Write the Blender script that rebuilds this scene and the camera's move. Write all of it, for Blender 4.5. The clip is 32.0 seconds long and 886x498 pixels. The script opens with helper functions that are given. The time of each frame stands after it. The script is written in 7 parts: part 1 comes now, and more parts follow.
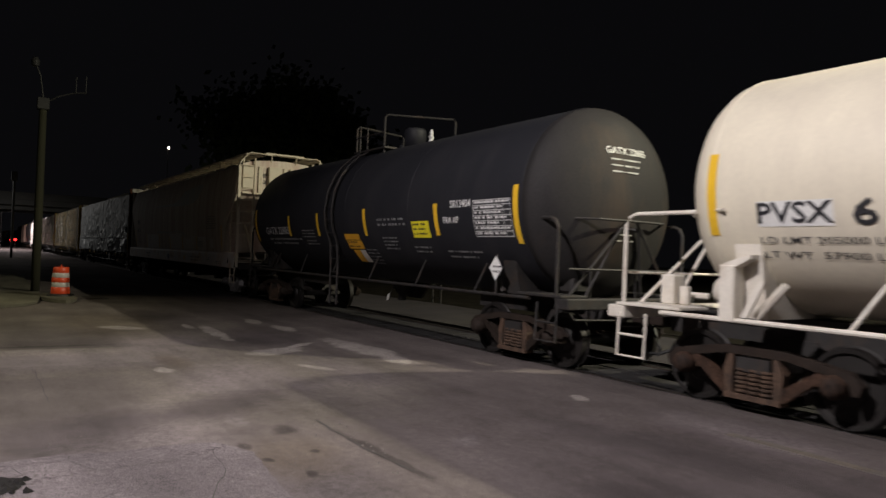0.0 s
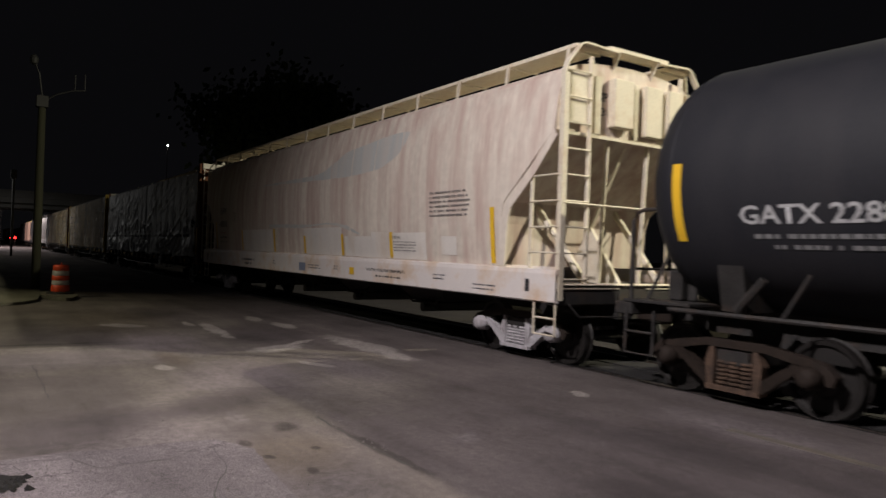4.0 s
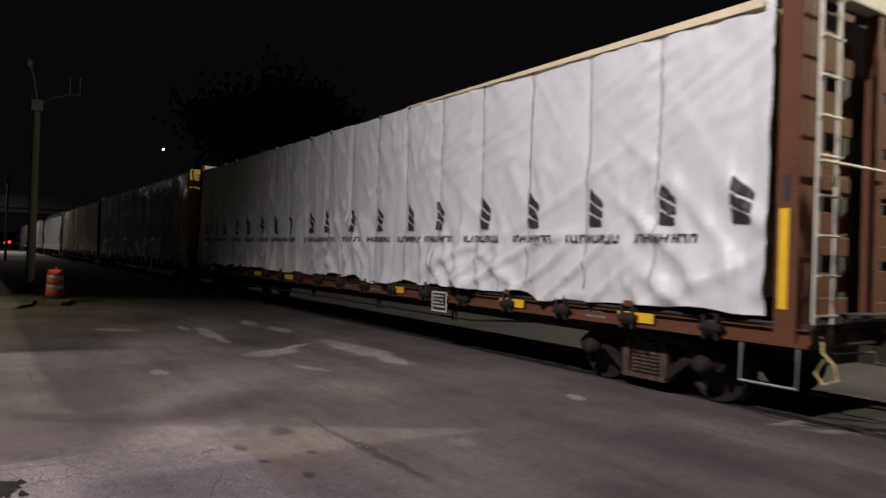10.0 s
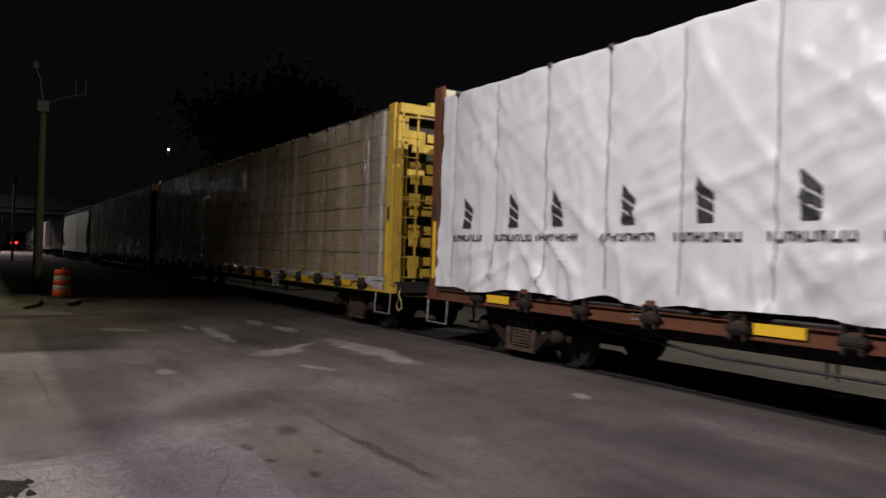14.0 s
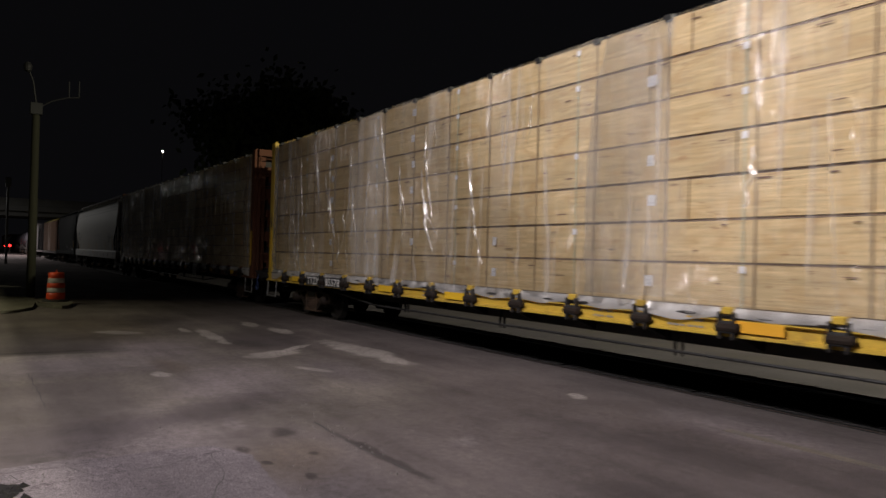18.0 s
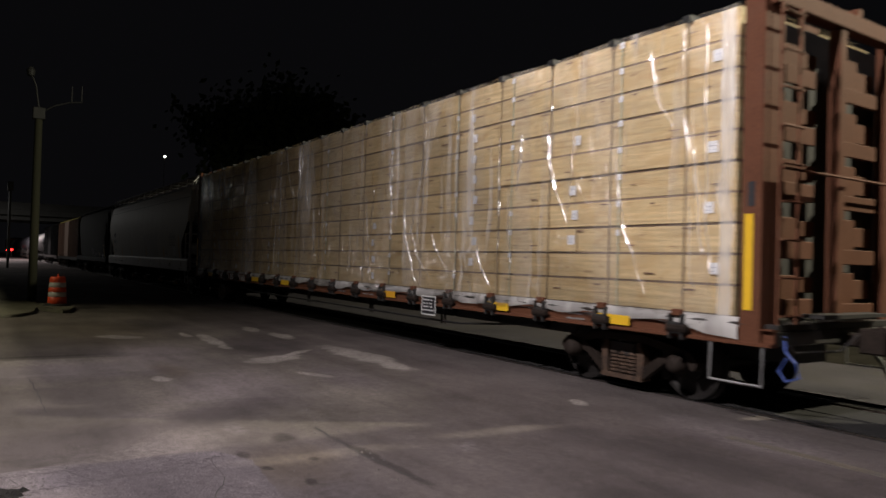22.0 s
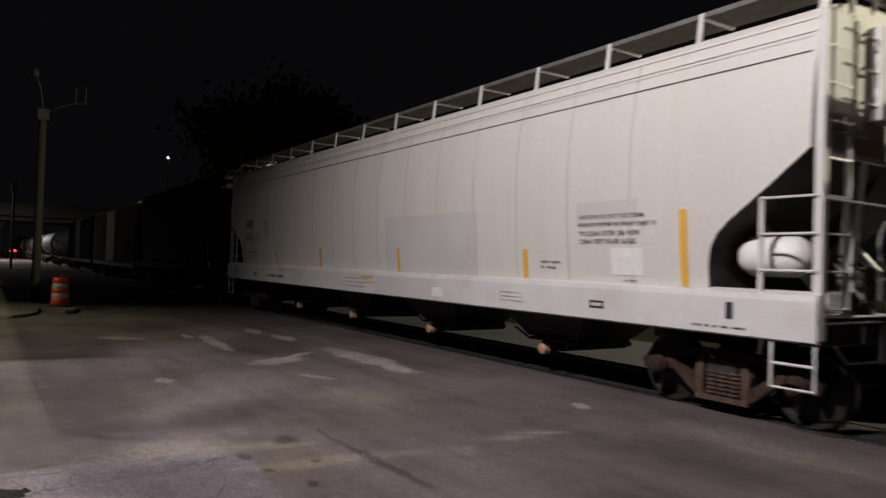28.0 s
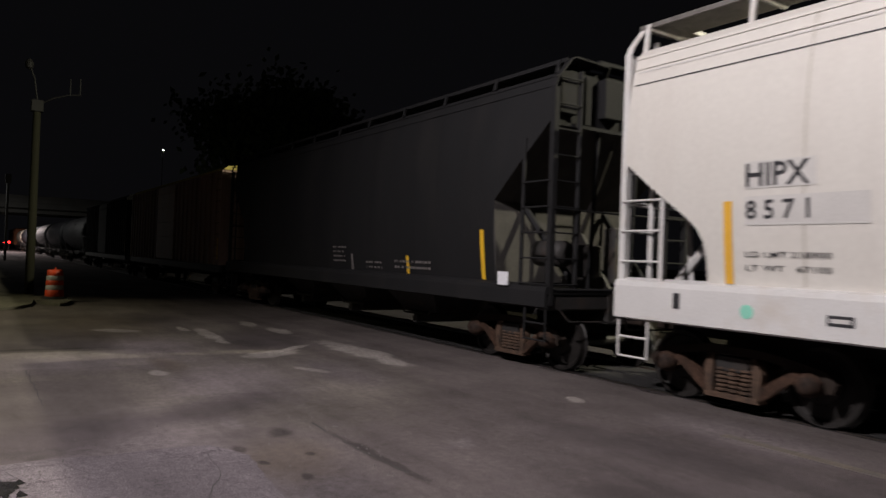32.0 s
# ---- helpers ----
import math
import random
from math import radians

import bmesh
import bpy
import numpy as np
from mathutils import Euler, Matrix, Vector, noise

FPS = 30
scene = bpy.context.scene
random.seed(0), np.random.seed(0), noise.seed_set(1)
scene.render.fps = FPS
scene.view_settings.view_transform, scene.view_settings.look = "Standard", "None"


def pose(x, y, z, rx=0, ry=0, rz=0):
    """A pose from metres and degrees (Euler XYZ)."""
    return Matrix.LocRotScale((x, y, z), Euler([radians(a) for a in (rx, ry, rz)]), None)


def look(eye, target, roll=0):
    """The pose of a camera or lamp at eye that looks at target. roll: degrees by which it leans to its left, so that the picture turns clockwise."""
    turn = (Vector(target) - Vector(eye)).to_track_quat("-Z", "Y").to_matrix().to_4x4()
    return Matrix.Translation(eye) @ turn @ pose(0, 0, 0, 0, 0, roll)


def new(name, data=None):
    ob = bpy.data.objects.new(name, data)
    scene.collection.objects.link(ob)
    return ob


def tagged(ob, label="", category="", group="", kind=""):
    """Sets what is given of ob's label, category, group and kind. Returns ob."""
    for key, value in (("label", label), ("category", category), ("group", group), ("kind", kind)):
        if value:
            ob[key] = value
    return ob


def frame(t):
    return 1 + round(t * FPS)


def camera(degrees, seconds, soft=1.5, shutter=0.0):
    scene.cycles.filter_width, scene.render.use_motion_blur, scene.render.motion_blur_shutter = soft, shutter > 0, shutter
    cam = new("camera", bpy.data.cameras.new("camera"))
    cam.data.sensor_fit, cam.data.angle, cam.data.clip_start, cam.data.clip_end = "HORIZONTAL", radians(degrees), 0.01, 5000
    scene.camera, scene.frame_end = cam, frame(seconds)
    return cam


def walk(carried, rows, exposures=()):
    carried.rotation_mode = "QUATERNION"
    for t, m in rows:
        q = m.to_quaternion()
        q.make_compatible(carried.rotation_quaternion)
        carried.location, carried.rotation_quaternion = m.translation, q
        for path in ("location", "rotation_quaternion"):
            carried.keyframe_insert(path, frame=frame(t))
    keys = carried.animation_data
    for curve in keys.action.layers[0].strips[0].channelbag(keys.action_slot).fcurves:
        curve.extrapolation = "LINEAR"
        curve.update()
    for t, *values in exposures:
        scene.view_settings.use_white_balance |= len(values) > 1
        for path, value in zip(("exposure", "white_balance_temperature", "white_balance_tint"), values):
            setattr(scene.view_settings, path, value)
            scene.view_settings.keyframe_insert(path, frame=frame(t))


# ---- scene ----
cam = camera(64.2, 32.0, shutter=0.45)
EYE = (0.0, 0.0, 1.62)
TURNS = [  # seconds, yaw, pitch, roll
    (0, 56.79, 0.55, -2.25), (0.5, 56.74, 0.42, -2.21), (1, 56.67, 0.44, -2.32), (1.5, 56.71, 0.35, -2.19),
    (2, 56.63, 0.26, -2.17), (2.5, 56.71, 0.24, -2.14), (4.5, 56.86, 0.32, -1.98), (5, 56.98, 0.34, -1.92),
    (5.5, 57.01, 0.21, -1.92), (6, 56.94, 0.20, -1.85), (6.5, 56.83, 0.04, -1.81), (7, 56.71, -0.11, -1.77),
    (7.5, 56.74, 0.10, -1.80), (8, 56.78, 0.30, -1.82), (8.5, 56.76, 0.45, -1.98), (9, 56.70, 0.63, -1.96),
    (9.5, 56.56, 0.63, -1.90), (10, 56.45, 0.58, -1.94), (10.5, 56.45, 0.54, -1.91), (11, 56.55, 0.48, -1.99),
    (11.5, 56.48, 0.58, -1.90), (12, 56.54, 0.59, -1.83), (12.5, 56.66, 0.54, -1.78), (13, 56.82, 0.49, -1.79),
    (13.5, 56.87, 0.46, -1.77), (15.5, 56.69, 0.70, -1.66), (16, 56.70, 0.70, -1.56), (16.5, 56.70, 0.69, -1.51),
    (17, 56.58, 0.72, -1.53), (17.5, 56.46, 0.63, -1.53), (18, 56.48, 0.58, -1.49), (18.5, 56.42, 0.50, -1.44),
    (19, 56.46, 0.40, -1.45), (19.5, 56.51, 0.37, -1.52), (20, 56.31, 0.37, -1.61), (20.5, 56.33, 0.36, -1.65),
    (21, 56.45, 0.44, -1.63), (21.5, 56.53, 0.83, -1.66), (22, 56.58, 1.02, -1.66), (22.5, 56.66, 1.23, -1.64),
    (23, 56.73, 1.35, -1.64), (23.5, 56.90, 1.42, -1.56), (24, 56.91, 1.46, -1.62), (24.5, 56.79, 1.38, -1.73),
    (26.5, 56.75, 1.31, -1.86), (27, 56.89, 1.31, -1.89), (27.5, 56.83, 1.32, -1.94), (28, 56.78, 1.23, -1.91),
    (28.5, 56.77, 1.19, -1.95), (29, 56.70, 1.03, -1.89), (29.5, 56.68, 0.97, -1.89), (30, 56.60, 0.90, -1.89),
    (30.5, 56.46, 0.84, -1.98), (31, 56.36, 0.83, -2.05), (31.5, 56.43, 0.80, -2.09), (32, 56.42, 0.73, -2.16),
]
RUN = [  # seconds and metres that the train has rolled
    (0, 0.00), (0.5, 1.88), (1, 3.76), (1.5, 5.62), (2, 7.47), (2.5, 9.33), (4.5, 16.83), (5, 18.71),
    (5.5, 20.62), (6, 22.54), (6.5, 24.49), (7, 26.45), (7.5, 28.43), (8, 30.42), (8.5, 32.40), (9, 34.37),
    (9.5, 36.33), (10, 38.30), (10.5, 40.24), (11, 42.17), (11.5, 44.09), (12, 46.04), (12.5, 48.02), (13, 50.01),
    (13.5, 52.00), (15.5, 59.98), (16, 61.97), (16.5, 63.97), (17, 65.97), (17.5, 67.96), (18, 69.96), (18.5, 71.96),
    (19, 73.95), (19.5, 75.93), (20, 77.93), (20.5, 79.96), (21, 82.02), (21.5, 84.07), (22, 86.09), (22.5, 88.09),
    (23, 90.06), (23.5, 92.06), (24, 94.05), (24.5, 96.05), (26.5, 104.12), (27, 106.15), (27.5, 108.19), (28, 110.24),
    (28.5, 112.29), (29, 114.36), (29.5, 116.47), (30, 118.60), (30.5, 120.71), (31, 122.81), (31.5, 124.89), (32, 126.95),
]

walk(cam, [(t, pose(*EYE, 90 + p, r, y)) for t, y, p, r in TURNS])

# ---- light: night, two street lamps, guessed lamps further down, a lit street beyond the bridge ----
world = bpy.data.worlds.new("night")
scene.world = world
world.use_nodes = True
world.node_tree.nodes["Background"].inputs[0].default_value = (0.34, 0.33, 0.39, 1)
world.node_tree.nodes["Background"].inputs[1].default_value = 0.0074


def lamp(name, eye, target, power, colour, spread=150, blend=0.6, size=0.25):
    data = bpy.data.lights.new(name, "SPOT")
    data.energy, data.color, data.spot_size, data.spot_blend, data.shadow_soft_size = power, colour, radians(spread), blend, size
    ob = new(name, data)
    ob.matrix_world = look(eye, target)
    return ob


# the lamp across the tracks throws the train's shadow over the road
lamp("street_lamp_across", (2.6, 18.75, 13.25), (1.2, 16.5, 0.0), 17000, (1.0, 0.93, 0.70), 165, 0.35, 0.12)
# the lamp on the near kerb lights the sides of the cars
lamp("street_lamp_near", (-3.0, -4.8, 11.0), (-4.0, 8.0, -0.6), 9300, (1.0, 0.92, 0.935), 107, 1.0, 0.2)
# unseen lamps further down the road, added to brighten far cars and left ground
lamp("guessed_lamp_down_road", (-80.0, -7.0, 9.0), (-80.0, -6.0, 0.0), 1700, (1.0, 0.98, 0.94), 170, 0.3, 0.3)
lamp("guessed_lamp_corner", (-21.0, -7.0, 8.3), (-19.0, -2.0, 0.0), 2500, (1.0, 0.92, 0.60), 70, 1.0, 0.2)
# lamp beyond the bridge
lamp("street_lamp_far", (-128.0, -2.0, 9.0), (-128.0, 0.0, 0.0), 16000, (1.0, 0.85, 0.84), 165, 0.3, 0.3)

# ---- materials ----
MATS = {}


def mat(name, base, rough=0.6, metal=0.0, var=0.12, scale=3.0, bump=0.15, fine=40.0, spec=0.5, dirt=None, dirt_amount=0.0, dirt_scale=1.2, streak=0.0, tint=0.0, squash=None, dirt_from=0.5):
    """Paint or stone with stains at two scales; streak stretches the stains downwards; tint varies it object by object."""
    if name in MATS:
        return MATS[name]
    m = bpy.data.materials.new(name)
    m.use_nodes = True
    nt = m.node_tree
    n, l = nt.nodes, nt.links
    bsdf = n["Principled BSDF"]
    co = n.new("ShaderNodeTexCoord")
    mp = n.new("ShaderNodeMapping")
    l.new(co.outputs["Object"], mp.inputs[0])
    if streak:
        mp.inputs["Scale"].default_value = (1, 1, 1 - streak)
    if squash:
        mp.inputs["Scale"].default_value = squash
    big = n.new("ShaderNodeTexNoise")
    big.inputs["Scale"].default_value, big.inputs["Detail"].default_value = scale, 5
    l.new(mp.outputs[0], big.inputs["Vector"])
    small = n.new("ShaderNodeTexNoise")
    small.inputs["Scale"].default_value, small.inputs["Detail"].default_value = fine, 4
    l.new((mp if squash else co).outputs[0 if squash else "Object"], small.inputs["Vector"])
    add = n.new("ShaderNodeMath")
    add.operation = "ADD"
    l.new(big.outputs[0], add.inputs[0])
    l.new(small.outputs[0], add.inputs[1])
    ramp = n.new("ShaderNodeMapRange")
    ramp.inputs["From Min"].default_value, ramp.inputs["From Max"].default_value = 0.65, 1.35
    ramp.inputs["To Min"].default_value, ramp.inputs["To Max"].default_value = 1 - var, 1 + var
    l.new(add.outputs[0], ramp.inputs[0])
    mul = n.new("ShaderNodeMix")
    mul.data_type, mul.blend_type = "RGBA", "MULTIPLY"
    mul.inputs[0].default_value = 1
    mul.inputs[6].default_value = (*base, 1)
    l.new(ramp.outputs[0], mul.inputs[7])
    out = mul.outputs[2]
    if tint:
        info = n.new("ShaderNodeObjectInfo")
        hsv = n.new("ShaderNodeHueSaturation")
        mr = n.new("ShaderNodeMapRange")
        mr.inputs["To Min"].default_value, mr.inputs["To Max"].default_value = 1 - tint, 1 + tint
        l.new(info.outputs["Random"], mr.inputs[0])
        l.new(mr.outputs[0], hsv.inputs["Value"])
        l.new(out, hsv.inputs["Color"])
        out = hsv.outputs[0]
    if dirt:
        spots = n.new("ShaderNodeTexNoise")
        spots.inputs["Scale"].default_value, spots.inputs["Detail"].default_value, spots.inputs["Roughness"].default_value = dirt_scale, 8, 0.65
        l.new(mp.outputs[0], spots.inputs["Vector"])
        cut = n.new("ShaderNodeMapRange")
        cut.inputs["From Min"].default_value, cut.inputs["From Max"].default_value = dirt_from, dirt_from + 0.22
        cut.inputs["To Max"].default_value = dirt_amount
        l.new(spots.outputs[0], cut.inputs[0])
        mix = n.new("ShaderNodeMix")
        mix.data_type = "RGBA"
        l.new(cut.outputs[0], mix.inputs[0])
        l.new(out, mix.inputs[6])
        mix.inputs[7].default_value = (*dirt, 1)
        out = mix.outputs[2]
    l.new(out, bsdf.inputs["Base Color"])
    bsdf.inputs["Roughness"].default_value, bsdf.inputs["Metallic"].default_value = rough, metal
    bsdf.inputs["Specular IOR Level"].default_value = spec
    if bump:
        b = n.new("ShaderNodeBump")
        b.inputs["Strength"].default_value, b.inputs["Distance"].default_value = bump, 0.02
        l.new(small.outputs[0], b.inputs["Height"])
        l.new(b.outputs[0], bsdf.inputs["Normal"])
    MATS[name] = m
    return m


def glow(name, colour, strength):
    m = bpy.data.materials.new(name)
    m.use_nodes = True
    b = m.node_tree.nodes["Principled BSDF"]
    b.inputs["Base Color"].default_value = (*colour, 1)
    b.inputs["Emission Color"].default_value, b.inputs["Emission Strength"].default_value = (*colour, 1), strength
    MATS[name] = m
    return m


def film(name, hazy=(0.01, 0.11), shine=(0.02, 0.26), grey=0.8, bumpy=1.0, rough=0.27, sheet=0.50):
    """Clear plastic wrap: mostly see-through, hazy where it doubles, glossy along its steep wrinkles."""
    m = bpy.data.materials.new(name)
    m.use_nodes = True
    n, l = m.node_tree.nodes, m.node_tree.links
    n.remove(n["Principled BSDF"])
    clear, gloss, haze = n.new("ShaderNodeBsdfTransparent"), n.new("ShaderNodeBsdfGlossy"), n.new("ShaderNodeBsdfDiffuse")
    clear.inputs[0].default_value = (0.96, 0.96, 0.96, 1)
    gloss.inputs["Roughness"].default_value = rough
    haze.inputs[0].default_value = (grey, grey * 0.97, grey * 0.93, 1)
    co = n.new("ShaderNodeTexCoord").outputs["Object"]

    def fbm(scale, detail, stretch, lean):
        mp, no = n.new("ShaderNodeMapping"), n.new("ShaderNodeTexNoise")
        mp.inputs["Scale"].default_value, mp.inputs["Rotation"].default_value = stretch, (0, lean, 0)
        l.new(co, mp.inputs[0])
        no.inputs["Scale"].default_value, no.inputs["Detail"].default_value, no.inputs["Distortion"].default_value = scale, detail, 0.6
        l.new(mp.outputs[0], no.inputs["Vector"])
        return no.outputs[0]

    def span(src, lo, hi, a, b):
        r = n.new("ShaderNodeMapRange")
        for i, v in enumerate((lo, hi, a, b)):
            r.inputs[i + 1].default_value = v
        l.new(src, r.inputs[0])
        return r.outputs[0]

    wrinkle, spread, drape = fbm(3.4, 6, (2.8, 1, 0.42), 0.25), fbm(0.55, 3, (1.0, 1, 0.8), 0.0), fbm(1.1, 4, (1.5, 1, 0.12), 0.06)
    bump = n.new("ShaderNodeBump")
    bump.inputs["Strength"].default_value, bump.inputs["Distance"].default_value = bumpy, 0.22
    l.new(wrinkle, bump.inputs["Height"])
    l.new(bump.outputs[0], gloss.inputs["Normal"])
    m1, m2, m3 = n.new("ShaderNodeAddShader"), n.new("ShaderNodeMixShader"), n.new("ShaderNodeMixShader")
    l.new(span(spread, 0.50, 0.68, *shine), gloss.inputs["Color"])
    streaks = n.new("ShaderNodeMath")
    streaks.operation = "ADD"
    l.new(span(drape, 0.46, 0.62, *hazy), streaks.inputs[0])
    l.new(span(fbm(2.2, 5, (2.2, 1, 0.16), 0.05), 0.56, 0.72, 0.0, 0.30), streaks.inputs[1])
    l.new(streaks.outputs[0], m2.inputs[0])
    l.new(clear.outputs[0], m2.inputs[1])
    l.new(haze.outputs[0], m2.inputs[2])
    l.new(m2.outputs[0], m1.inputs[0])
    l.new(gloss.outputs[0], m1.inputs[1])
    # two faces of the sheet throw back more of the light the flatter one looks along it
    edge, sheen = n.new("ShaderNodeFresnel"), n.new("ShaderNodeBsdfGlossy")
    edge.inputs["IOR"].default_value = 1.5
    flat = n.new("ShaderNodeCombineXYZ")
    flat.inputs[1].default_value = -1.0
    l.new(flat.outputs[0], edge.inputs["Normal"])
    sheen.inputs["Roughness"].default_value = rough * 0.33
    sheen.inputs["Color"].default_value = (0.9, 0.9, 0.9, 1)
    fold = n.new("ShaderNodeBump")
    fold.inputs["Strength"].default_value, fold.inputs["Distance"].default_value = 0.6, 0.10
    l.new(fbm(1.3, 5, (2.4, 1, 0.45), 0.12), fold.inputs["Height"])
    l.new(fold.outputs[0], sheen.inputs["Normal"])
    l.new(span(edge.outputs[0], 0.04, 0.6, 0.0, sheet), m3.inputs[0])
    l.new(m1.outputs[0], m3.inputs[1])
    l.new(sheen.outputs[0], m3.inputs[2])
    l.new(m3.outputs[0], n["Material Output"].inputs[0])
    MATS[name] = m
    return m


def timber(name):
    """Sawn boards in tight tiers: each board's own tone, dark joints, long grain and knots."""
    m = bpy.data.materials.new(name)
    m.use_nodes = True
    n, l = m.node_tree.nodes, m.node_tree.links
    bsdf = n["Principled BSDF"]
    co = n.new("ShaderNodeTexCoord").outputs["Object"]

    def mapped(scale, lean=0.0):
        mp = n.new("ShaderNodeMapping")
        mp.inputs["Scale"].default_value, mp.inputs["Rotation"].default_value = scale, (0, lean, 0)
        l.new(co, mp.inputs[0])
        return mp.outputs[0]

    def fbm(scale, detail, vec, rough=0.55, twist=0.0):
        t = n.new("ShaderNodeTexNoise")
        t.inputs["Scale"].default_value, t.inputs["Detail"].default_value, t.inputs["Roughness"].default_value, t.inputs["Distortion"].default_value = scale, detail, rough, twist
        l.new(vec, t.inputs["Vector"])
        return t.outputs[0]

    def span(src, a, b, c, d):
        r = n.new("ShaderNodeMapRange")
        for i, v in enumerate((a, b, c, d)):
            r.inputs[i + 1].default_value = v
        l.new(src, r.inputs[0])
        return r.outputs[0]

    def blend(a, b, f, mode="MIX"):
        k = n.new("ShaderNodeMix")
        k.data_type, k.blend_type = "RGBA", mode
        l.new(f, k.inputs[0]) if not isinstance(f, float) else None
        if isinstance(f, float):
            k.inputs[0].default_value = f
        l.new(a, k.inputs[6])
        if isinstance(b, tuple):
            k.inputs[7].default_value = (*b, 1)
        else:
            l.new(b, k.inputs[7])
        return k.outputs[2]

    rgb = n.new("ShaderNodeRGB")
    rgb.outputs[0].default_value = (0.61, 0.475, 0.262, 1)
    out = rgb.outputs[0]
    # long grain and broad tone of the tiers
    grain = fbm(1.0, 6, mapped((1.1, 1, 26)), 0.65, 0.5)
    out = blend(out, span(grain, 0.32, 0.68, 0.76, 1.20), 1.0, "MULTIPLY")
    out = blend(out, (0.50, 0.34, 0.16), span(fbm(1.6, 6, mapped((0.9, 1, 2.6), 0.12), 0.65, 1.6), 0.46, 0.70, 0.0, 0.85))
    out = blend(out, (0.40, 0.23, 0.10), span(fbm(6.0, 4, mapped((0.6, 1, 1.6), -0.1), 0.6, 1.2), 0.62, 0.74, 0.0, 0.75))
    out = blend(out, (0.30, 0.17, 0.08), span(fbm(5.0, 3, mapped((0.9, 1, 9.0)), 0.6), 0.62, 0.70, 0.0, 0.9))
    # joints between the boards come and go
    wave = n.new("ShaderNodeTexWave")
    wave.bands_direction = "Z"
    wave.inputs["Scale"].default_value, wave.inputs["Distortion"].default_value = 4.2, 0.0
    l.new(mapped((1, 1, 1), 0.0), wave.inputs["Vector"])
    joint = n.new("ShaderNodeMath")
    joint.operation = "MULTIPLY"
    l.new(span(wave.outputs[1], 0.0, 0.03, 0.45, 0.0), joint.inputs[0])
    l.new(span(fbm(0.9, 3, mapped((0.5, 1, 9))), 0.5, 0.62, 0.0, 1.0), joint.inputs[1])
    out = blend(out, (0.22, 0.13, 0.06), joint.outputs[0])
    info, hsv = n.new("ShaderNodeObjectInfo"), n.new("ShaderNodeHueSaturation")
    l.new(span(info.outputs["Random"], 0, 1, 0.91, 1.07), hsv.inputs["Value"])
    l.new(out, hsv.inputs["Color"])
    l.new(hsv.outputs[0], bsdf.inputs["Base Color"])
    bsdf.inputs["Roughness"].default_value = 0.7
    b = n.new("ShaderNodeBump")
    b.inputs["Strength"].default_value, b.inputs["Distance"].default_value = 0.3, 0.01
    l.new(grain, b.inputs["Height"])
    l.new(b.outputs[0], bsdf.inputs["Normal"])
    MATS[name] = m
    return m


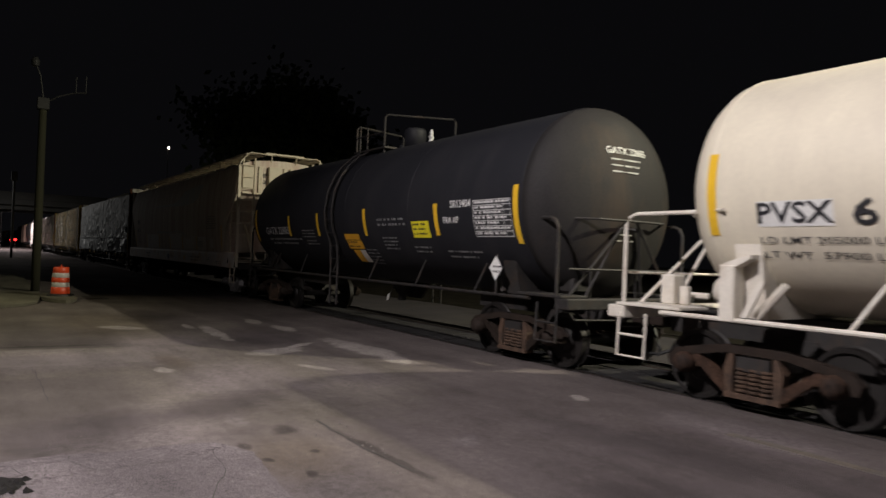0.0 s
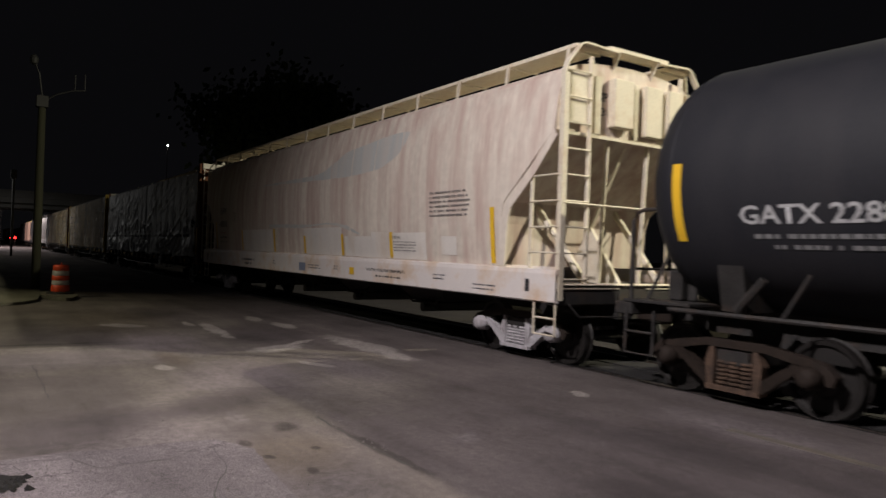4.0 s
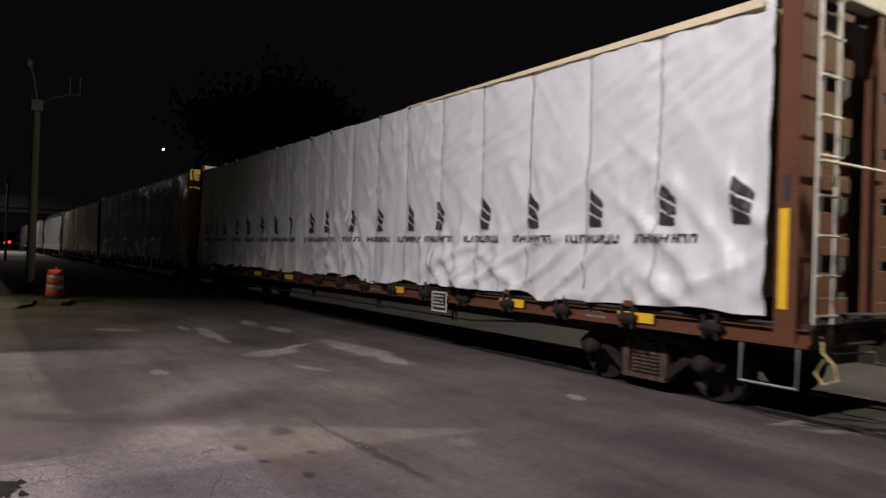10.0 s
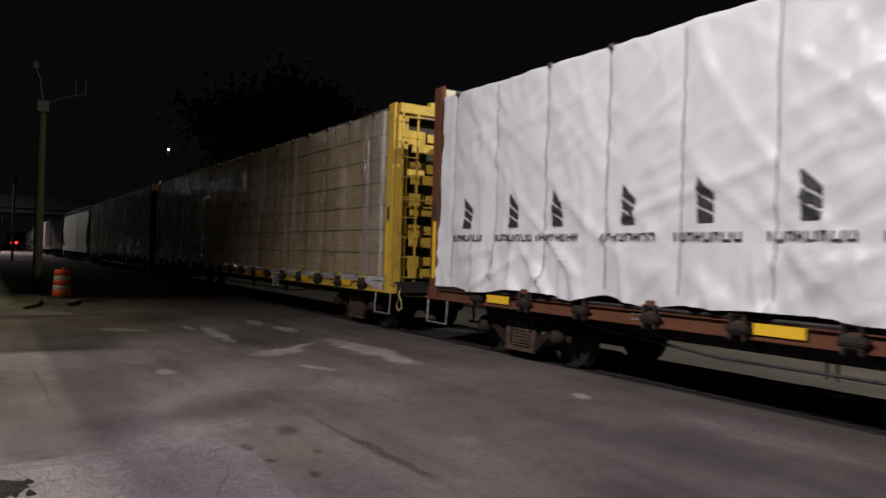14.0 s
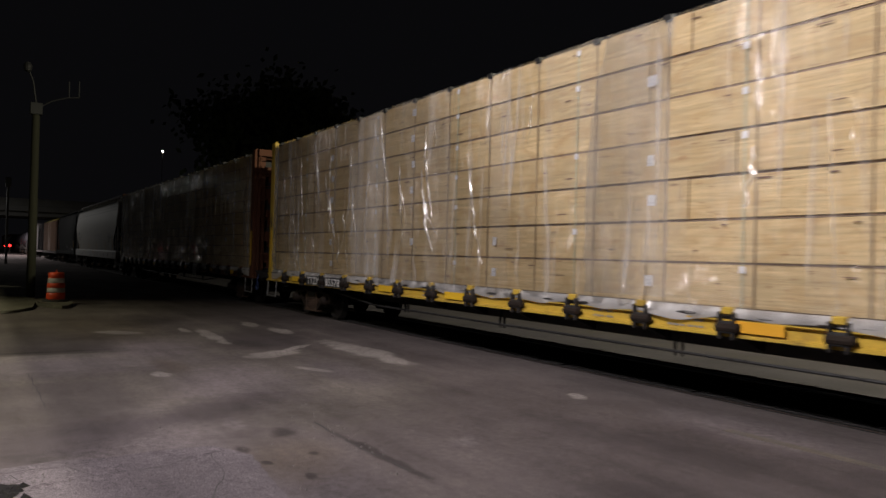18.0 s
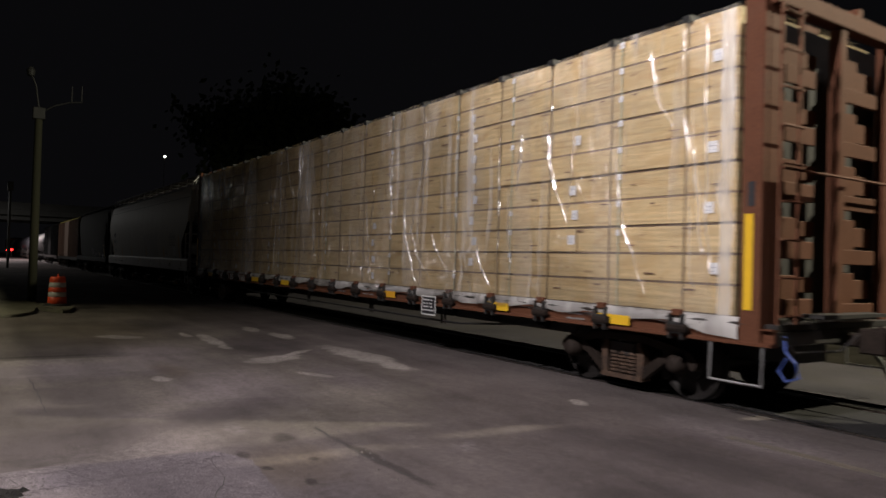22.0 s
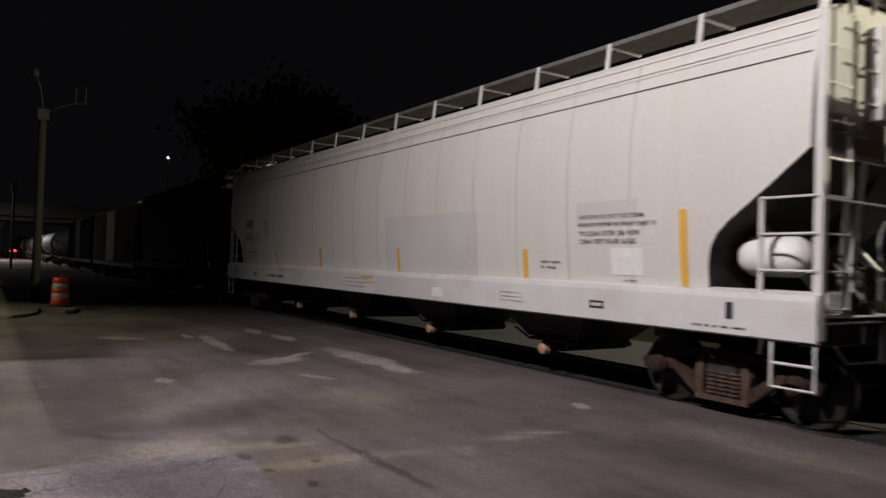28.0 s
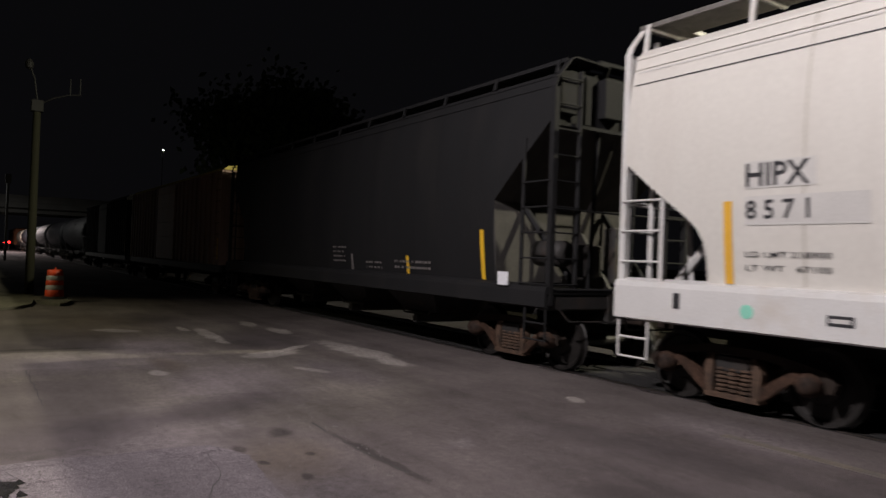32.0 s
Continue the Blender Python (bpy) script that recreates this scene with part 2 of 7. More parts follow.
def road(name, base, stains=(), speck=0.35, cracks=0.0):
    """Old asphalt: macro mottling, wheel-worn bands, coarse grain, pale flecks, and stains with ragged soft rims.
    stains: groups (colour, amount, softness, raggedness, places), a place being x, y, two radii and a turn; a sixth number makes it square."""
    m = bpy.data.materials.new(name)
    m.use_nodes = True
    n, l = m.node_tree.nodes, m.node_tree.links
    bsdf = n["Principled BSDF"]
    bsdf.inputs["Roughness"].default_value, bsdf.inputs["Specular IOR Level"].default_value = 0.9, 0.12
    co = n.new("ShaderNodeTexCoord").outputs["Object"]

    def fbm(scale, detail=5, rough=0.55, stretch=None, vec=None):
        t = n.new("ShaderNodeTexNoise")
        t.inputs["Scale"].default_value, t.inputs["Detail"].default_value, t.inputs["Roughness"].default_value = scale, detail, rough
        v = vec or co
        if stretch:
            mp = n.new("ShaderNodeMapping")
            mp.inputs["Scale"].default_value = stretch
            l.new(v, mp.inputs[0])
            v = mp.outputs[0]
        l.new(v, t.inputs["Vector"])
        return t

    def span(src, a, b, c, d, smooth=False):
        r = n.new("ShaderNodeMapRange")
        if smooth:
            r.interpolation_type = "SMOOTHSTEP"
        for i, v in enumerate((a, b, c, d)):
            r.inputs[i + 1].default_value = v
        l.new(src, r.inputs[0])
        return r.outputs[0]

    def times(a, b, op="MULTIPLY"):
        k = n.new("ShaderNodeMath")
        k.operation = op
        l.new(a, k.inputs[0])
        if isinstance(b, float):
            k.inputs[1].default_value = b
        else:
            l.new(b, k.inputs[1])
        return k.outputs[0]

    def blend(a, b, f, mode="MIX"):
        k = n.new("ShaderNodeMix")
        k.data_type, k.blend_type = "RGBA", mode
        if isinstance(f, float):
            k.inputs[0].default_value = f
        else:
            l.new(f, k.inputs[0])
        l.new(a, k.inputs[6])
        if isinstance(b, tuple):
            k.inputs[7].default_value = (*b, 1)
        else:
            l.new(b, k.inputs[7])
        return k.outputs[2]

    rgb = n.new("ShaderNodeRGB")
    rgb.outputs[0].default_value = (*base, 1)
    grain, coarse = fbm(120, 3, 0.7), fbm(14, 6, 0.72)
    macro, bands = fbm(0.55, 6, 0.6), fbm(1.0, 5, 0.6, (0.16, 1.5, 1))
    warp = n.new("ShaderNodeVectorMath")
    warp.operation = "MULTIPLY_ADD"
    wn = fbm(2.6, 8, 0.72)
    l.new(wn.outputs["Color"], warp.inputs[0])
    warp.inputs[1].default_value, warp.inputs[2].default_value = (1, 1, 0), (-0.5, -0.5, 0)
    ragged_rim = fbm(3.5, 8, 0.7)
    out = rgb.outputs[0]
    for colour, amount, softness, rag, places in stains:
        shift = n.new("ShaderNodeVectorMath")
        shift.operation = "MULTIPLY_ADD"
        l.new(warp.outputs[0], shift.inputs[0])
        shift.inputs[1].default_value = (rag, rag, 0)
        l.new(co, shift.inputs[2])
        best = None
        for x, y, rx, ry, turn, *square in places:
            mp = n.new("ShaderNodeMapping")
            mp.vector_type = "TEXTURE"
            mp.inputs["Location"].default_value = (x, y, 0)
            mp.inputs["Rotation"].default_value = (0, 0, radians(turn))
            mp.inputs["Scale"].default_value = (rx, ry, 1)
            l.new(shift.outputs[0], mp.inputs[0])
            if square:
                ab, xyz = n.new("ShaderNodeVectorMath"), n.new("ShaderNodeSeparateXYZ")
                ab.operation = "ABSOLUTE"
                l.new(mp.outputs[0], ab.inputs[0])
                l.new(ab.outputs[0], xyz.inputs[0])
                far = times(xyz.outputs[0], xyz.outputs[1], "MAXIMUM")
            else:
                ln = n.new("ShaderNodeVectorMath")
                ln.operation = "LENGTH"
                l.new(mp.outputs[0], ln.inputs[0])
                far = ln.outputs["Value"]
            best = times(best, far, "MINIMUM") if best else far
        best = times(best, times(times(ragged_rim.outputs[0], -0.5, "ADD"), 4.2 * rag), "ADD")
        f = span(best, 1 - softness, 1 + softness, amount, 0.0, True)
        out = blend(out, colour, times(f, span(coarse.outputs[0], 0.3, 0.55, 0.45, 1.0)))
    out = blend(out, span(macro.outputs[0], 0.3, 0.7, 0.66, 1.36), 1.0, "MULTIPLY")
    out = blend(out, span(bands.outputs[0], 0.3, 0.7, 0.78, 1.22), 1.0, "MULTIPLY")
    out = blend(out, span(coarse.outputs[0], 0.3, 0.7, 0.80, 1.20), 1.0, "MULTIPLY")
    out = blend(out, span(grain.outputs[0], 0.35, 0.65, 1 - speck, 1 + speck), 1.0, "MULTIPLY")
    out = blend(out, (0.24, 0.22, 0.21), times(span(fbm(38, 2).outputs[0], 0.66, 0.72, 0.0, 0.55), span(macro.outputs[0], 0.45, 0.65, 0.1, 1.0)))
    out = blend(out, (0.03, 0.027, 0.027), span(fbm(9, 5, 0.7).outputs[0], 0.66, 0.78, 0.0, 0.55))
    if cracks:
        vo = n.new("ShaderNodeTexVoronoi")
        vo.feature = "DISTANCE_TO_EDGE"
        vo.inputs["Scale"].default_value = cracks
        sh = n.new("ShaderNodeVectorMath")
        sh.operation = "MULTIPLY_ADD"
        l.new(warp.outputs[0], sh.inputs[0])
        sh.inputs[1].default_value = (0.5, 0.5, 0)
        l.new(co, sh.inputs[2])
        l.new(sh.outputs[0], vo.inputs["Vector"])
        out = blend(out, (0.035, 0.032, 0.033), times(span(vo.outputs["Distance"], 0.004, 0.016, 0.75, 0.0), span(macro.outputs[0], 0.42, 0.55, 0.0, 1.0)))
    l.new(out, bsdf.inputs["Base Color"])
    b = n.new("ShaderNodeBump")
    b.inputs["Strength"].default_value, b.inputs["Distance"].default_value = 0.6, 0.012
    l.new(times(grain.outputs[0], times(coarse.outputs[0], 1.5), "ADD"), b.inputs["Height"])
    l.new(b.outputs[0], bsdf.inputs["Normal"])
    MATS[name] = m
    return m


# older asphalt at the left, coloured paler to make up for missing light
OLD_LIT_BED = [(-10.2, 1.6, 3.9, 3.0, 0), (-13.5, 2.0, 3.0, 3.0, 0), (-8.5, 3.6, 2.4, 1.4, -15)]
PALE_SPOTS = [(-10.6, 5.43, 1.4, 0.27, 0), (-10.5, 5.68, 0.5, 0.14, 0), (-9.5, 5.4, 0.5, 0.2, -8), (-10.81, 3.97, 0.55, 0.25, -56), (-11.4, 4.6, 0.45, 0.1, -50), (-12.55, 3.69, 0.35, 0.1, 0), (-14.66, 3.55, 0.4, 0.09, 0), (-13.93, 5.26, 0.55, 0.2, -6), (-15.41, 5.1, 0.5, 0.16, -9), (-9.63, 2.05, 0.2, 0.11, -8), (-9.18, 3.97, 0.32, 0.11, 27), (-6.1, 6.01, 0.17, 0.09, -37), (-13.58, 3.76, 1.1, 0.15, -4), (-14.68, 2.31, 0.45, 0.25, 50)]
PALE_WEAR = [(-8.64, 2.74, 1.3, 0.7, -12), (-12.26, 2.4, 1.3, 0.65, 0), (-10.77, 0.9, 0.75, 1.9, 0), (-4.1, 6.25, 0.9, 0.4, 0), (-8.9, 4.3, 1.0, 0.4, 0), (-5.09, 3.62, 0.12, 0.08, -46), (-10.39, 2.17, 0.45, 0.25, -8), (-6.61, 2.07, 0.26, 0.09, -5), (-5.6, 1.0, 1.6, 0.75, -20)]
PALE_BAND = [(-11.2, 0.5, 0.8, 1.65, -2, 1)]
DARK_BAND = [(-7.75, -0.1, 1.72, 1.55, -1, 1), (-14.3, 0.4, 1.9, 1.6, 0, 1)]
DARK_EDGES = [(-6.2, 0.85, 0.16, 0.6, 3, 1), (-12.3, 1.0, 0.1, 1.0, 0, 1)]
GREY_FRINGE = [(-4.3, 1.95, 1.1, 0.4, -15), (-2.4, 1.45, 1.6, 0.6, -15), (0.5, 1.0, 2.0, 0.6, -8)]
DARK_WEDGE = [(-12.9, 4.55, 1.5, 0.75, -12), (-17.2, 3.4, 1.2, 0.35, 10)]
# dark worn places; the last paints shade where the lamp lights too strongly
WEAR_AND_SHADE = [(-6.75, 0.75, 0.5, 0.75, 10), (-12.47, 4.38, 1.1, 0.7, -17), (-16.1, 3.49, 1.5, 0.8, -8), (-4.0, 5.0, 1.6, 0.55, 14), (-3.12, 4.44, 0.35, 0.17, 0), (-7.25, 2.06, 0.9, 0.35, -60), (-1.5, 4.2, 2.2, 0.5, 10), (-18.5, 5.6, 3.0, 1.5, 0), (-1.3, 4.4, 3.5, 2.2, 5)]
OIL_SPOTS = [(-6.07, 2.34, 0.17, 0.11, -14), (-5.26, 1.9, 0.06, 0.04, 0), (-5.33, 2.31, 0.05, 0.04, 0), (-4.8, 2.07, 0.08, 0.04, 0), (-5.69, 1.86, 0.1, 0.06, 0), (-5.0, 2.78, 0.8, 0.05, 2)]
BROWN_SPOTS = [(-5.27, 2.12, 0.55, 0.36, -9), (-15.5, 2.2, 2.2, 0.9, 0), (-10.3, 2.3, 0.6, 0.2, 0)]
ASPHALT = road("asphalt", (0.110, 0.094, 0.091), [((0.140, 0.124, 0.109), 0.8, 0.3, 0.5, OLD_LIT_BED), ((0.096, 0.083, 0.079), 0.8, 0.10, 0.06, DARK_BAND), ((0.235, 0.212, 0.190), 0.9, 0.07, 0.05, PALE_BAND), ((0.05, 0.044, 0.043), 0.7, 0.35, 0.06, DARK_EDGES), ((0.138, 0.119, 0.126), 0.9, 0.7, 0.3, GREY_FRINGE), ((0.070, 0.060, 0.058), 0.8, 0.25, 0.3, DARK_WEDGE), ((0.165, 0.142, 0.146), 0.85, 0.7, 0.6, PALE_WEAR), ((0.072, 0.061, 0.063), 0.75, 0.6, 0.5, WEAR_AND_SHADE), ((0.115, 0.092, 0.07), 0.6, 0.6, 0.3, BROWN_SPOTS), ((0.29, 0.264, 0.245), 0.95, 0.26, 0.34, PALE_SPOTS), ((0.035, 0.03, 0.03), 0.8, 0.5, 0.2, OIL_SPOTS)])
APRON = road("cracked_apron_concrete", (0.138, 0.120, 0.129), speck=0.5, cracks=1.5)
SIDE_WALK = road("side_pavement_concrete", (0.115, 0.108, 0.085), speck=0.25)
CRACK = mat("crack_grime", (0.05, 0.046, 0.045), 0.9, var=0.3)
GRAVEL = mat("gravel", (0.12, 0.108, 0.104), 0.9, var=0.5, scale=8, fine=90)
PAVING = mat("far_paving", (0.070, 0.065, 0.072), 0.95, spec=0.05, var=0.3, scale=0.8, bump=0.5, fine=50, dirt=(0.08, 0.075, 0.065), dirt_amount=0.6, dirt_scale=0.6)
DIRT = mat("dirt_and_dry_grass", (0.022, 0.020, 0.0165), 1.0, spec=0.0, var=0.5, scale=1.5, bump=0.8, fine=30)
TAR = mat("tar", (0.02, 0.019, 0.019), 0.9, spec=0.1, var=0.3)
RAIL = mat("rail_steel", (0.13, 0.10, 0.085), 0.5, 0.8, var=0.3, scale=6)
SHINY = mat("polished_rail_head", (0.45, 0.44, 0.43), 0.3, 1.0, var=0.2, scale=9)
RUBBER = mat("black_rubber", (0.015, 0.015, 0.015), 0.6, var=0.3)
STEEL_DARK = mat("dark_grimy_steel", (0.028, 0.026, 0.025), 0.65, 0.2, var=0.45, scale=4, dirt=(0.07, 0.045, 0.03), dirt_amount=0.6, dirt_scale=3)
RUST_BROWN = mat("brown_cast_steel", (0.060, 0.034, 0.023), 0.8, 0.0, spec=0.2, var=0.6, scale=4, dirt=(0.012, 0.010, 0.009), dirt_amount=0.95, dirt_scale=3, dirt_from=0.42)
# rust, darkened to hold the shade under the cars
RUST = mat("rusty_shaded_cast_steel", (0.022, 0.0155, 0.012), 0.8, 0.0, spec=0.2, var=0.5, scale=4, dirt=(0.025, 0.02, 0.018), dirt_amount=0.8, dirt_scale=3)
TRUCK_PALE = mat("whitewashed_cast_steel", (0.44, 0.42, 0.44), 0.7, 0.0, var=0.3, scale=5, dirt=(0.15, 0.12, 0.11), dirt_amount=0.8, dirt_scale=3)
WHEEL = mat("wheel_steel", (0.013, 0.011, 0.010), 0.6, 0.2, var=0.4, scale=5)
TANK_GREY = mat("dark_grey_tank_paint", (0.0170, 0.0176, 0.0218), 0.62, spec=0.28, var=0.18, scale=0.9, bump=0.05, fine=25, dirt=(0.034, 0.032, 0.034), dirt_amount=0.5, dirt_scale=0.9, streak=0.75)
TANK_RUST = mat("stained_tank_head", (0.024, 0.0225, 0.0225), 0.7, spec=0.25, var=0.3, scale=1.5, bump=0.05, dirt=(0.075, 0.05, 0.034), dirt_amount=0.6, dirt_scale=1.2, streak=0.6)
TANK_WHITE = mat("cream_tank_paint", (0.74, 0.685, 0.55), 0.45, var=0.06, scale=0.8, bump=0.03, fine=20, dirt=(0.50, 0.45, 0.38), dirt_amount=0.5, dirt_scale=0.8, streak=0.75)
CREAM = mat("faded_cream_paint", (0.655, 0.59, 0.51), 0.6, spec=0.15, var=0.13, scale=2.0, bump=0.02, fine=7, dirt=(0.51, 0.385, 0.335), dirt_amount=1.0, dirt_scale=3.4, streak=0.92, dirt_from=0.42)
CREAM_SILL = mat("faded_cream_sill", (0.70, 0.65, 0.62), 0.6, var=0.10, scale=1.5, bump=0.04, dirt=(0.55, 0.36, 0.19), dirt_amount=0.85, dirt_scale=1.5, dirt_from=0.48)
CREAM_END = mat("faded_cream_ironwork", (0.66, 0.60, 0.48), 0.6, var=0.15, scale=3, bump=0.05, dirt=(0.38, 0.24, 0.14), dirt_amount=0.5, dirt_scale=3)
HOP_WHITE = mat("white_hopper_paint", (0.615, 0.592, 0.55), 0.5, var=0.06, scale=0.9, bump=0.03, fine=18, dirt=(0.5, 0.46, 0.42), dirt_amount=0.5, dirt_scale=0.9, streak=0.88)
HOP_SILL = mat("white_sill_paint", (0.60, 0.592, 0.58), 0.5, var=0.1, scale=1.5, dirt=(0.45, 0.36, 0.26), dirt_amount=0.35, dirt_scale=2)
HOP_PATCH = mat("grey_paint_patch", (0.54, 0.525, 0.505), 0.55, var=0.08, scale=1.5)
HOP_GREY = mat("dark_grey_hopper_paint", (0.0135, 0.0135, 0.0145), 0.8, spec=0.2, var=0.2, scale=1, dirt=(0.024, 0.022, 0.021), dirt_amount=0.5, dirt_scale=1.2, streak=0.8)
BOX_BROWN = mat("brown_boxcar_paint", (0.30, 0.20, 0.155), 0.6, var=0.25, scale=1.2, dirt=(0.22, 0.13, 0.09), dirt_amount=0.6, dirt_scale=1.0, streak=0.7)
CB_BROWN = mat("mineral_brown_paint", (0.118, 0.047, 0.025), 0.75, spec=0.2, var=0.25, scale=2, dirt=(0.09, 0.045, 0.03), dirt_amount=0.7, dirt_scale=2)
CB_YELLOW = mat("faded_yellow_paint", (0.54, 0.36, 0.045), 0.6, var=0.2, scale=2, dirt=(0.16, 0.10, 0.04), dirt_amount=0.85, dirt_scale=2)
CB_GALV = mat("pale_top_beam_paint", (0.55, 0.52, 0.46), 0.55, var=0.15, scale=3)
YELLOW = mat("yellow_reflective_tape", (0.78, 0.48, 0.03), 0.4, var=0.08, scale=6)
ORANGE = mat("orange_placard", (0.75, 0.38, 0.03), 0.5, var=0.1, scale=6)
SIGN_YELLOW = mat("bright_yellow_placard", (0.82, 0.72, 0.03), 0.5, var=0.08, scale=6)
WHITE = mat("white_stencil", (0.72, 0.72, 0.70), 0.6, var=0.1, scale=10)
# white stencil dimmed to grey, the lamp's falloff put into the colour
MARK = mat("dimmed_white_stencil", (0.42, 0.42, 0.42), 0.6, var=0.25, scale=8)
GREYTXT = mat("dull_white_stencil", (0.22, 0.22, 0.22), 0.6, var=0.2, scale=10)
BLACK = mat("black_stencil", (0.022, 0.022, 0.025), 0.6, var=0.2, scale=10)
NAVY = mat("charcoal_stencil", (0.055, 0.058, 0.078), 0.6, var=0.2, scale=10)
REDTXT = mat("faded_red_stencil", (0.5, 0.16, 0.15), 0.6, var=0.2, scale=10)
DECAL_GREY = mat("slate_decal", (0.22, 0.25, 0.33), 0.6, var=0.1, scale=8)
BLUE_FADE = mat("faded_blue_lettering", (0.465, 0.485, 0.475), 0.6, var=0.14, scale=1.6, dirt=(0.55, 0.515, 0.475), dirt_amount=1.0, dirt_scale=2.6, streak=0.9, dirt_from=0.40)
PATCH_WHITE = mat("clean_white_patch", (0.70, 0.66, 0.61), 0.55, var=0.12, scale=2, dirt=(0.6, 0.49, 0.38), dirt_amount=0.7, dirt_scale=1.5, streak=0.6)
FADED = mat("faded_grey_stencil", (0.17, 0.155, 0.15), 0.6, var=0.3, scale=12)
GREEN = mat("pale_green_dot", (0.25, 0.62, 0.48), 0.5, var=0.1)
PAPER = mat("white_paper_tag", (0.74, 0.75, 0.78), 0.6, var=0.12, scale=20)
TARP = mat("white_woven_tarp", (0.62, 0.63, 0.64), 0.45, var=0.07, scale=1.5, bump=0.30, fine=5)
TARP_DARK = mat("charcoal_print", (0.028, 0.028, 0.034), 0.6, var=0.2, scale=8)
WOOD = timber("spruce_lumber")
# grey-brown that paints the shade between tiers of lumber
GAP_SHADE = mat("tier_gap_shade", (0.24, 0.175, 0.13), 0.9, var=0.3)
FILM = film("clear_wrap")
FLAP = film("doubled_clear_wrap", (0.05, 0.17), (0.02, 0.10), sheet=0.3)
CREASE = film("creased_clear_wrap", (0.03, 0.16), (0.25, 0.65), bumpy=0.35, rough=0.28, sheet=0.3)
HEM = film("gathered_grey_wrap", (0.55, 0.85), (0.03, 0.10), 0.62, sheet=0.2)
END_WRAP = film("crumpled_end_wrap", (0.25, 0.5), (0.05, 0.30), 0.75, sheet=0.3)
DARK_STEEL_STRAP = mat("dark_strap", (0.26, 0.19, 0.11), 0.7, var=0.2)
GREEN_BAND = mat("pale_green_strapping", (0.45, 0.50, 0.38), 0.5, var=0.2)
BARREL_ORANGE = mat("orange_drum_plastic", (0.62, 0.065, 0.018), 0.45, var=0.1, scale=6)
BARREL_WHITE = mat("reflective_white_band", (0.46, 0.44, 0.43), 0.4, var=0.1, scale=8)
POLE_WOOD = mat("weathered_pole_wood", (0.022, 0.022, 0.010), 0.9, var=0.3, scale=4, streak=0.9)
# near-black copy of the steel, painting the pole top as unlit
GALV_UNLIT = mat("unlit_galvanised_steel", (0.022, 0.022, 0.022), 0.7, 0.2, var=0.2)
GALV = mat("galvanised_steel", (0.35, 0.35, 0.35), 0.5, 0.6, var=0.2)
BRIDGE = mat("bridge_concrete", (0.07, 0.067, 0.064), 0.9, var=0.25, scale=0.8)
BARK = mat("dark_bark", (0.06, 0.05, 0.04), 0.95, var=0.3)
LEAF = mat("dark_leaves", (0.05, 0.07, 0.03), 0.7, var=0.3)
STAR = glow("lamp_glow", (1.0, 0.9, 0.75), 60)
RED_GLOW = glow("red_signal_glow", (1.0, 0.02, 0.02), 6)
WHITE_GLOW = glow("white_lamp_glow", (1.0, 0.95, 0.9), 40)

# ---- building blocks ----
YC = 8.26          # the track's centre line, metres from the camera's foot
GAUGE = 0.755      # to the middle of each rail


def part(name, bm, material, parent=None, label="", m=None, smooth=False):
    mesh = bpy.data.meshes.new(name)
    bm.normal_update()
    bm.to_mesh(mesh)
    bm.free()
    if smooth:
        for p in mesh.polygons:
            p.use_smooth = True
    mesh.materials.append(material)
    return piece(name, mesh, parent, label, m)


def piece(name, mesh, parent=None, label="", m=None):
    ob = new(name, mesh)
    if parent:
        ob.parent = parent
    if m is not None:
        ob.matrix_basis = m
    if label:
        ob["label"] = label
    if name in ("wrap_flap", "wrap_crease"):
        ob.visible_shadow = False
    if name in ("small_stencil", "printed_wordmark", "stencil_box", "data_writing", "panel_writing", "placard_writing", "tag_writing", "head_stencil", "grade_stamp", "walkway_slat", "roof_walkway", "crossover_platform", "platform_edge"):
        ob["kind"] = "stuff"
    return ob


def boxes(*dims, bm=None):
    """Boxes given as x0, x1, y0, y1, z0, z1."""
    bm = bm or bmesh.new()
    for x0, x1, y0, y1, z0, z1 in dims:
        v = [bm.verts.new(p) for p in ((x0, y0, z0), (x1, y0, z0), (x1, y1, z0), (x0, y1, z0), (x0, y0, z1), (x1, y0, z1), (x1, y1, z1), (x0, y1, z1))]
        for f in ((3, 2, 1, 0), (4, 5, 6, 7), (0, 1, 5, 4), (1, 2, 6, 5), (2, 3, 7, 6), (3, 0, 4, 7)):
            bm.faces.new([v[i] for i in f])
    return bm


def soft(bm, w=0.012):
    bmesh.ops.bevel(bm, geom=bm.edges[:], offset=w, segments=1, affect="EDGES")
    return bm


def rod(pts, r=0.014, seg=6, bm=None):
    """A round bar through the points."""
    bm = bm or bmesh.new()
    pts = [Vector(p) for p in pts]
    rings = []
    for i, p in enumerate(pts):
        d = (pts[min(i + 1, len(pts) - 1)] - pts[max(i - 1, 0)]).normalized()
        a = d.orthogonal().normalized() if abs(d.z) > 0.9 else d.cross(Vector((0, 0, 1))).normalized()
        b = d.cross(a)
        rings.append([bm.verts.new(p + r * (math.cos(2 * math.pi * k / seg) * a + math.sin(2 * math.pi * k / seg) * b)) for k in range(seg)])
    for q, w in zip(rings, rings[1:]):
        for k in range(seg):
            bm.faces.new((q[k], q[(k + 1) % seg], w[(k + 1) % seg], w[k]))
    bm.faces.new(rings[0][::-1])
    bm.faces.new(rings[-1])
    return bm


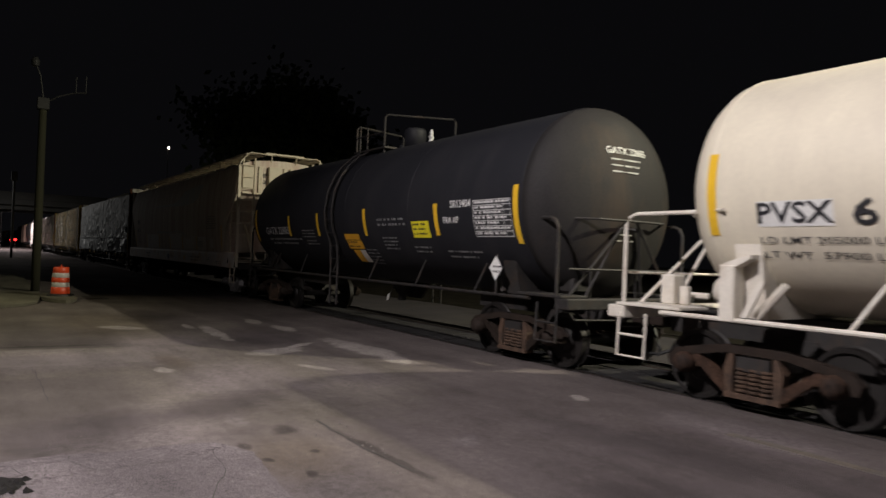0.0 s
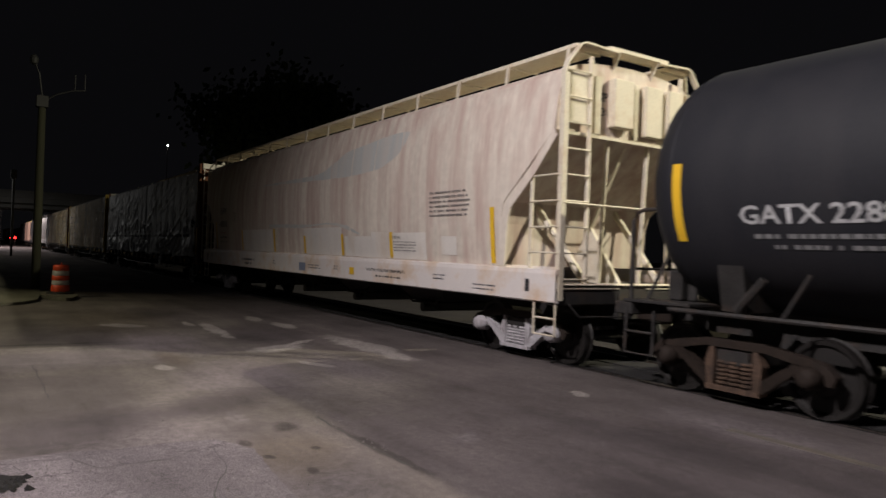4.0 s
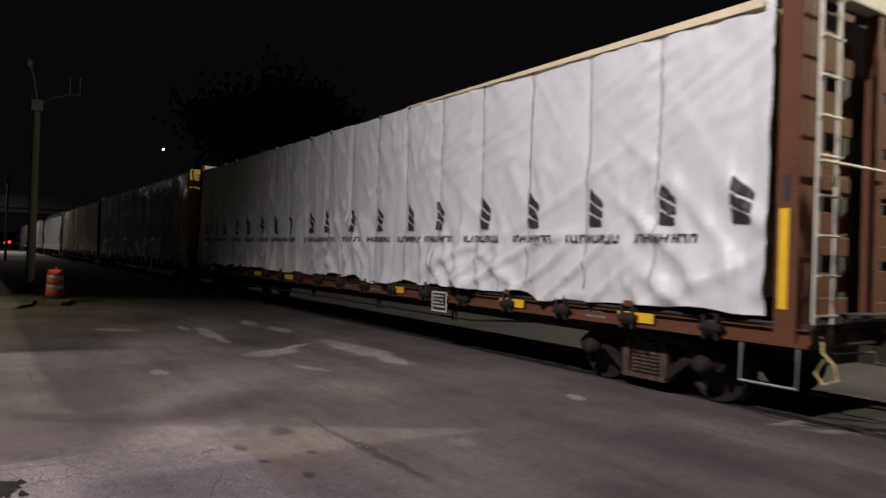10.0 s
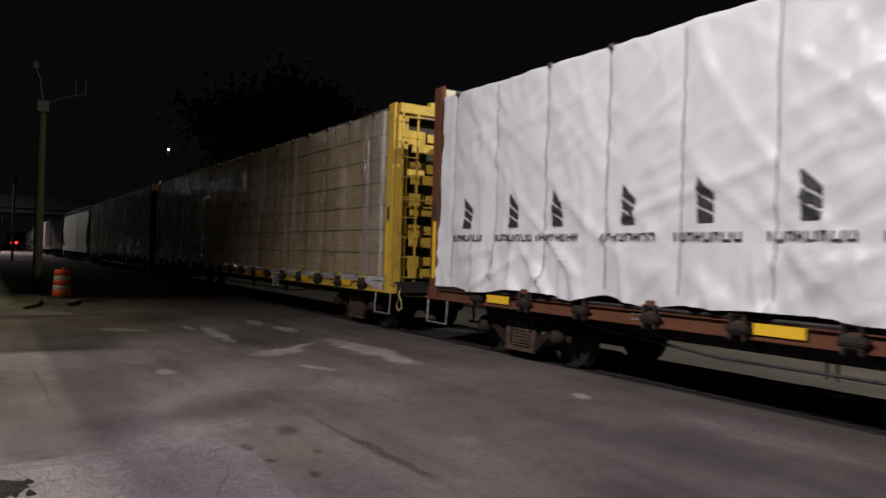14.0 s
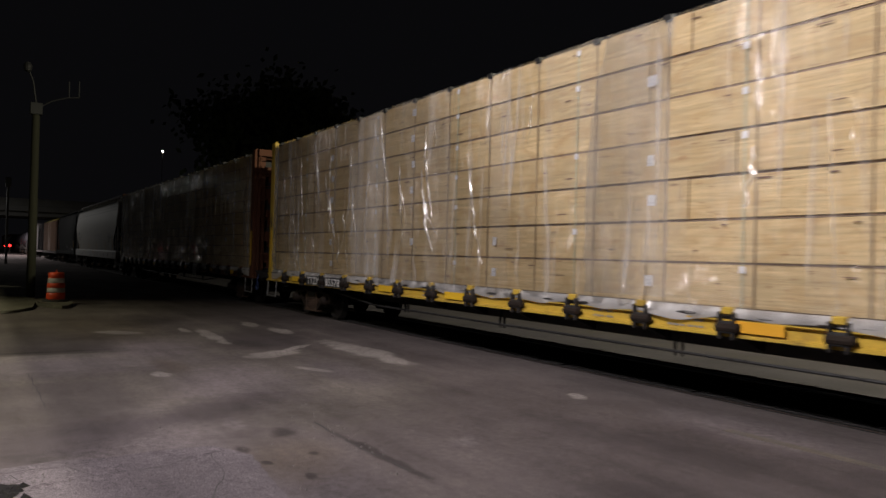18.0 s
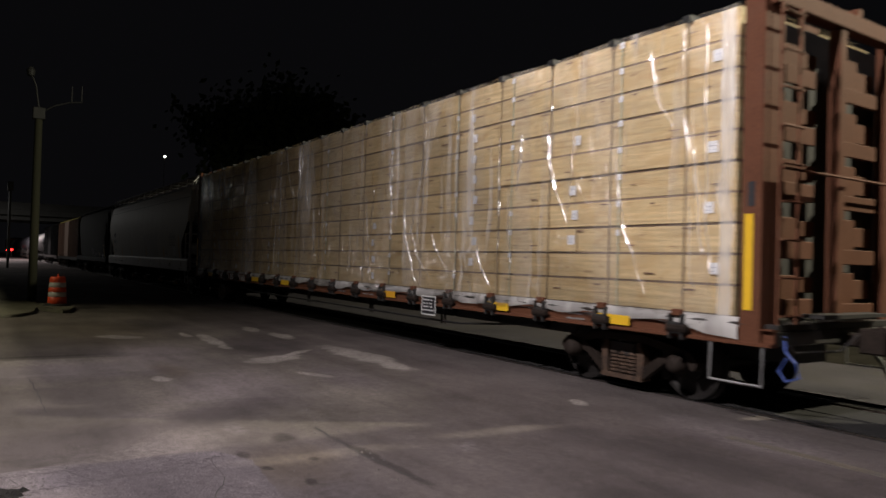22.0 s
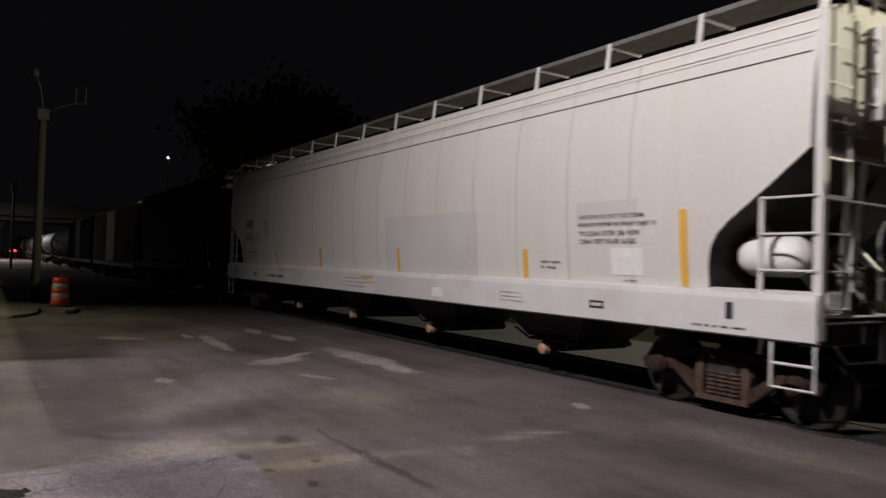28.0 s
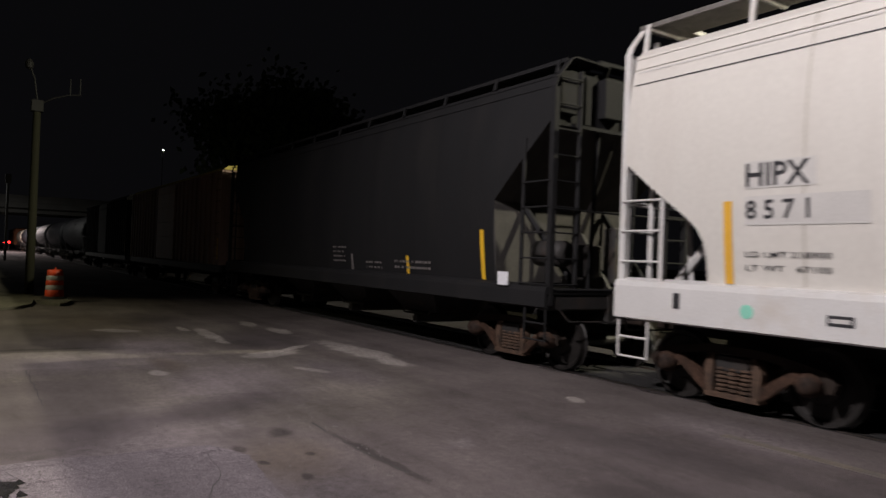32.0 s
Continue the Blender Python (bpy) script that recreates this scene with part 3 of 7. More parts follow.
def prism(outline, y0, y1, bm=None):
    """A plate of the outline (x, z), from y0 to y1."""
    bm = bm or bmesh.new()
    a = [bm.verts.new((x, y0, z)) for x, z in outline]
    b = [bm.verts.new((x, y1, z)) for x, z in outline]
    n = len(a)
    bm.faces.new(a)
    bm.faces.new(b[::-1])
    for i in range(n):
        bm.faces.new((a[i], b[i], b[(i + 1) % n], a[(i + 1) % n]))
    bmesh.ops.recalc_face_normals(bm, faces=bm.faces[:])
    return bm


def strap_bm(pts, x0, x1, thick):
    """A flat bar of the width x0 to x1, bent along the points (y, z)."""
    bm = bmesh.new()
    rings = []
    for i, (y, z) in enumerate(pts):
        ya, za = pts[max(i - 1, 0)]
        yb, zb = pts[min(i + 1, len(pts) - 1)]
        d = math.hypot(yb - ya, zb - za)
        ny, nz = -(zb - za) / d * thick / 2, (yb - ya) / d * thick / 2
        rings.append([bm.verts.new(q) for q in ((x0, y - ny, z - nz), (x1, y - ny, z - nz), (x1, y + ny, z + nz), (x0, y + ny, z + nz))])
    for a, b in zip(rings, rings[1:]):
        for k in range(4):
            bm.faces.new((a[k], a[(k + 1) % 4], b[(k + 1) % 4], b[k]))
    bm.faces.new(rings[0][::-1])
    bm.faces.new(rings[-1])
    bmesh.ops.recalc_face_normals(bm, faces=bm.faces[:])
    return bm


def prism_x(outline, x0, x1, bm=None):
    """A bar of the outline (y, z), from x0 to x1."""
    bm = bm or bmesh.new()
    a = [bm.verts.new((x0, y, z)) for y, z in outline]
    b = [bm.verts.new((x1, y, z)) for y, z in outline]
    n = len(a)
    fs = [bm.faces.new(a), bm.faces.new(b[::-1])]
    for i in range(n):
        fs.append(bm.faces.new((a[i], b[i], b[(i + 1) % n], a[(i + 1) % n])))
    bmesh.ops.recalc_face_normals(bm, faces=fs)
    return bm


def lathe(profile, axis="x", seg=24, centre=(0, 0, 0), bm=None):
    """A turned body: profile of (place along the axis, radius)."""
    bm = bm or bmesh.new()
    c = Vector(centre)
    rings = []
    for a, r in profile:
        ring = []
        for k in range(seg):
            w = 2 * math.pi * k / seg
            p = {"x": (a, r * math.cos(w), r * math.sin(w)), "y": (r * math.sin(w), a, r * math.cos(w)), "z": (r * math.cos(w), r * math.sin(w), a)}[axis]
            ring.append(bm.verts.new(c + Vector(p)))
        rings.append(ring)
    fs = []
    for q, w in zip(rings, rings[1:]):
        for k in range(seg):
            fs.append(bm.faces.new((q[k], q[(k + 1) % seg], w[(k + 1) % seg], w[k])))
    fs += [bm.faces.new(rings[0][::-1]), bm.faces.new(rings[-1])]
    bmesh.ops.recalc_face_normals(bm, faces=fs)
    return bm


def on_side(bm, side, lift=0.006):
    """Lays flat work drawn in x and z on a curved side; side(z) is how far the side stands out."""
    for v in bm.verts:
        v.co.y = -side(v.co.z) - lift + v.co.y
    return bm


def plates(*rects, cut=0.25):
    """Thin flat rectangles x0, x1, z0, z1, divided so that they can follow a curve."""
    bm = bmesh.new()
    for x0, x1, z0, z1 in rects:
        n = max(1, math.ceil((z1 - z0) / cut))
        row = [(bm.verts.new((x0, 0, z0 + (z1 - z0) * i / n)), bm.verts.new((x1, 0, z0 + (z1 - z0) * i / n))) for i in range(n + 1)]
        for a, b in zip(row, row[1:]):
            bm.faces.new((a[0], a[1], b[1], b[0]))
    return bm


def words(text, x, z, height, width=None, align="CENTER"):
    """Stencilled letters as a flat mesh in x and z."""
    cu = bpy.data.curves.new("lettering", "FONT")
    cu.body, cu.size, cu.align_x, cu.align_y, cu.resolution_u = text, 1, align, "CENTER", 2
    cu.offset = 0.018 if height > 0.1 else 0.012 if height > 0.08 else 0.003
    ob = bpy.data.objects.new("lettering", cu)
    mesh = bpy.data.meshes.new_from_object(ob)
    bm = bmesh.new()
    bm.from_mesh(mesh)
    bpy.data.objects.remove(ob)
    bpy.data.meshes.remove(mesh)
    xs = [v.co.x for v in bm.verts]
    ys = [v.co.y for v in bm.verts]
    w, h0 = max(xs) - min(xs), max(ys) - min(ys)
    sz = height / h0
    sx = width / w if width else sz
    mx, my = (max(xs) + min(xs)) / 2, (max(ys) + min(ys)) / 2
    for v in bm.verts:
        v.co = Vector((x + (v.co.x - mx) * sx, 0, z + (v.co.y - my) * sz))
    return bm


def bars(x0, x1, z, n, h, gap, seed=1, bm=None):
    """Lines of writing too small to read: runs of short bars."""
    rnd = random.Random(seed)
    bm = bm or bmesh.new()
    h, gap = 0.62 * h, gap + 0.38 * h
    for i in range(n):
        zz, x = z - i * (h + gap), x0
        stop = x1 - rnd.random() * 0.25 * (x1 - x0)
        while x < stop:
            w = min(h * (0.9 + 1.6 * rnd.random()), x1 - x)
            v = [bm.verts.new(p) for p in ((x, 0, zz - h), (x + w, 0, zz - h), (x + w, 0, zz), (x, 0, zz))]
            bm.faces.new(v)
            x += w + h * (0.6 + 1.4 * (rnd.random() < 0.25))
    return bm


# ---- ground, track and the still things ----
def sheet(name, outline, z, material, parent=None, label="", thick=0.0):
    bm = bmesh.new()
    top = [bm.verts.new((x, y, z)) for x, y in outline]
    bm.faces.new(top)
    if thick:
        low = [bm.verts.new((x, y, z - thick)) for x, y in outline]
        for i in range(len(top)):
            bm.faces.new((top[i], low[i], low[(i + 1) % len(top)], top[(i + 1) % len(top)]))
    bmesh.ops.triangulate(bm, faces=bm.faces[:1])
    bmesh.ops.recalc_face_normals(bm, faces=bm.faces[:])
    if bm.faces[0].normal.z < 0:
        bmesh.ops.reverse_faces(bm, faces=bm.faces[:])
    return part(name, bm, material, parent, label)


def ragged(cx, cy, rx, ry, turn=0, seed=1, n=22, rough=0.3):
    rnd = random.Random(seed)
    out = []
    c, sn = math.cos(radians(turn)), math.sin(radians(turn))
    for i in range(n):
        w = 2 * math.pi * i / n
        k = 1 + rough * (rnd.random() * 2 - 1)
        x, y = rx * k * math.cos(w), ry * k * math.sin(w)
        out.append((cx + c * x - sn * y, cy + sn * x + c * y))
    return out


def broken(outline, rough, seed):
    """An outline with its edges broken up."""
    rnd = random.Random(seed)
    out = []
    for (x0, y0), (x1, y1) in zip(outline, outline[1:] + outline[:1]):
        d = math.hypot(x1 - x0, y1 - y0)
        n = max(2, min(30, int(d / 0.11)))
        nx, ny = -(y1 - y0) / d, (x1 - x0) / d
        for i in range(n):
            t = i / n
            j = rnd.uniform(-rough, rough) * min(1, 4 * t * (1 - t) * 2)
            out.append((x0 + (x1 - x0) * t + nx * j, y0 + (y1 - y0) * t + ny * j))
    return out


def ribbon(pts, width, z, seed=1):
    """A crack or seam that wanders along the points."""
    rnd = random.Random(seed)
    bm = bmesh.new()
    rows = []
    for (x0, y0), (x1, y1) in zip(pts, pts[1:]):
        n = max(2, int(math.hypot(x1 - x0, y1 - y0) / 0.12))
        d = Vector((-(y1 - y0), x1 - x0)).normalized()
        for i in range(n):
            t = i / n
            j = (rnd.random() - 0.5) * 0.03
            w = width * (0.4 + rnd.random())
            p = Vector((x0 + (x1 - x0) * t, y0 + (y1 - y0) * t)) + d * j
            rows.append((bm.verts.new((*(p - d * w / 2), z)), bm.verts.new((*(p + d * w / 2), z))))
    for a, b in zip(rows, rows[1:]):
        bm.faces.new((a[0], b[0], b[1], a[1]))
    bmesh.ops.recalc_face_normals(bm, faces=bm.faces[:])
    return bm


def make_ground():
    bm = bmesh.new()
    xs = [-420, -200, -120, -60, -30, -20, -14, -10, -6, -2, 2, 8, 30, 120]
    ys = [-120, -40, -12, -4, 0, 3, 6, YC - 0.9]
    g = [[bm.verts.new((x, y, 0)) for y in ys] for x in xs]
    for i in range(len(xs) - 1):
        for j in range(len(ys) - 1):
            bm.faces.new((g[i][j], g[i + 1][j], g[i + 1][j + 1], g[i][j + 1]))
    for x0, x1 in zip(xs, xs[1:]):
        for y0, y1, z in ((YC + 0.9, 11.9, 0), (11.9, 300, 0.0)):
            bm.faces.new([bm.verts.new(p) for p in ((x0, y0, z), (x1, y0, z), (x1, y1, z), (x0, y1, z))])
        bm.faces.new([bm.verts.new(p) for p in ((x0, YC - 0.9, -0.16), (x1, YC - 0.9, -0.16), (x1, YC + 0.9, -0.16), (x0, YC + 0.9, -0.16))])
    ground = part("ground", bm, ASPHALT)
    tagged(ground, "worn dark asphalt road running beside the railway track", "ground", kind="structure")
    # far pavement, dirt verge
    tagged(sheet("pavement", [(-200, YC + 0.905), (60, YC + 0.905), (60, 12.5), *[(60 - 1.3 * i, 12.5 + 0.4 * noise.noise(Vector((i * 0.37, 2, 5))) + 0.2 * noise.noise(Vector((i * 1.7, 1, 1)))) for i in range(1, 130)], (-200, 12.5)], 0.045, PAVING), "pale concrete paving beyond the rails", "pavement", kind="structure")
    tagged(sheet("verge", [(-200, 11.9), (60, 11.9), (60, 120), (-200, 120)], 0.03, DIRT), "dry grass and dirt verge behind the track", "verge", kind="structure")
    # concrete apron with its broken edge
    apron = sheet("apron", broken([(3, -3), (3, 0.6), (0, 0.9), (-1.6, 1.2), (-2.9, 1.55), (-4.0, 1.75), (-4.9, 1.8), (-5.5, 1.88), (-5.9, 1.68), (-5.96, 1.3), (-5.94, 0.9), (-6.02, 0.6), (-6.0, 0.15), (-5.8, -3)], 0.012, 2), 0.005, APRON)
    tagged(apron, "pale cracked concrete apron with a broken edge", "pavement", kind="structure")
    for i, c in enumerate([[(-5.67, 1.59), (-5.13, 1.55), (-4.6, 1.3), (-4.2, 1.25), (-3.4, 0.9)], [(-5.67, 1.45), (-5.51, 1.24), (-5.5, 0.8), (-5.6, 0.5)], [(-5.95, 0.6), (-5.75, 0.62), (-5.4, 0.8)], [(-5.8, 0.25), (-5.6, 0.3), (-5.5, 0.2)]]):
        part("crack", ribbon(c, 0.008, 0.0075, i), CRACK, apron)
    part("seam", ribbon([(-10.3, 0.6), (-9.2, 0.62), (-7.9, 0.62)], 0.012, 0.004, 4), CRACK, ground)
    part("seam", ribbon([(-6.3, 2.74), (-5.5, 2.72), (-4.9, 2.74), (-4.4, 2.79)], 0.018, 0.004, 5), CRACK, ground)
    part("painted_line", boxes((-4.2, 12, 6.08, 6.2, 0.0, 0.004)), mat("worn_yellow_road_paint", (0.128, 0.108, 0.085), 0.8, var=0.4, scale=5, dirt=(0.1, 0.092, 0.09), dirt_amount=1.0, dirt_scale=3), ground)
    # loose stones along the seams
    rnd = random.Random(5)
    bm = bmesh.new()
    for cx, cy, sx, sy, n in ((-9.0, 4.0, 0.9, 0.4, 45), (-5.6, 2.72, 0.9, 0.12, 30), (-8.4, 4.6, 0.9, 0.3, 30), (-14.2, 2.4, 0.9, 0.4, 30), (-5.5, 0.25, 0.2, 0.2, 40), (-6.3, 2.6, 0.5, 0.3, 20), (-4.8, 1.2, 0.9, 0.5, 60)):
        for _ in range(n):
            x, y, r = rnd.gauss(cx, sx), rnd.gauss(cy, sy), rnd.uniform(0.004, 0.012)
            z = 0.004
            top = bm.verts.new((x + r * 0.2, y, z + r))
            ring = [bm.verts.new((x + r * math.cos(w) * rnd.uniform(0.7, 1.2), y + r * math.sin(w), z - 0.004)) for w in (0, 1.3, 2.6, 3.9, 5.1)]
            for i in range(5):
                bm.faces.new((ring[i], ring[(i + 1) % 5], top))
    tagged(part("loose_stones", bm, GRAVEL), "loose pale stones scattered over the road", "gravel", kind="stuff")
    # broken hole at the apron's edge
    hole = sheet("pothole", ragged(-5.42, 0.1, 0.2, 0.2, 0, 8, 18, 0.12), 0.0095, TAR)
    tagged(hole, "dark tarred pothole in the concrete apron", "pothole", kind="structure")
    bm = bmesh.new()
    for _ in range(26):
        x, y, r = -5.36 + rnd.uniform(-0.15, 0.15), 0.17 + rnd.uniform(-0.14, 0.14), rnd.uniform(0.012, 0.04)
        top = bm.verts.new((x + r * 0.2, y, 0.012 + r * 0.7))
        ring = [bm.verts.new((x + r * math.cos(w) * rnd.uniform(0.7, 1.3), y + r * math.sin(w) * rnd.uniform(0.7, 1.2), 0.008)) for w in (0, 1.3, 2.6, 3.9, 5.1)]
        for i in range(5):
            bm.faces.new((ring[i], ring[(i + 1) % 5], top))
    tagged(part("rubble", bm, TAR), "lumps of broken tar in the pothole", "rubble", kind="stuff")
    # side pavement with kerb
    walk_slab = sheet("side_pavement", [(-120, -30), (-19.8, -30), (-19.2, 0.3), (-19.8, 0.9), (-20.6, 1.25), (-23, 1.5), (-120, 1.6)], 0.07, SIDE_WALK, None, "", 0.08)
    tagged(walk_slab, "concrete pavement corner with a worn kerb", "pavement", kind="structure")
    isle = sheet("kerb_island", ragged(-22.2, 1.85, 1.5, 0.42, 2, 2, 20, 0.04), 0.09, SIDE_WALK, None, "", 0.10)
    tagged(isle, "low concrete kerb island under the traffic drum", "kerb", kind="structure")
    return ground


def make_track():
    track = tagged(new("track"), "two steel rails set flush in concrete crossing panels", "railway track", kind="structure")
    track.location = (0, YC, 0)
    for y in (-GAUGE, GAUGE):
        rail = part("rail", prism_x([(y - 0.07, -0.15), (y + 0.07, -0.15), (y + 0.07, -0.13), (y + 0.012, -0.11), (y + 0.012, -0.045), (y + 0.036, -0.035), (y + 0.036, -0.004), (y - 0.036, -0.004), (y - 0.036, -0.035), (y - 0.012, -0.045), (y - 0.012, -0.11), (y - 0.07, -0.13)], -300, 80), RAIL, track)
        part("rail_head", prism_x([(y - 0.033, -0.004), (y + 0.033, -0.004), (y + 0.026, 0.0), (y - 0.026, 0.0)], -300, 80), SHINY, rail)
    rnd = random.Random(3)
    edges = [-40.0]
    while edges[-1] < 6:
        edges.append(edges[-1] + rnd.choice((2.4, 2.4, 0.55)))
    conc = mat("crossing_panel_concrete", (0.034, 0.033, 0.033), 0.95, spec=0.05, var=0.3, scale=1.5, bump=0.4)
    for a, b in zip(edges, edges[1:]):
        for y0, y1 in ((-GAUGE + 0.11, -0.035), (0.035, GAUGE - 0.11)):
            part("crossing_panel", boxes((a + 0.045, b - 0.045, y0, y1, -0.15, -0.012 + rnd.uniform(-0.005, 0.004))), conc, track)
    for y0, y1 in ((-0.9, -GAUGE - 0.07), (GAUGE + 0.07, 0.9)):
        part("asphalt_strip", boxes((-300, 60, y0, y1, -0.16, -0.004)), TAR, track)
    for y0, y1 in ((-GAUGE + 0.11, -0.02), (0.02, GAUGE - 0.11)):
        part("ballast", boxes((-300, edges[0], y0, y1, -0.16, -0.05)), GRAVEL, track)
        part("ballast", boxes((edges[-1], 60, y0, y1, -0.16, -0.05)), GRAVEL, track)


def traffic_drum(x, y, z):
    drum = tagged(new("traffic_drum"), "orange traffic drum with white reflective bands on a rubber base", "traffic drum")
    drum.location = (x, y, z)
    drum.scale = (0.86, 0.86, 0.82)
    bands = [(0.06, 0.30, 0.278, BARREL_ORANGE), (0.30, 0.46, 0.262, BARREL_WHITE), (0.46, 0.62, 0.262, BARREL_ORANGE), (0.62, 0.78, 0.25, BARREL_WHITE), (0.78, 0.96, 0.238, BARREL_ORANGE)]
    part("rubber_base", lathe([(0, 0.40), (0.05, 0.39), (0.075, 0.32), (0.08, 0.28)], "z", 24), RUBBER, drum, "black rubber tyre base")
    for z0, z1, r, m in bands:
        part("band", lathe([(z0, r - 0.006), (z0 + 0.008, r), (z1 - 0.008, r - 0.008), (z1, r - 0.016)], "z", 24), m, drum, "white reflective band" if m is BARREL_WHITE else "orange plastic band", smooth=True)
    part("top", lathe([(0.955, 0.225), (0.97, 0.215), (0.98, 0.17)], "z", 24), BARREL_ORANGE, drum)
    part("carry_loop", rod([(-0.12, 0, 0.97), (-0.10, 0, 1.03), (0, 0, 1.05), (0.10, 0, 1.03), (0.12, 0, 0.97)], 0.016), BARREL_ORANGE, drum)


def utility_pole(x, y, z):
    pole = tagged(new("utility_pole"), "weathered wooden utility pole with a bracket arm", "utility pole")
    pole.location = (x, y, z)
    part("shaft", lathe([(0, 0.125), (2, 0.12), (5.5, 0.105), (5.7, 0.1)], "z", 14), POLE_WOOD, pole, smooth=True)
    part("cap_box", soft(boxes((-0.14, 0.14, -0.16, 0.16, 5.5, 5.85))), GALV_UNLIT, pole, "grey steel cap box")
    arm = part("bracket_arm", rod([(0, 0.1, 5.75), (0.1, 0.4, 5.95), (0.15, 0.8, 6.1), (0.2, 1.15, 6.15)], 0.022), GALV_UNLIT, pole)
    part("insulator", rod([(0.18, 0.85, 6.1), (0.18, 0.85, 6.6)], 0.016), GALV_UNLIT, arm)
    part("insulator", rod([(0.2, 1.12, 6.14), (0.2, 1.12, 6.65)], 0.016), GALV_UNLIT, arm)
    part("camera_dome", lathe([(6.75, 0.02), (6.8, 0.1), (6.95, 0.12), (7.05, 0.06)], "z", 12, (0.0, -0.25, 0)), GALV_UNLIT, pole, "small grey dome housing")
    part("upper_mast", rod([(0, 0, 5.8), (0, -0.1, 6.5), (0, -0.25, 6.9)], 0.025), GALV_UNLIT, pole)


def overpass():
    br = tagged(new("overpass"), "dark concrete road bridge over the railway", "bridge", kind="structure")
    part("deck", boxes((-104, -93, -80, 90, 5.5, 6.1)), BRIDGE, br)
    for x in (-104, -93.3):
        part("parapet", soft(boxes((x, x + 0.3, -80, 90, 6.1, 6.95)), 0.03), BRIDGE, br)
    for y in (-0.6, 14.5, 28):
        for x in (-102, -98.5, -95):
            part("pier", lathe([(0, 0.5), (5.5, 0.5)], "z", 14, (x, y, 0)), BRIDGE, br, smooth=True)
    for i in range(6):
        part("girder", boxes((-103.5 + i * 1.9, -103.1 + i * 1.9, -80, 90, 4.95, 5.5)), BRIDGE, br)


def signal_post(x, y):
    sp = tagged(new("signal_post"), "thin dark roadside post with a small head", "post")
    sp.location = (x, y, 0)
    part("shaft", rod([(0, 0, 0), (0, 0, 7.0)], 0.1, 8), STEEL_DARK, sp)
    part("head", soft(boxes((-0.25, 0.25, -0.22, 0.22, 6.6, 7.4)), 0.05), STEEL_DARK, sp)


def glow_lamp(name, label, x, y, z, r, material, pole=True):
    ob = tagged(new(name), label, "lamp")
    ob.location = (x, y, z)
    part("lens", lathe([(-r, r * 0.3), (-r * 0.6, r * 0.85), (0, r), (r * 0.6, r * 0.85), (r, r * 0.3)], "x", 10), material, ob)
    part("hood", soft(boxes((-r * 2.2, -r * 1.02, -r, r, -r * 0.8, r * 1.3)), r * 0.1), STEEL_DARK, ob)
    if pole:
        part("mast", rod([(-r * 2, 0, r), (-r * 3, 0, -z)], 0.06), STEEL_DARK, ob)
    return ob


def tree(x, y, height, seed):
    rnd = random.Random(seed)
    t = tagged(new("tree"), "dark leafy tree beyond the track", "tree")
    t.location = (x, y, 0)
    bm = rod([(0, 0, 0), (0.1, 0, height * 0.3), (0.0, 0.1, height * 0.55)], height * 0.022, 8)
    tips = []
    for i in range(16):
        w, up = rnd.uniform(0, 6.28), rnd.uniform(0.3, 0.72) * height
        r = rnd.uniform(0.12, 0.26) * height
        a = Vector((0, 0, up))
        b = a + Vector((math.cos(w) * r * 0.5, math.sin(w) * r * 0.5, r * 0.4))
        c = a + Vector((math.cos(w) * r, math.sin(w) * r, r * rnd.uniform(0.4, 1.1)))
        rod([a, b, c], height * 0.007, 5, bm)
        tips += [b, c, (b + c) / 2]
    part("trunk", bm, BARK, t)
    bm = bmesh.new()
    for p in tips:
        for _ in range(110):
            q = p + Vector([rnd.gauss(0, height * 0.055) for _ in range(3)])
            u = Vector([rnd.uniform(-1, 1) for _ in range(3)]).normalized() * rnd.uniform(0.2, 0.38)
            v = u.orthogonal().normalized() * 0.2
            bm.faces.new([bm.verts.new(q + d) for d in (u, v, -u, -v)])
    part("crown", bm, LEAF, t)


make_ground()
make_track()
traffic_drum(-22.3, 1.9, 0.09)
utility_pole(-24.6, 1.42, 0.07)
overpass()
signal_post(-71.0, 2.2)
glow_lamp("distant_lamp", "small bright lamp on a far mast", -157.4, 32.5, 22.2, 0.16, STAR)
glow_lamp("far_street_lamp", "white street lamp beyond the bridge", -121.0, 2.35, 6.5, 0.3, WHITE_GLOW)
glow_lamp("red_signal", "red railway signal lamp glowing beyond the bridge", -150.0, 5.2, 1.5, 0.22, RED_GLOW)
glow_lamp("red_signal", "red railway signal lamp glowing beyond the bridge", -150.0, 4.5, 1.4, 0.16, RED_GLOW)
for i, (x, y, hgt) in enumerate(((-57.2, 18.0, 16), (-55.9, 21.9, 17), (-54.4, 25.5, 15), (-88, 36, 13))):
    tree(x, y, hgt, i + 1)


# ---- the train: shared running gear ----
GEAR = {}
# tan for the truck's middle, with the lamplight put into the colour
SPRING = mat("tan_lit_castings", (0.075, 0.045, 0.029), 0.8, 0.0, var=0.6, scale=5, dirt=(0.014, 0.011, 0.010), dirt_amount=0.95, dirt_scale=4)


def gear(name, build, material, smooth=False):
    """The mesh of a repeated casting, made once for each material."""
    key = (name, material.name)
    if key not in GEAR:
        bm = build()
        mesh = bpy.data.meshes.new(name)
        bm.normal_update()
        bm.to_mesh(mesh)
        bm.free()
        mesh.materials.append(material)
        if smooth:
            for p in mesh.polygons:
                p.use_smooth = True
        GEAR[key] = mesh
    return GEAR[key]


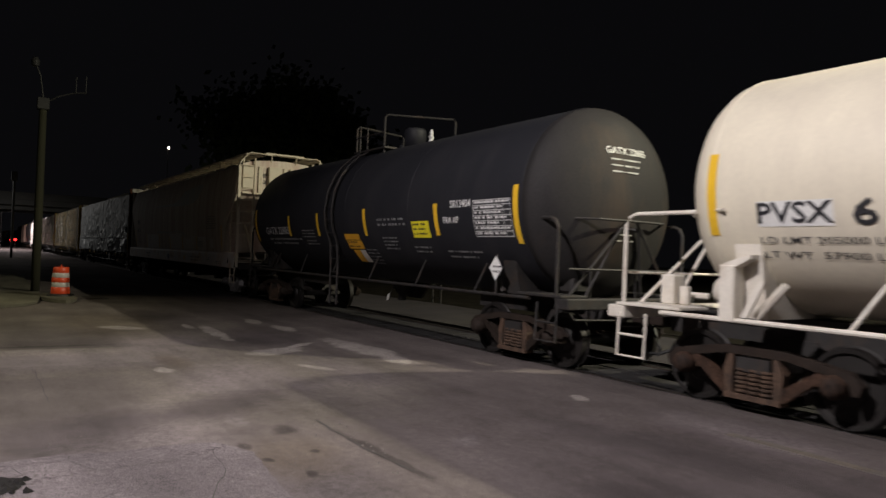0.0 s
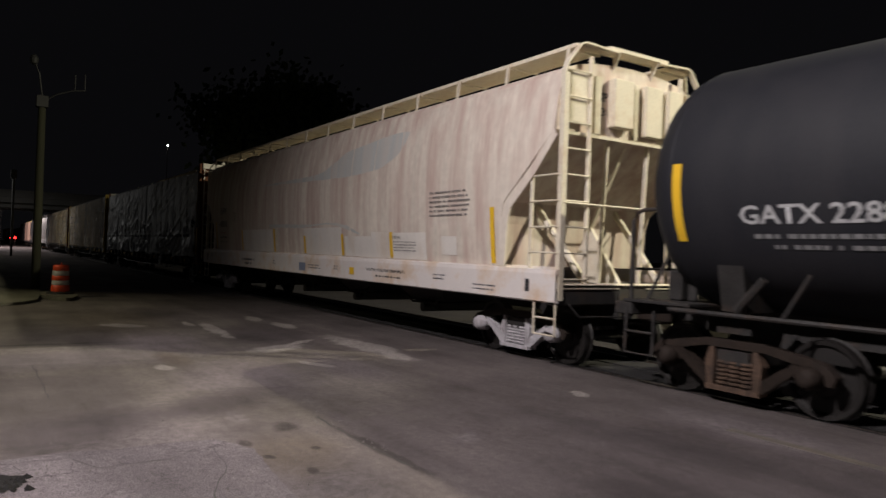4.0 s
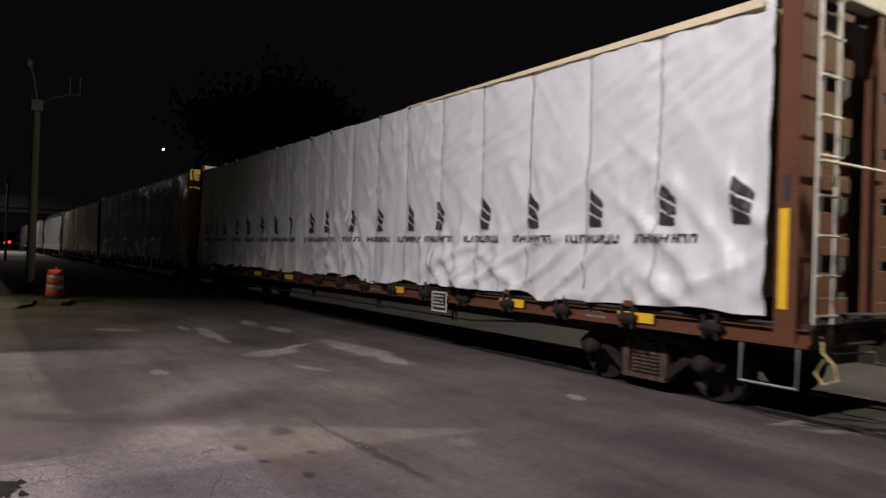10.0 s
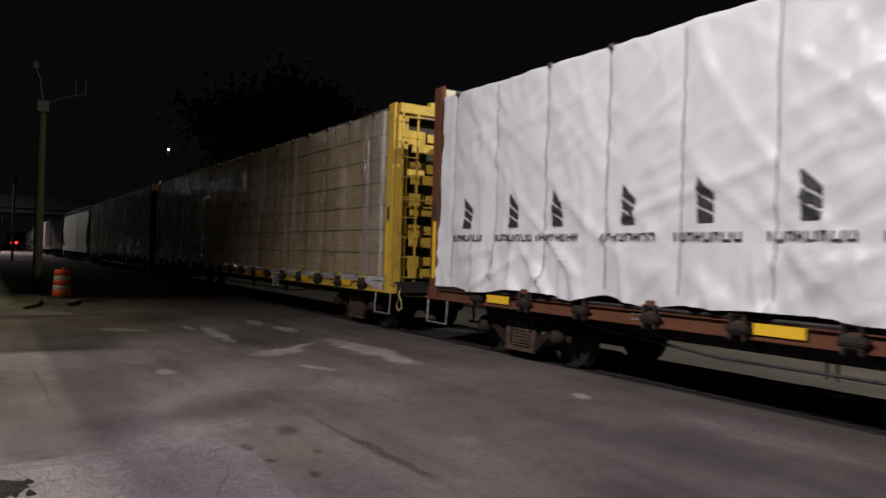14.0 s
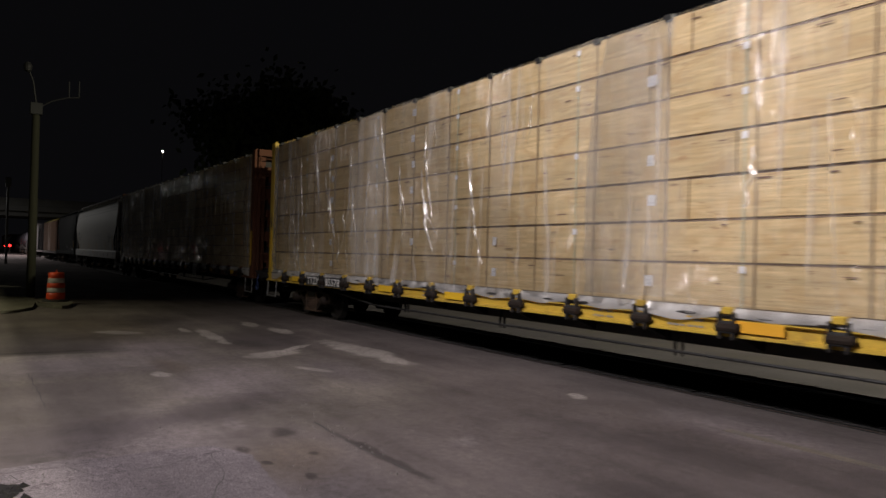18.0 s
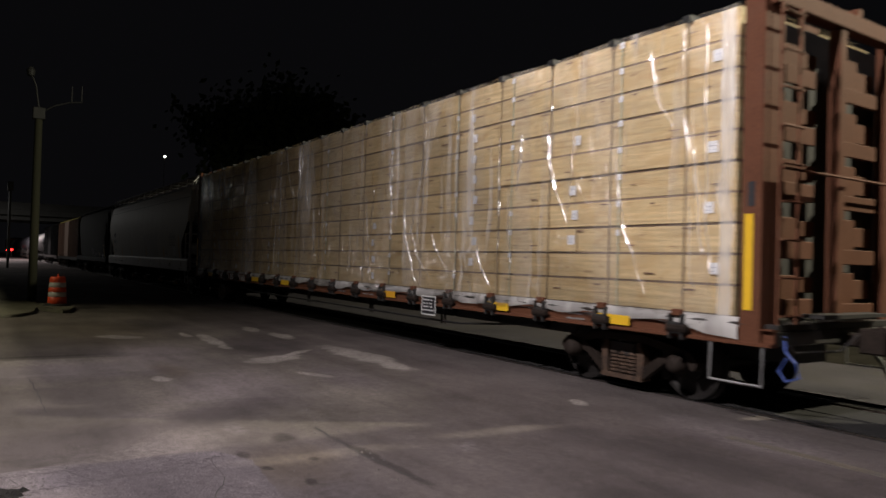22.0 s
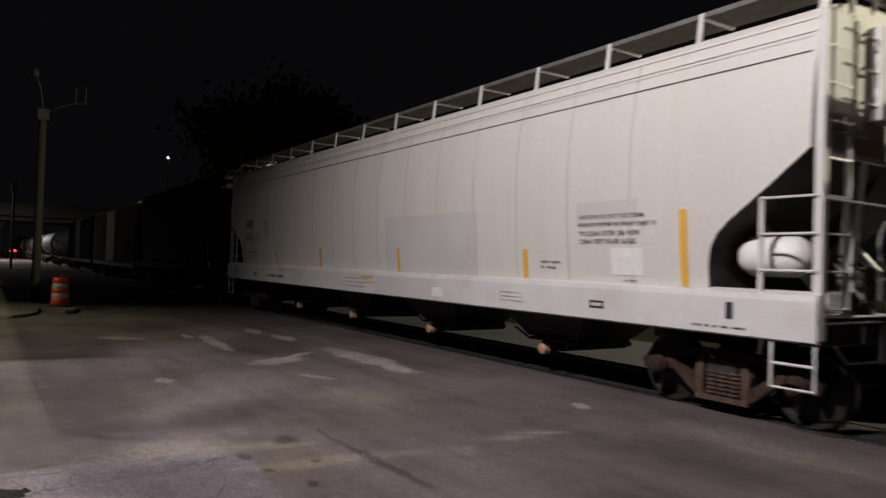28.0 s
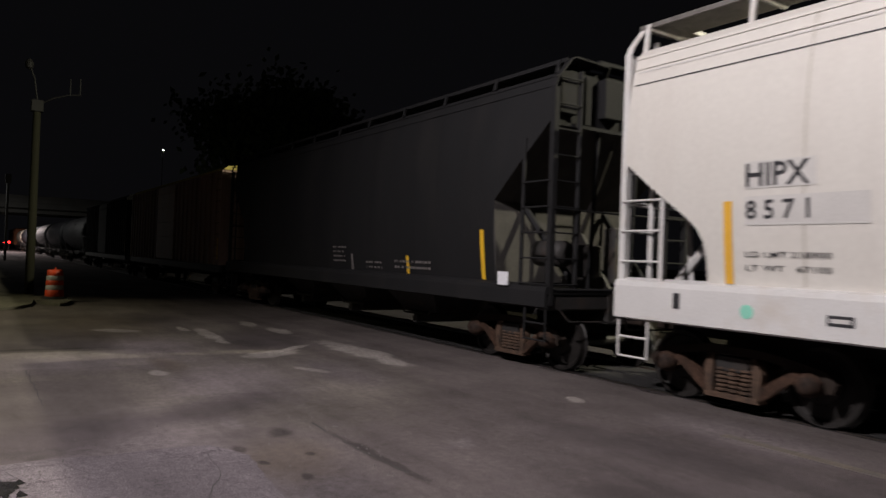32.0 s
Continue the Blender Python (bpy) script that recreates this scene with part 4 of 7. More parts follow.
def side_frame_bm():
    """A cast side frame: thin arched top chord, V-shaped lower chord, pedestal jaws; open round the springs."""
    bm = prism([(-1.16, 0.50), (-1.04, 0.615), (-0.72, 0.68), (-0.35, 0.74), (0.35, 0.74), (0.72, 0.68), (1.04, 0.615), (1.16, 0.50), (1.12, 0.40), (1.05, 0.40), (1.02, 0.52), (0.72, 0.575), (0.38, 0.645), (-0.38, 0.645), (-0.72, 0.575), (-1.02, 0.52), (-1.05, 0.40), (-1.12, 0.40)], -0.06, 0.06)
    return bm


def lower_chord_bm():
    bm = prism([(0.84, 0.56), (0.72, 0.585), (0.27, 0.29), (0.27, 0.20), (0.36, 0.19)], -0.06, 0.06)
    return prism([(0.76, 0.575), (0.69, 0.575), (0.68, 0.46), (0.74, 0.42)], -0.05, 0.05, bm)


def spring_seat_bm():
    bm = boxes((-0.34, 0.34, -0.09, 0.09, 0.15, 0.21))
    for s in (1, -1):
        prism([(s * 0.24, 0.64), (s * 0.30, 0.64), (s * 0.36, 0.48), (s * 0.33, 0.20), (s * 0.25, 0.20)], -0.07, 0.06, bm)
    return bm


def spring_bm():
    pr = []
    for i in range(6):
        z = 0.22 + i * 0.048
        pr += [(z, 0.045), (z + 0.014, 0.075), (z + 0.030, 0.075), (z + 0.044, 0.045)]
    bm = bmesh.new()
    for x in (-0.15, 0, 0.15):
        lathe(pr, "z", 10, (x, -0.02, 0), bm)
    return bm


def cap_bm():
    return lathe([(-0.14, 0.03), (-0.135, 0.085), (-0.10, 0.10), (-0.06, 0.125), (0.10, 0.13)], "y", 14)


def wheelset_bm():
    bm = lathe([(-0.95, 0.075), (0.95, 0.075)], "y", 10)
    for s in (1, -1):
        lathe([(s * 0.84, 0.10), (s * 0.835, 0.17), (s * 0.79, 0.20), (s * 0.785, 0.34), (s * 0.825, 0.37), (s * 0.83, 0.415), (s * 0.735, 0.425), (s * 0.715, 0.448), (s * 0.70, 0.445), (s * 0.695, 0.37), (s * 0.73, 0.34), (s * 0.735, 0.20), (s * 0.70, 0.12)], "y", 30, bm=bm)
        for k in range(6):
            w = k * math.pi / 3
            lathe([(s * 0.80, 0.018), (s * 0.845, 0.018)], "y", 6, (0.13 * math.sin(w), 0, 0.13 * math.cos(w)), bm)
    return bm


WHEEL_R = 0.42
WHEELSETS = []


def truck(car, x, material, cap=None):
    cap = cap or material
    for s in (-1, 1):
        # top chord is dark on every truck, its shade under the sill painted in
        sf = piece("side_frame", gear("side_frame", side_frame_bm, RUST), car, "", pose(x, s * 1.03, 0, 0, 0, 0 if s < 0 else 180))
        for turn in (0, 180):
            piece("lower_chord", gear("lower_chord", lower_chord_bm, material), sf, "", pose(0, 0, 0, 0, 0, turn))
        piece("spring_nest", gear("spring_nest", spring_bm, material if material is TRUCK_PALE else SPRING), sf)
        piece("spring_seat", gear("spring_seat", spring_seat_bm, material if material is TRUCK_PALE else SPRING), sf)
        for a in (-0.889, 0.889):
            piece("bearing_cap", gear("bearing_cap", cap_bm, cap, True), sf, "", pose(a, -0.06, 0.46))
    part("bolster", boxes((-0.2 + x, 0.2 + x, -1.1, 1.1, 0.46, 0.62), (-0.28 + x, 0.28 + x, -0.3, 0.3, 0.62, 0.8)), STEEL_DARK, car)
    for a in (-0.889, 0.889):
        ws = piece("wheelset", gear("wheelset", wheelset_bm, WHEEL), car, "", pose(x + a, 0, WHEEL_R))
        part("brake_shoe", prism([(x + a + 0.43 * math.cos(w) * (1 if a < 0 else -1), 0.42 + 0.43 * math.sin(w)) for w in (-0.5, -0.2, 0.1, 0.4)] + [(x + a + 0.50 * math.cos(w) * (1 if a < 0 else -1), 0.42 + 0.5 * math.sin(w)) for w in (0.4, 0.1, -0.2, -0.5)], -0.82, -0.72), STEEL_DARK, car)
        WHEELSETS.append((ws, x + a))


def coupler(car, x, s, material=None):
    """A knuckle coupler with its shank, cut lever and air hose at the end x; s is +1 towards the front."""
    material = material or RUST
    bm = boxes((min(x - s * 0.5, x + s * 0.28), max(x - s * 0.5, x + s * 0.28), -0.07, 0.07, 0.80, 0.95))
    boxes((min(x + s * 0.22, x + s * 0.5), max(x + s * 0.22, x + s * 0.5), -0.16, 0.0, 0.74, 1.02), (min(x + s * 0.30, x + s * 0.42), max(x + s * 0.30, x + s * 0.42), 0.02, 0.16, 0.72, 1.04), bm=bm)
    part("coupler", soft(bm, 0.02), material, car, "rusty knuckle coupler")
    part("air_hose", rod([(x + s * 0.05, 0.3, 0.85), (x + s * 0.25, 0.32, 0.62), (x + s * 0.42, 0.25, 0.36), (x + s * 0.52, 0.12, 0.30), (x + s * 0.60, 0.0, 0.31)], 0.026), RUBBER, car, "black rubber air hose")
    part("cut_lever", rod([(x + s * 0.06, -1.35, 0.95), (x + s * 0.10, -1.2, 0.78), (x + s * 0.10, -0.3, 0.76), (x + s * 0.2, -0.1, 0.95)], 0.014), STEEL_DARK, car)


CARS = []


def new_car(name, label, category, u, half):
    car = tagged(new(name), label, category, group="freight cars of the train")
    car.location = (u, YC, 0)
    CARS.append((car, u))
    return car


# ---- tank cars ----
def tank_side(r, zc):
    return lambda z: math.sqrt(max(r * r - (z - zc) ** 2, 0.01))


def tank_car(name, label, u, half, shoulder, r, zc, paint, head, iron, truck_at, frame_mat, full=True, truck_mat=None, off=0.0):
    car = new_car(name, label, "tank car", u, half)
    depth = r * 0.48
    pr = []
    for i in range(9):
        w = math.pi / 2 * i / 8
        pr.append((-shoulder - depth * math.cos(w), max(r * math.sin(w), 0.02)))
    for i in range(1, 24):
        pr.append((-shoulder + 2 * shoulder * i / 24, r))
    for i in range(9):
        w = math.pi / 2 * i / 8
        pr.append((shoulder + depth * math.sin(w), max(r * math.cos(w), 0.02)))
    tank = part("tank_shell", lathe(pr, "x", 56, (0, 0, zc)), paint, car, smooth=True)
    if head is not paint:
        hp = [(p[0] + 0.006, p[1] + 0.003) for p in pr if p[0] > shoulder - 0.01]
        part("tank_head", lathe(hp, "x", 56, (0, 0, zc)), head, tank, "stained tank head", smooth=True)
    for x in (-shoulder, -shoulder * 0.45, 0.0, shoulder * 0.45, shoulder):
        part("weld_band", lathe([(x - 0.02, r - 0.01), (x - 0.015, r + 0.004), (x + 0.015, r + 0.004), (x + 0.02, r - 0.01)], "x", 56, (0, 0, zc)), paint, tank, smooth=True)
    # side bar with struts, end sills and stub sill
    zb = 1.04
    for s in (-1, 1):
        part("side_bar", rod([(-half + 0.7, s * 1.36, zb), (half - 0.7, s * 1.36, zb)], 0.028, 8), frame_mat, car)
        for x in [-shoulder * 0.78 + i * shoulder * 0.312 for i in range(6)]:
            part("strut", rod([(x, s * 1.36, zb), (x + 0.25, s * (r - 0.25), 1.52)], 0.022), frame_mat, car)
    for s in (-1, 1):
        part("end_sill", soft(boxes((s * half - 0.14, s * half + 0.14, -1.38, 1.38, 0.92, 1.08)), 0.015), iron, car)
        part("stub_sill", boxes((min(s * (half - 3.4), s * half), max(s * (half - 3.4), s * half), -0.28, 0.28, 0.72, 1.05)), STEEL_DARK, car)
        part("saddle", prism_x([(-1.1, 1.06), (1.1, 1.06), (1.28, 1.95), (0.9, 1.42), (0, 1.18), (-0.9, 1.42), (-1.28, 1.95)], s * truck_at - 0.16, s * truck_at + 0.16), frame_mat, car)
        for y in (-1, 1):
            part("saddle_brace", rod([(s * truck_at - s * 0.1, y * 1.22, 1.08), (s * truck_at - s * 0.42, y * 1.20, 1.45)], 0.045), frame_mat, car)
            part("platform", soft(boxes((min(s * half, s * (half - 1.0)), max(s * half, s * (half - 1.0)), min(y * 0.85, y * 1.38), max(y * 0.85, y * 1.38), 1.08, 1.12)), 0.008), iron, car)
            x = s * (half - 0.12)
            part("corner_grab", rod([(x, y * 1.36, 1.1), (x, y * 1.36, 2.1), (x - s * 0.06, y * 1.36, 2.2), (x - s * 0.16, y * 1.36, 2.24), (x - s * 1.05, y * 1.36, 2.24)], 0.026, 8), iron, car)
            part("sill_step", rod([(x + 0.05 * s, y * 1.38, 1.0), (x + 0.05 * s, y * 1.40, 0.45), (x - s * 0.38, y * 1.40, 0.45), (x - s * 0.38, y * 1.38, 1.0)], 0.022), iron, car)
            part("sill_step", rod([(x + 0.05 * s, y * 1.40, 0.72), (x - s * 0.38, y * 1.40, 0.72)], 0.018), iron, car)
            part("end_post", rod([(x - s * 0.2, y * 0.5, 1.05), (x - s * 0.2, y * 0.5, 1.5)], 0.02), iron, car)
        part("end_rail", rod([(s * (half - 0.05), -1.2, 1.5), (s * (half - 0.05), 1.2, 1.5)], 0.02), iron, car)
        coupler(car, s * half, s)
        truck(car, s * truck_at, truck_mat or RUST)
    if full:
        # bowed safety rail with its braces round each head
        for s in (-1, 1):
            xr = s * (shoulder + depth + 0.06)
            part("head_rail", rod([(s * (shoulder - 0.2), -1.44, 2.25), (s * (shoulder + 0.25), -1.25, 2.25), (xr, -0.7, 2.25), (xr + s * 0.04, 0, 2.25), (xr, 0.7, 2.25), (s * (shoulder + 0.25), 1.25, 2.25), (s * (shoulder - 0.2), 1.44, 2.25)], 0.02), frame_mat, car)
            for y in (-1.0, 1.0):
                part("rail_brace", rod([(xr, y * 0.1, 2.25), (s * (half - 0.15), y * 1.1, 1.1)], 0.025), frame_mat, car)
                part("rail_brace", rod([(xr, y * 0.15, 2.22), (s * (half - 0.3), y * 0.6, 1.1)], 0.025), frame_mat, car)
        # brake rigging on the front platform
        bm = boxes((half - 0.75, half - 0.45, -0.75, -0.35, 1.12, 1.42))
        part("brake_valve", soft(bm, 0.04), iron, car)
        part("brake_reservoir", lathe([(-half + 0.9, 0.05), (-half + 0.95, 0.16), (-half + 1.6, 0.16), (-half + 1.65, 0.05)], "x", 14, (0, -0.55, 1.32)), iron, car, smooth=True)
        for x0, x1, y0, y1, z0, z1 in ((0.35, 0.55, -0.95, -0.7, 1.12, 1.5), (0.4, 0.85, -0.68, -0.6, 1.2, 1.28), (0.6, 0.72, -0.9, -0.8, 1.12, 1.36)):
            part("brake_fitting", soft(boxes((x0 - half, x1 - half, y0, y1, z0, z1)), 0.02), iron, car)
        part("brake_wheel", rod([(-half + 0.2, 0.75 + 0.25 * math.cos(w * math.pi / 6), 1.9 + 0.25 * math.sin(w * math.pi / 6)) for w in range(13)], 0.016), iron, car)
        # bottom outlet with a white tag hanging from its chain
        outlet = part("bottom_outlet", lathe([(0.55, 0.09), (0.72, 0.10), (0.74, 0.16), (0.80, 0.16), (0.82, 0.22), (zc - r + 0.04, 0.24)], "z", 16, (0.05, 0, 0)), STEEL_DARK, car, smooth=True)
        part("outlet_skid", prism([(-0.75, zc - r + 0.02), (0.85, zc - r + 0.02), (0.45, 0.62), (-0.35, 0.62)], 0.26, 0.30), STEEL_DARK, car)
        part("tag", prism([(-0.16, 0.53), (-0.07, 0.56), (-0.03, 0.70), (-0.12, 0.67)], -0.30, -0.292), WHITE, outlet, "white paper tag on a chain")
        part("chain", rod([(-0.05, -0.296, 0.68), (0.0, -0.2, 0.86)], 0.008), STEEL_DARK, outlet)
        # top works
        dome = part("dome", lathe([(zc + r - 0.05, 0.25), (zc + r + 0.34, 0.25), (zc + r + 0.38, 0.24), (zc + r + 0.42, 0.20), (zc + r + 0.43, 0.08)], "z", 28, (off - 0.02, 0, 0)), paint, car, "domed manway cover", smooth=True)
        part("safety_valve", lathe([(zc + r - 0.05, 0.06), (zc + r + 0.08, 0.06), (zc + r + 0.09, 0.035), (zc + r + 0.16, 0.065), (zc + r + 0.19, 0.03), (zc + r + 0.23, 0.045), (zc + r + 0.32, 0.02)], "z", 12, (off + 0.68, 0, 0)), WHITE, car, "white safety valve")
        top = zc + r
        part("valve_bonnet", lathe([(top - 0.05, 0.1), (top + 0.12, 0.1), (top + 0.14, 0.05)], "z", 12, (off - 0.75, 0.1, 0)), paint, car)
        # two railed frames across the tank, with posts on the shoulders
        za = zc + math.sqrt(r * r - 0.75 ** 2)
        for xn, xf, zt in ((off - 1.5, off - 1.88, top + 0.56), (off - 0.11, off + 0.50, top + 0.66)):
            part("top_rail", rod([(xn, -0.75, za), (xn, -0.75, zt - 0.06), (xn + 0.02, -0.70, zt), (xf - 0.02, 0.70, zt), (xf, 0.75, zt - 0.06), (xf, 0.75, za)], 0.024, 8), frame_mat, car)
        part("top_rail", rod([(off - 1.5, -0.75, top + 0.28), (off - 0.11, -0.75, top + 0.28)], 0.016), frame_mat, car)
        for x, zt in ((off - 0.95, 0.46), (off - 1.32, 0.50)):
            part("rail_post", rod([(x, -0.75, za), (x, -0.75, top + zt)], 0.018), frame_mat, car)
        part("top_platform", boxes((off - 1.55, off + 0.0, -0.80, -0.40, top - 0.10, top - 0.06)), frame_mat, car)
        for s in (-1, 1):
            side = tank_side(r + 0.09, zc)
            for x in (off - 1.25, off - 0.88):
                pts = [(x, s * 1.42, 0.42), (x, s * 1.42, 1.3), (x, s * 1.45, 1.8)] + [(x, s * side(z), z) for z in (2.2, zc, 3.0, 3.35, 3.62, 3.85, top - 0.02)]
                part("ladder_rail", rod(pts, 0.03), STEEL_DARK, car)
            for z in [0.55 + 0.3 * i for i in range(11)]:
                y = 1.43 if z < 1.5 else side(z)
                part("rung", rod([(off - 1.25, s * y, z), (off - 0.88, s * y, z)], 0.014), STEEL_DARK, car)
    return car


def grey_tank():
    r, zc = 1.54, 2.545
    car = tank_car("tank_car", "dark grey tank car with yellow tape stripes and white stencils", -14.33, 6.9, 6.12, r, zc, TANK_GREY, TANK_RUST, STEEL_DARK, 5.5, STEEL_DARK, off=0.38)
    side = tank_side(r, zc)
    for x, z0, z1 in ((6.0, 1.85, 2.74), (3.75, 1.98, 2.54), (0.95, 1.98, 2.54), (-1.53, 1.98, 2.52), (-3.4, 1.98, 2.5), (-6.0, 1.85, 2.74)):
        part("tape_stripe", on_side(plates((x - 0.06, x + 0.06, z0, z1), cut=0.1), side, 0.008), YELLOW, car, "yellow reflective tape")
    part("lettering", on_side(words("GATX 22885", -4.33, 2.13, 0.2, 1.75), side, 0.01), MARK, car, "white stencilled reporting mark")
    part("small_stencil", on_side(bars(-5.07, -2.57, 1.93, 1, 0.075, 0.05, 3), side, 0.01), GREYTXT, car)
    part("small_stencil", on_side(bars(-4.87, -2.97, 1.82, 1, 0.07, 0.05, 4), side, 0.01), GREYTXT, car)
    part("small_stencil", on_side(bars(-2.57, -1.77, 2.13, 3, 0.045, 0.03, 5), side, 0.01), GREYTXT, car)
    part("small_stencil", on_side(bars(-2.42, -1.62, 1.88, 2, 0.045, 0.03, 6), side, 0.01), GREYTXT, car)
    part("small_stencil", on_side(bars(1.53, 2.68, 2.32, 2, 0.07, 0.03, 7), side, 0.01), GREYTXT, car)
    part("small_stencil", on_side(bars(1.63, 2.28, 1.95, 4, 0.045, 0.025, 8), side, 0.01), GREYTXT, car)
    part("placard", on_side(plates((-0.10, 0.62, 1.70, 1.88), cut=0.08), side, 0.012), ORANGE, car, "orange warning placard")
    part("placard", on_side(plates((-0.14, 0.58, 1.895, 2.02), cut=0.08), side, 0.012), ORANGE, car, "orange warning placard")
    part("placard_writing", on_side(bars(-0.04, 0.5, 1.86, 2, 0.05, 0.04, 9), side, 0.016), BLACK, car)
    part("placard", on_side(plates((0.04, 0.34, 1.42, 1.68), cut=0.06), side, 0.012), ORANGE, car, "orange placard")
    part("placard", on_side(plates((0.345, 0.60, 1.42, 1.68), cut=0.06), side, 0.012), PATCH_WHITE, car, "white placard")
    part("small_stencil", on_side(bars(0.66, 1.2, 1.70, 5, 0.04, 0.03, 10), side, 0.01), GREYTXT, car)
    part("placard", on_side(plates((2.89, 3.50, 1.94, 2.24), cut=0.08), side, 0.012), SIGN_YELLOW, car, "bright yellow placard with black writing")
    part("placard_writing", on_side(bars(2.93, 3.46, 2.2, 3, 0.055, 0.03, 11), side, 0.016), BLACK, car)
    part("small_stencil", on_side(bars(2.78, 3.43, 1.78, 2, 0.05, 0.03, 12), side, 0.01), GREYTXT, car)
    part("lettering", on_side(words("SR13404", 4.53, 2.51, 0.13, 0.6), side, 0.01), WHITE, car)
    part("lettering", on_side(words("FRA AP", 4.23, 2.24, 0.11, 0.47), side, 0.01), WHITE, car)
    part("small_stencil", on_side(bars(3.88, 4.93, 1.72, 2, 0.05, 0.04, 13), side, 0.01), GREYTXT, car)
    # data panel: a grid of dull white cells
    part("data_panel", on_side(plates((4.90, 5.88, 1.96, 2.54), cut=0.08), side, 0.009), BLACK, car, "black test-date panel")
    part("data_writing", on_side(bars(4.95, 5.85, 2.525, 7, 0.055, 0.028, 14), side, 0.014), WHITE, car)
    part("panel_writing", on_side(plates(*[(4.90, 5.89, 1.955 + 0.083 * i, 1.964 + 0.083 * i) for i in range(8)], *[(x, x + 0.009, 1.96, 2.545) for x in (4.90, 5.3, 5.5, 5.7, 5.88)], cut=0.08), side, 0.013), WHITE, car)
    # hazard diamond on the sill
    bm = bmesh.new()
    bm.faces.new([bm.verts.new((5.42 + 0.17 * a, -1.42, 1.46 + 0.2 * b)) for a, b in ((0, -1), (1, 0), (0, 1), (-1, 0))])
    part("hazard_diamond", bm, WHITE, car, "white diamond hazard placard")
    part("diamond_holder", rod([(5.42, -1.40, 1.04), (5.42, -1.40, 1.68)], 0.018), STEEL_DARK, car)
    bm = bars(5.35, 5.63, 1.5, 2, 0.05, 0.03, 15)
    for v in bm.verts:
        v.co.y -= 1.424
    part("placard_writing", bm, BLACK, car)
    # head stencil on the front end
    def head_x(y, z):
        k = 1 - (y * y + (z - zc) ** 2) / (r * r)
        return 6.12 + r * 0.48 * math.sqrt(max(k, 0)) + 0.02
    for bm in (words("GATX 22885", 0.0, 3.33, 0.11, 0.85), bars(-0.35, 0.3, 3.2, 3, 0.035, 0.06, 16), bars(-0.2, 0.2, 2.15, 3, 0.035, 0.06, 17)):
        for v in bm.verts:
            y, z = v.co.x, v.co.z
            v.co = Vector((head_x(y, z), y, z))
        part("head_stencil", bm, WHITE, car)
    return car


def white_tank():
    r, zc = 1.42, 2.52
    car = tank_car("tank_car", "cream-white tank car with yellow tape stripes and black stencils", 2.0, 8.4, 7.02, r, zc, TANK_WHITE, TANK_WHITE, mat("cream_ironwork", (0.72, 0.68, 0.6), 0.5, var=0.12, scale=4, dirt=(0.4, 0.3, 0.2), dirt_amount=0.4, dirt_scale=3), 6.63, mat("cream_ironwork", (0.7, 0.66, 0.6)), True, RUST_BROWN)
    side = tank_side(r, zc)
    part("tape_stripe", on_side(plates((-7.05, -6.94, 1.97, 2.88), cut=0.1), side, 0.008), YELLOW, car, "yellow reflective tape")
    part("mark_panel", on_side(plates((-6.45, -5.65, 2.06, 2.32), cut=0.1), side, 0.006), WHITE, car)
    part("lettering", on_side(words("PVSX", -6.05, 2.2, 0.22, 0.8), side, 0.012), BLACK, car, "black stencilled reporting mark")
    part("lettering", on_side(words("61", -5.27, 2.19, 0.26, 0.40), side, 0.012), BLACK, car)
    part("small_stencil", on_side(words("LD LMT 205000 LBS", -5.75, 1.92, 0.07, 1.4), side, 0.012), BLACK, car)
    part("small_stencil", on_side(words("LT WT  57900 LBS", -5.75, 1.77, 0.07, 1.4), side, 0.012), BLACK, car)
    for x in (-3.6, 0.4, 4.0, 7.0):
        part("tape_stripe", on_side(plates((x - 0.055, x + 0.055, 2.0, 2.5), cut=0.1), side, 0.008), YELLOW, car, "yellow reflective tape")
    # jacking post at the shoulder
    part("bracket_plate", soft(boxes((-6.87, -6.71, -1.41, -1.385, 1.02, 1.64), (-6.71, -6.685, -1.41, -1.22, 1.02, 1.64)), 0.008), MATS["cream_ironwork"], car)
    part("bracket_plate", prism([(-6.87, 1.64), (-6.71, 1.70), (-6.50, 1.76), (-6.50, 1.72), (-6.69, 1.62)], -1.40, -1.25), MATS["cream_ironwork"], car)
    part("bracket_plate", prism([(-6.62, 1.08), (-6.42, 1.48), (-6.34, 1.48), (-6.54, 1.08)], -1.38, -1.34), MATS["cream_ironwork"], car)
    part("lug", lathe([(-1.235, 0.15), (-1.22, 0.17), (-1.0, 0.17)], "y", 18, (-6.62, 0, 1.80)), TANK_WHITE, car)
    return car


# ---- covered hoppers ----
END_SHADE = mat("grey_end_shade", (0.34, 0.34, 0.34), 0.6, var=0.15, scale=2)
# darker tone that paints the soft shading along each weld
SEAM = mat("shaded_weld_seam", (0.50, 0.475, 0.425), 0.6, var=0.2, scale=2, streak=0.8)
# near-black paint that puts shade into open ends, bulkheads and load gaps
SHADE_PAINT = mat("shade_paint", (0.035, 0.032, 0.03), 0.8, var=0.4, scale=3, dirt=(0.09, 0.08, 0.07), dirt_amount=0.5, dirt_scale=2)
OCHRE = mat("ochre_cap_paint", (0.40, 0.24, 0.14), 0.6, var=0.25, dirt=(0.1, 0.07, 0.05), dirt_amount=0.7, dirt_scale=6)
BRAKE_GREY = mat("dark_brake_castings", (0.15, 0.14, 0.12), 0.6, var=0.4, scale=6, dirt=(0.03, 0.025, 0.02), dirt_amount=0.9, dirt_scale=5)

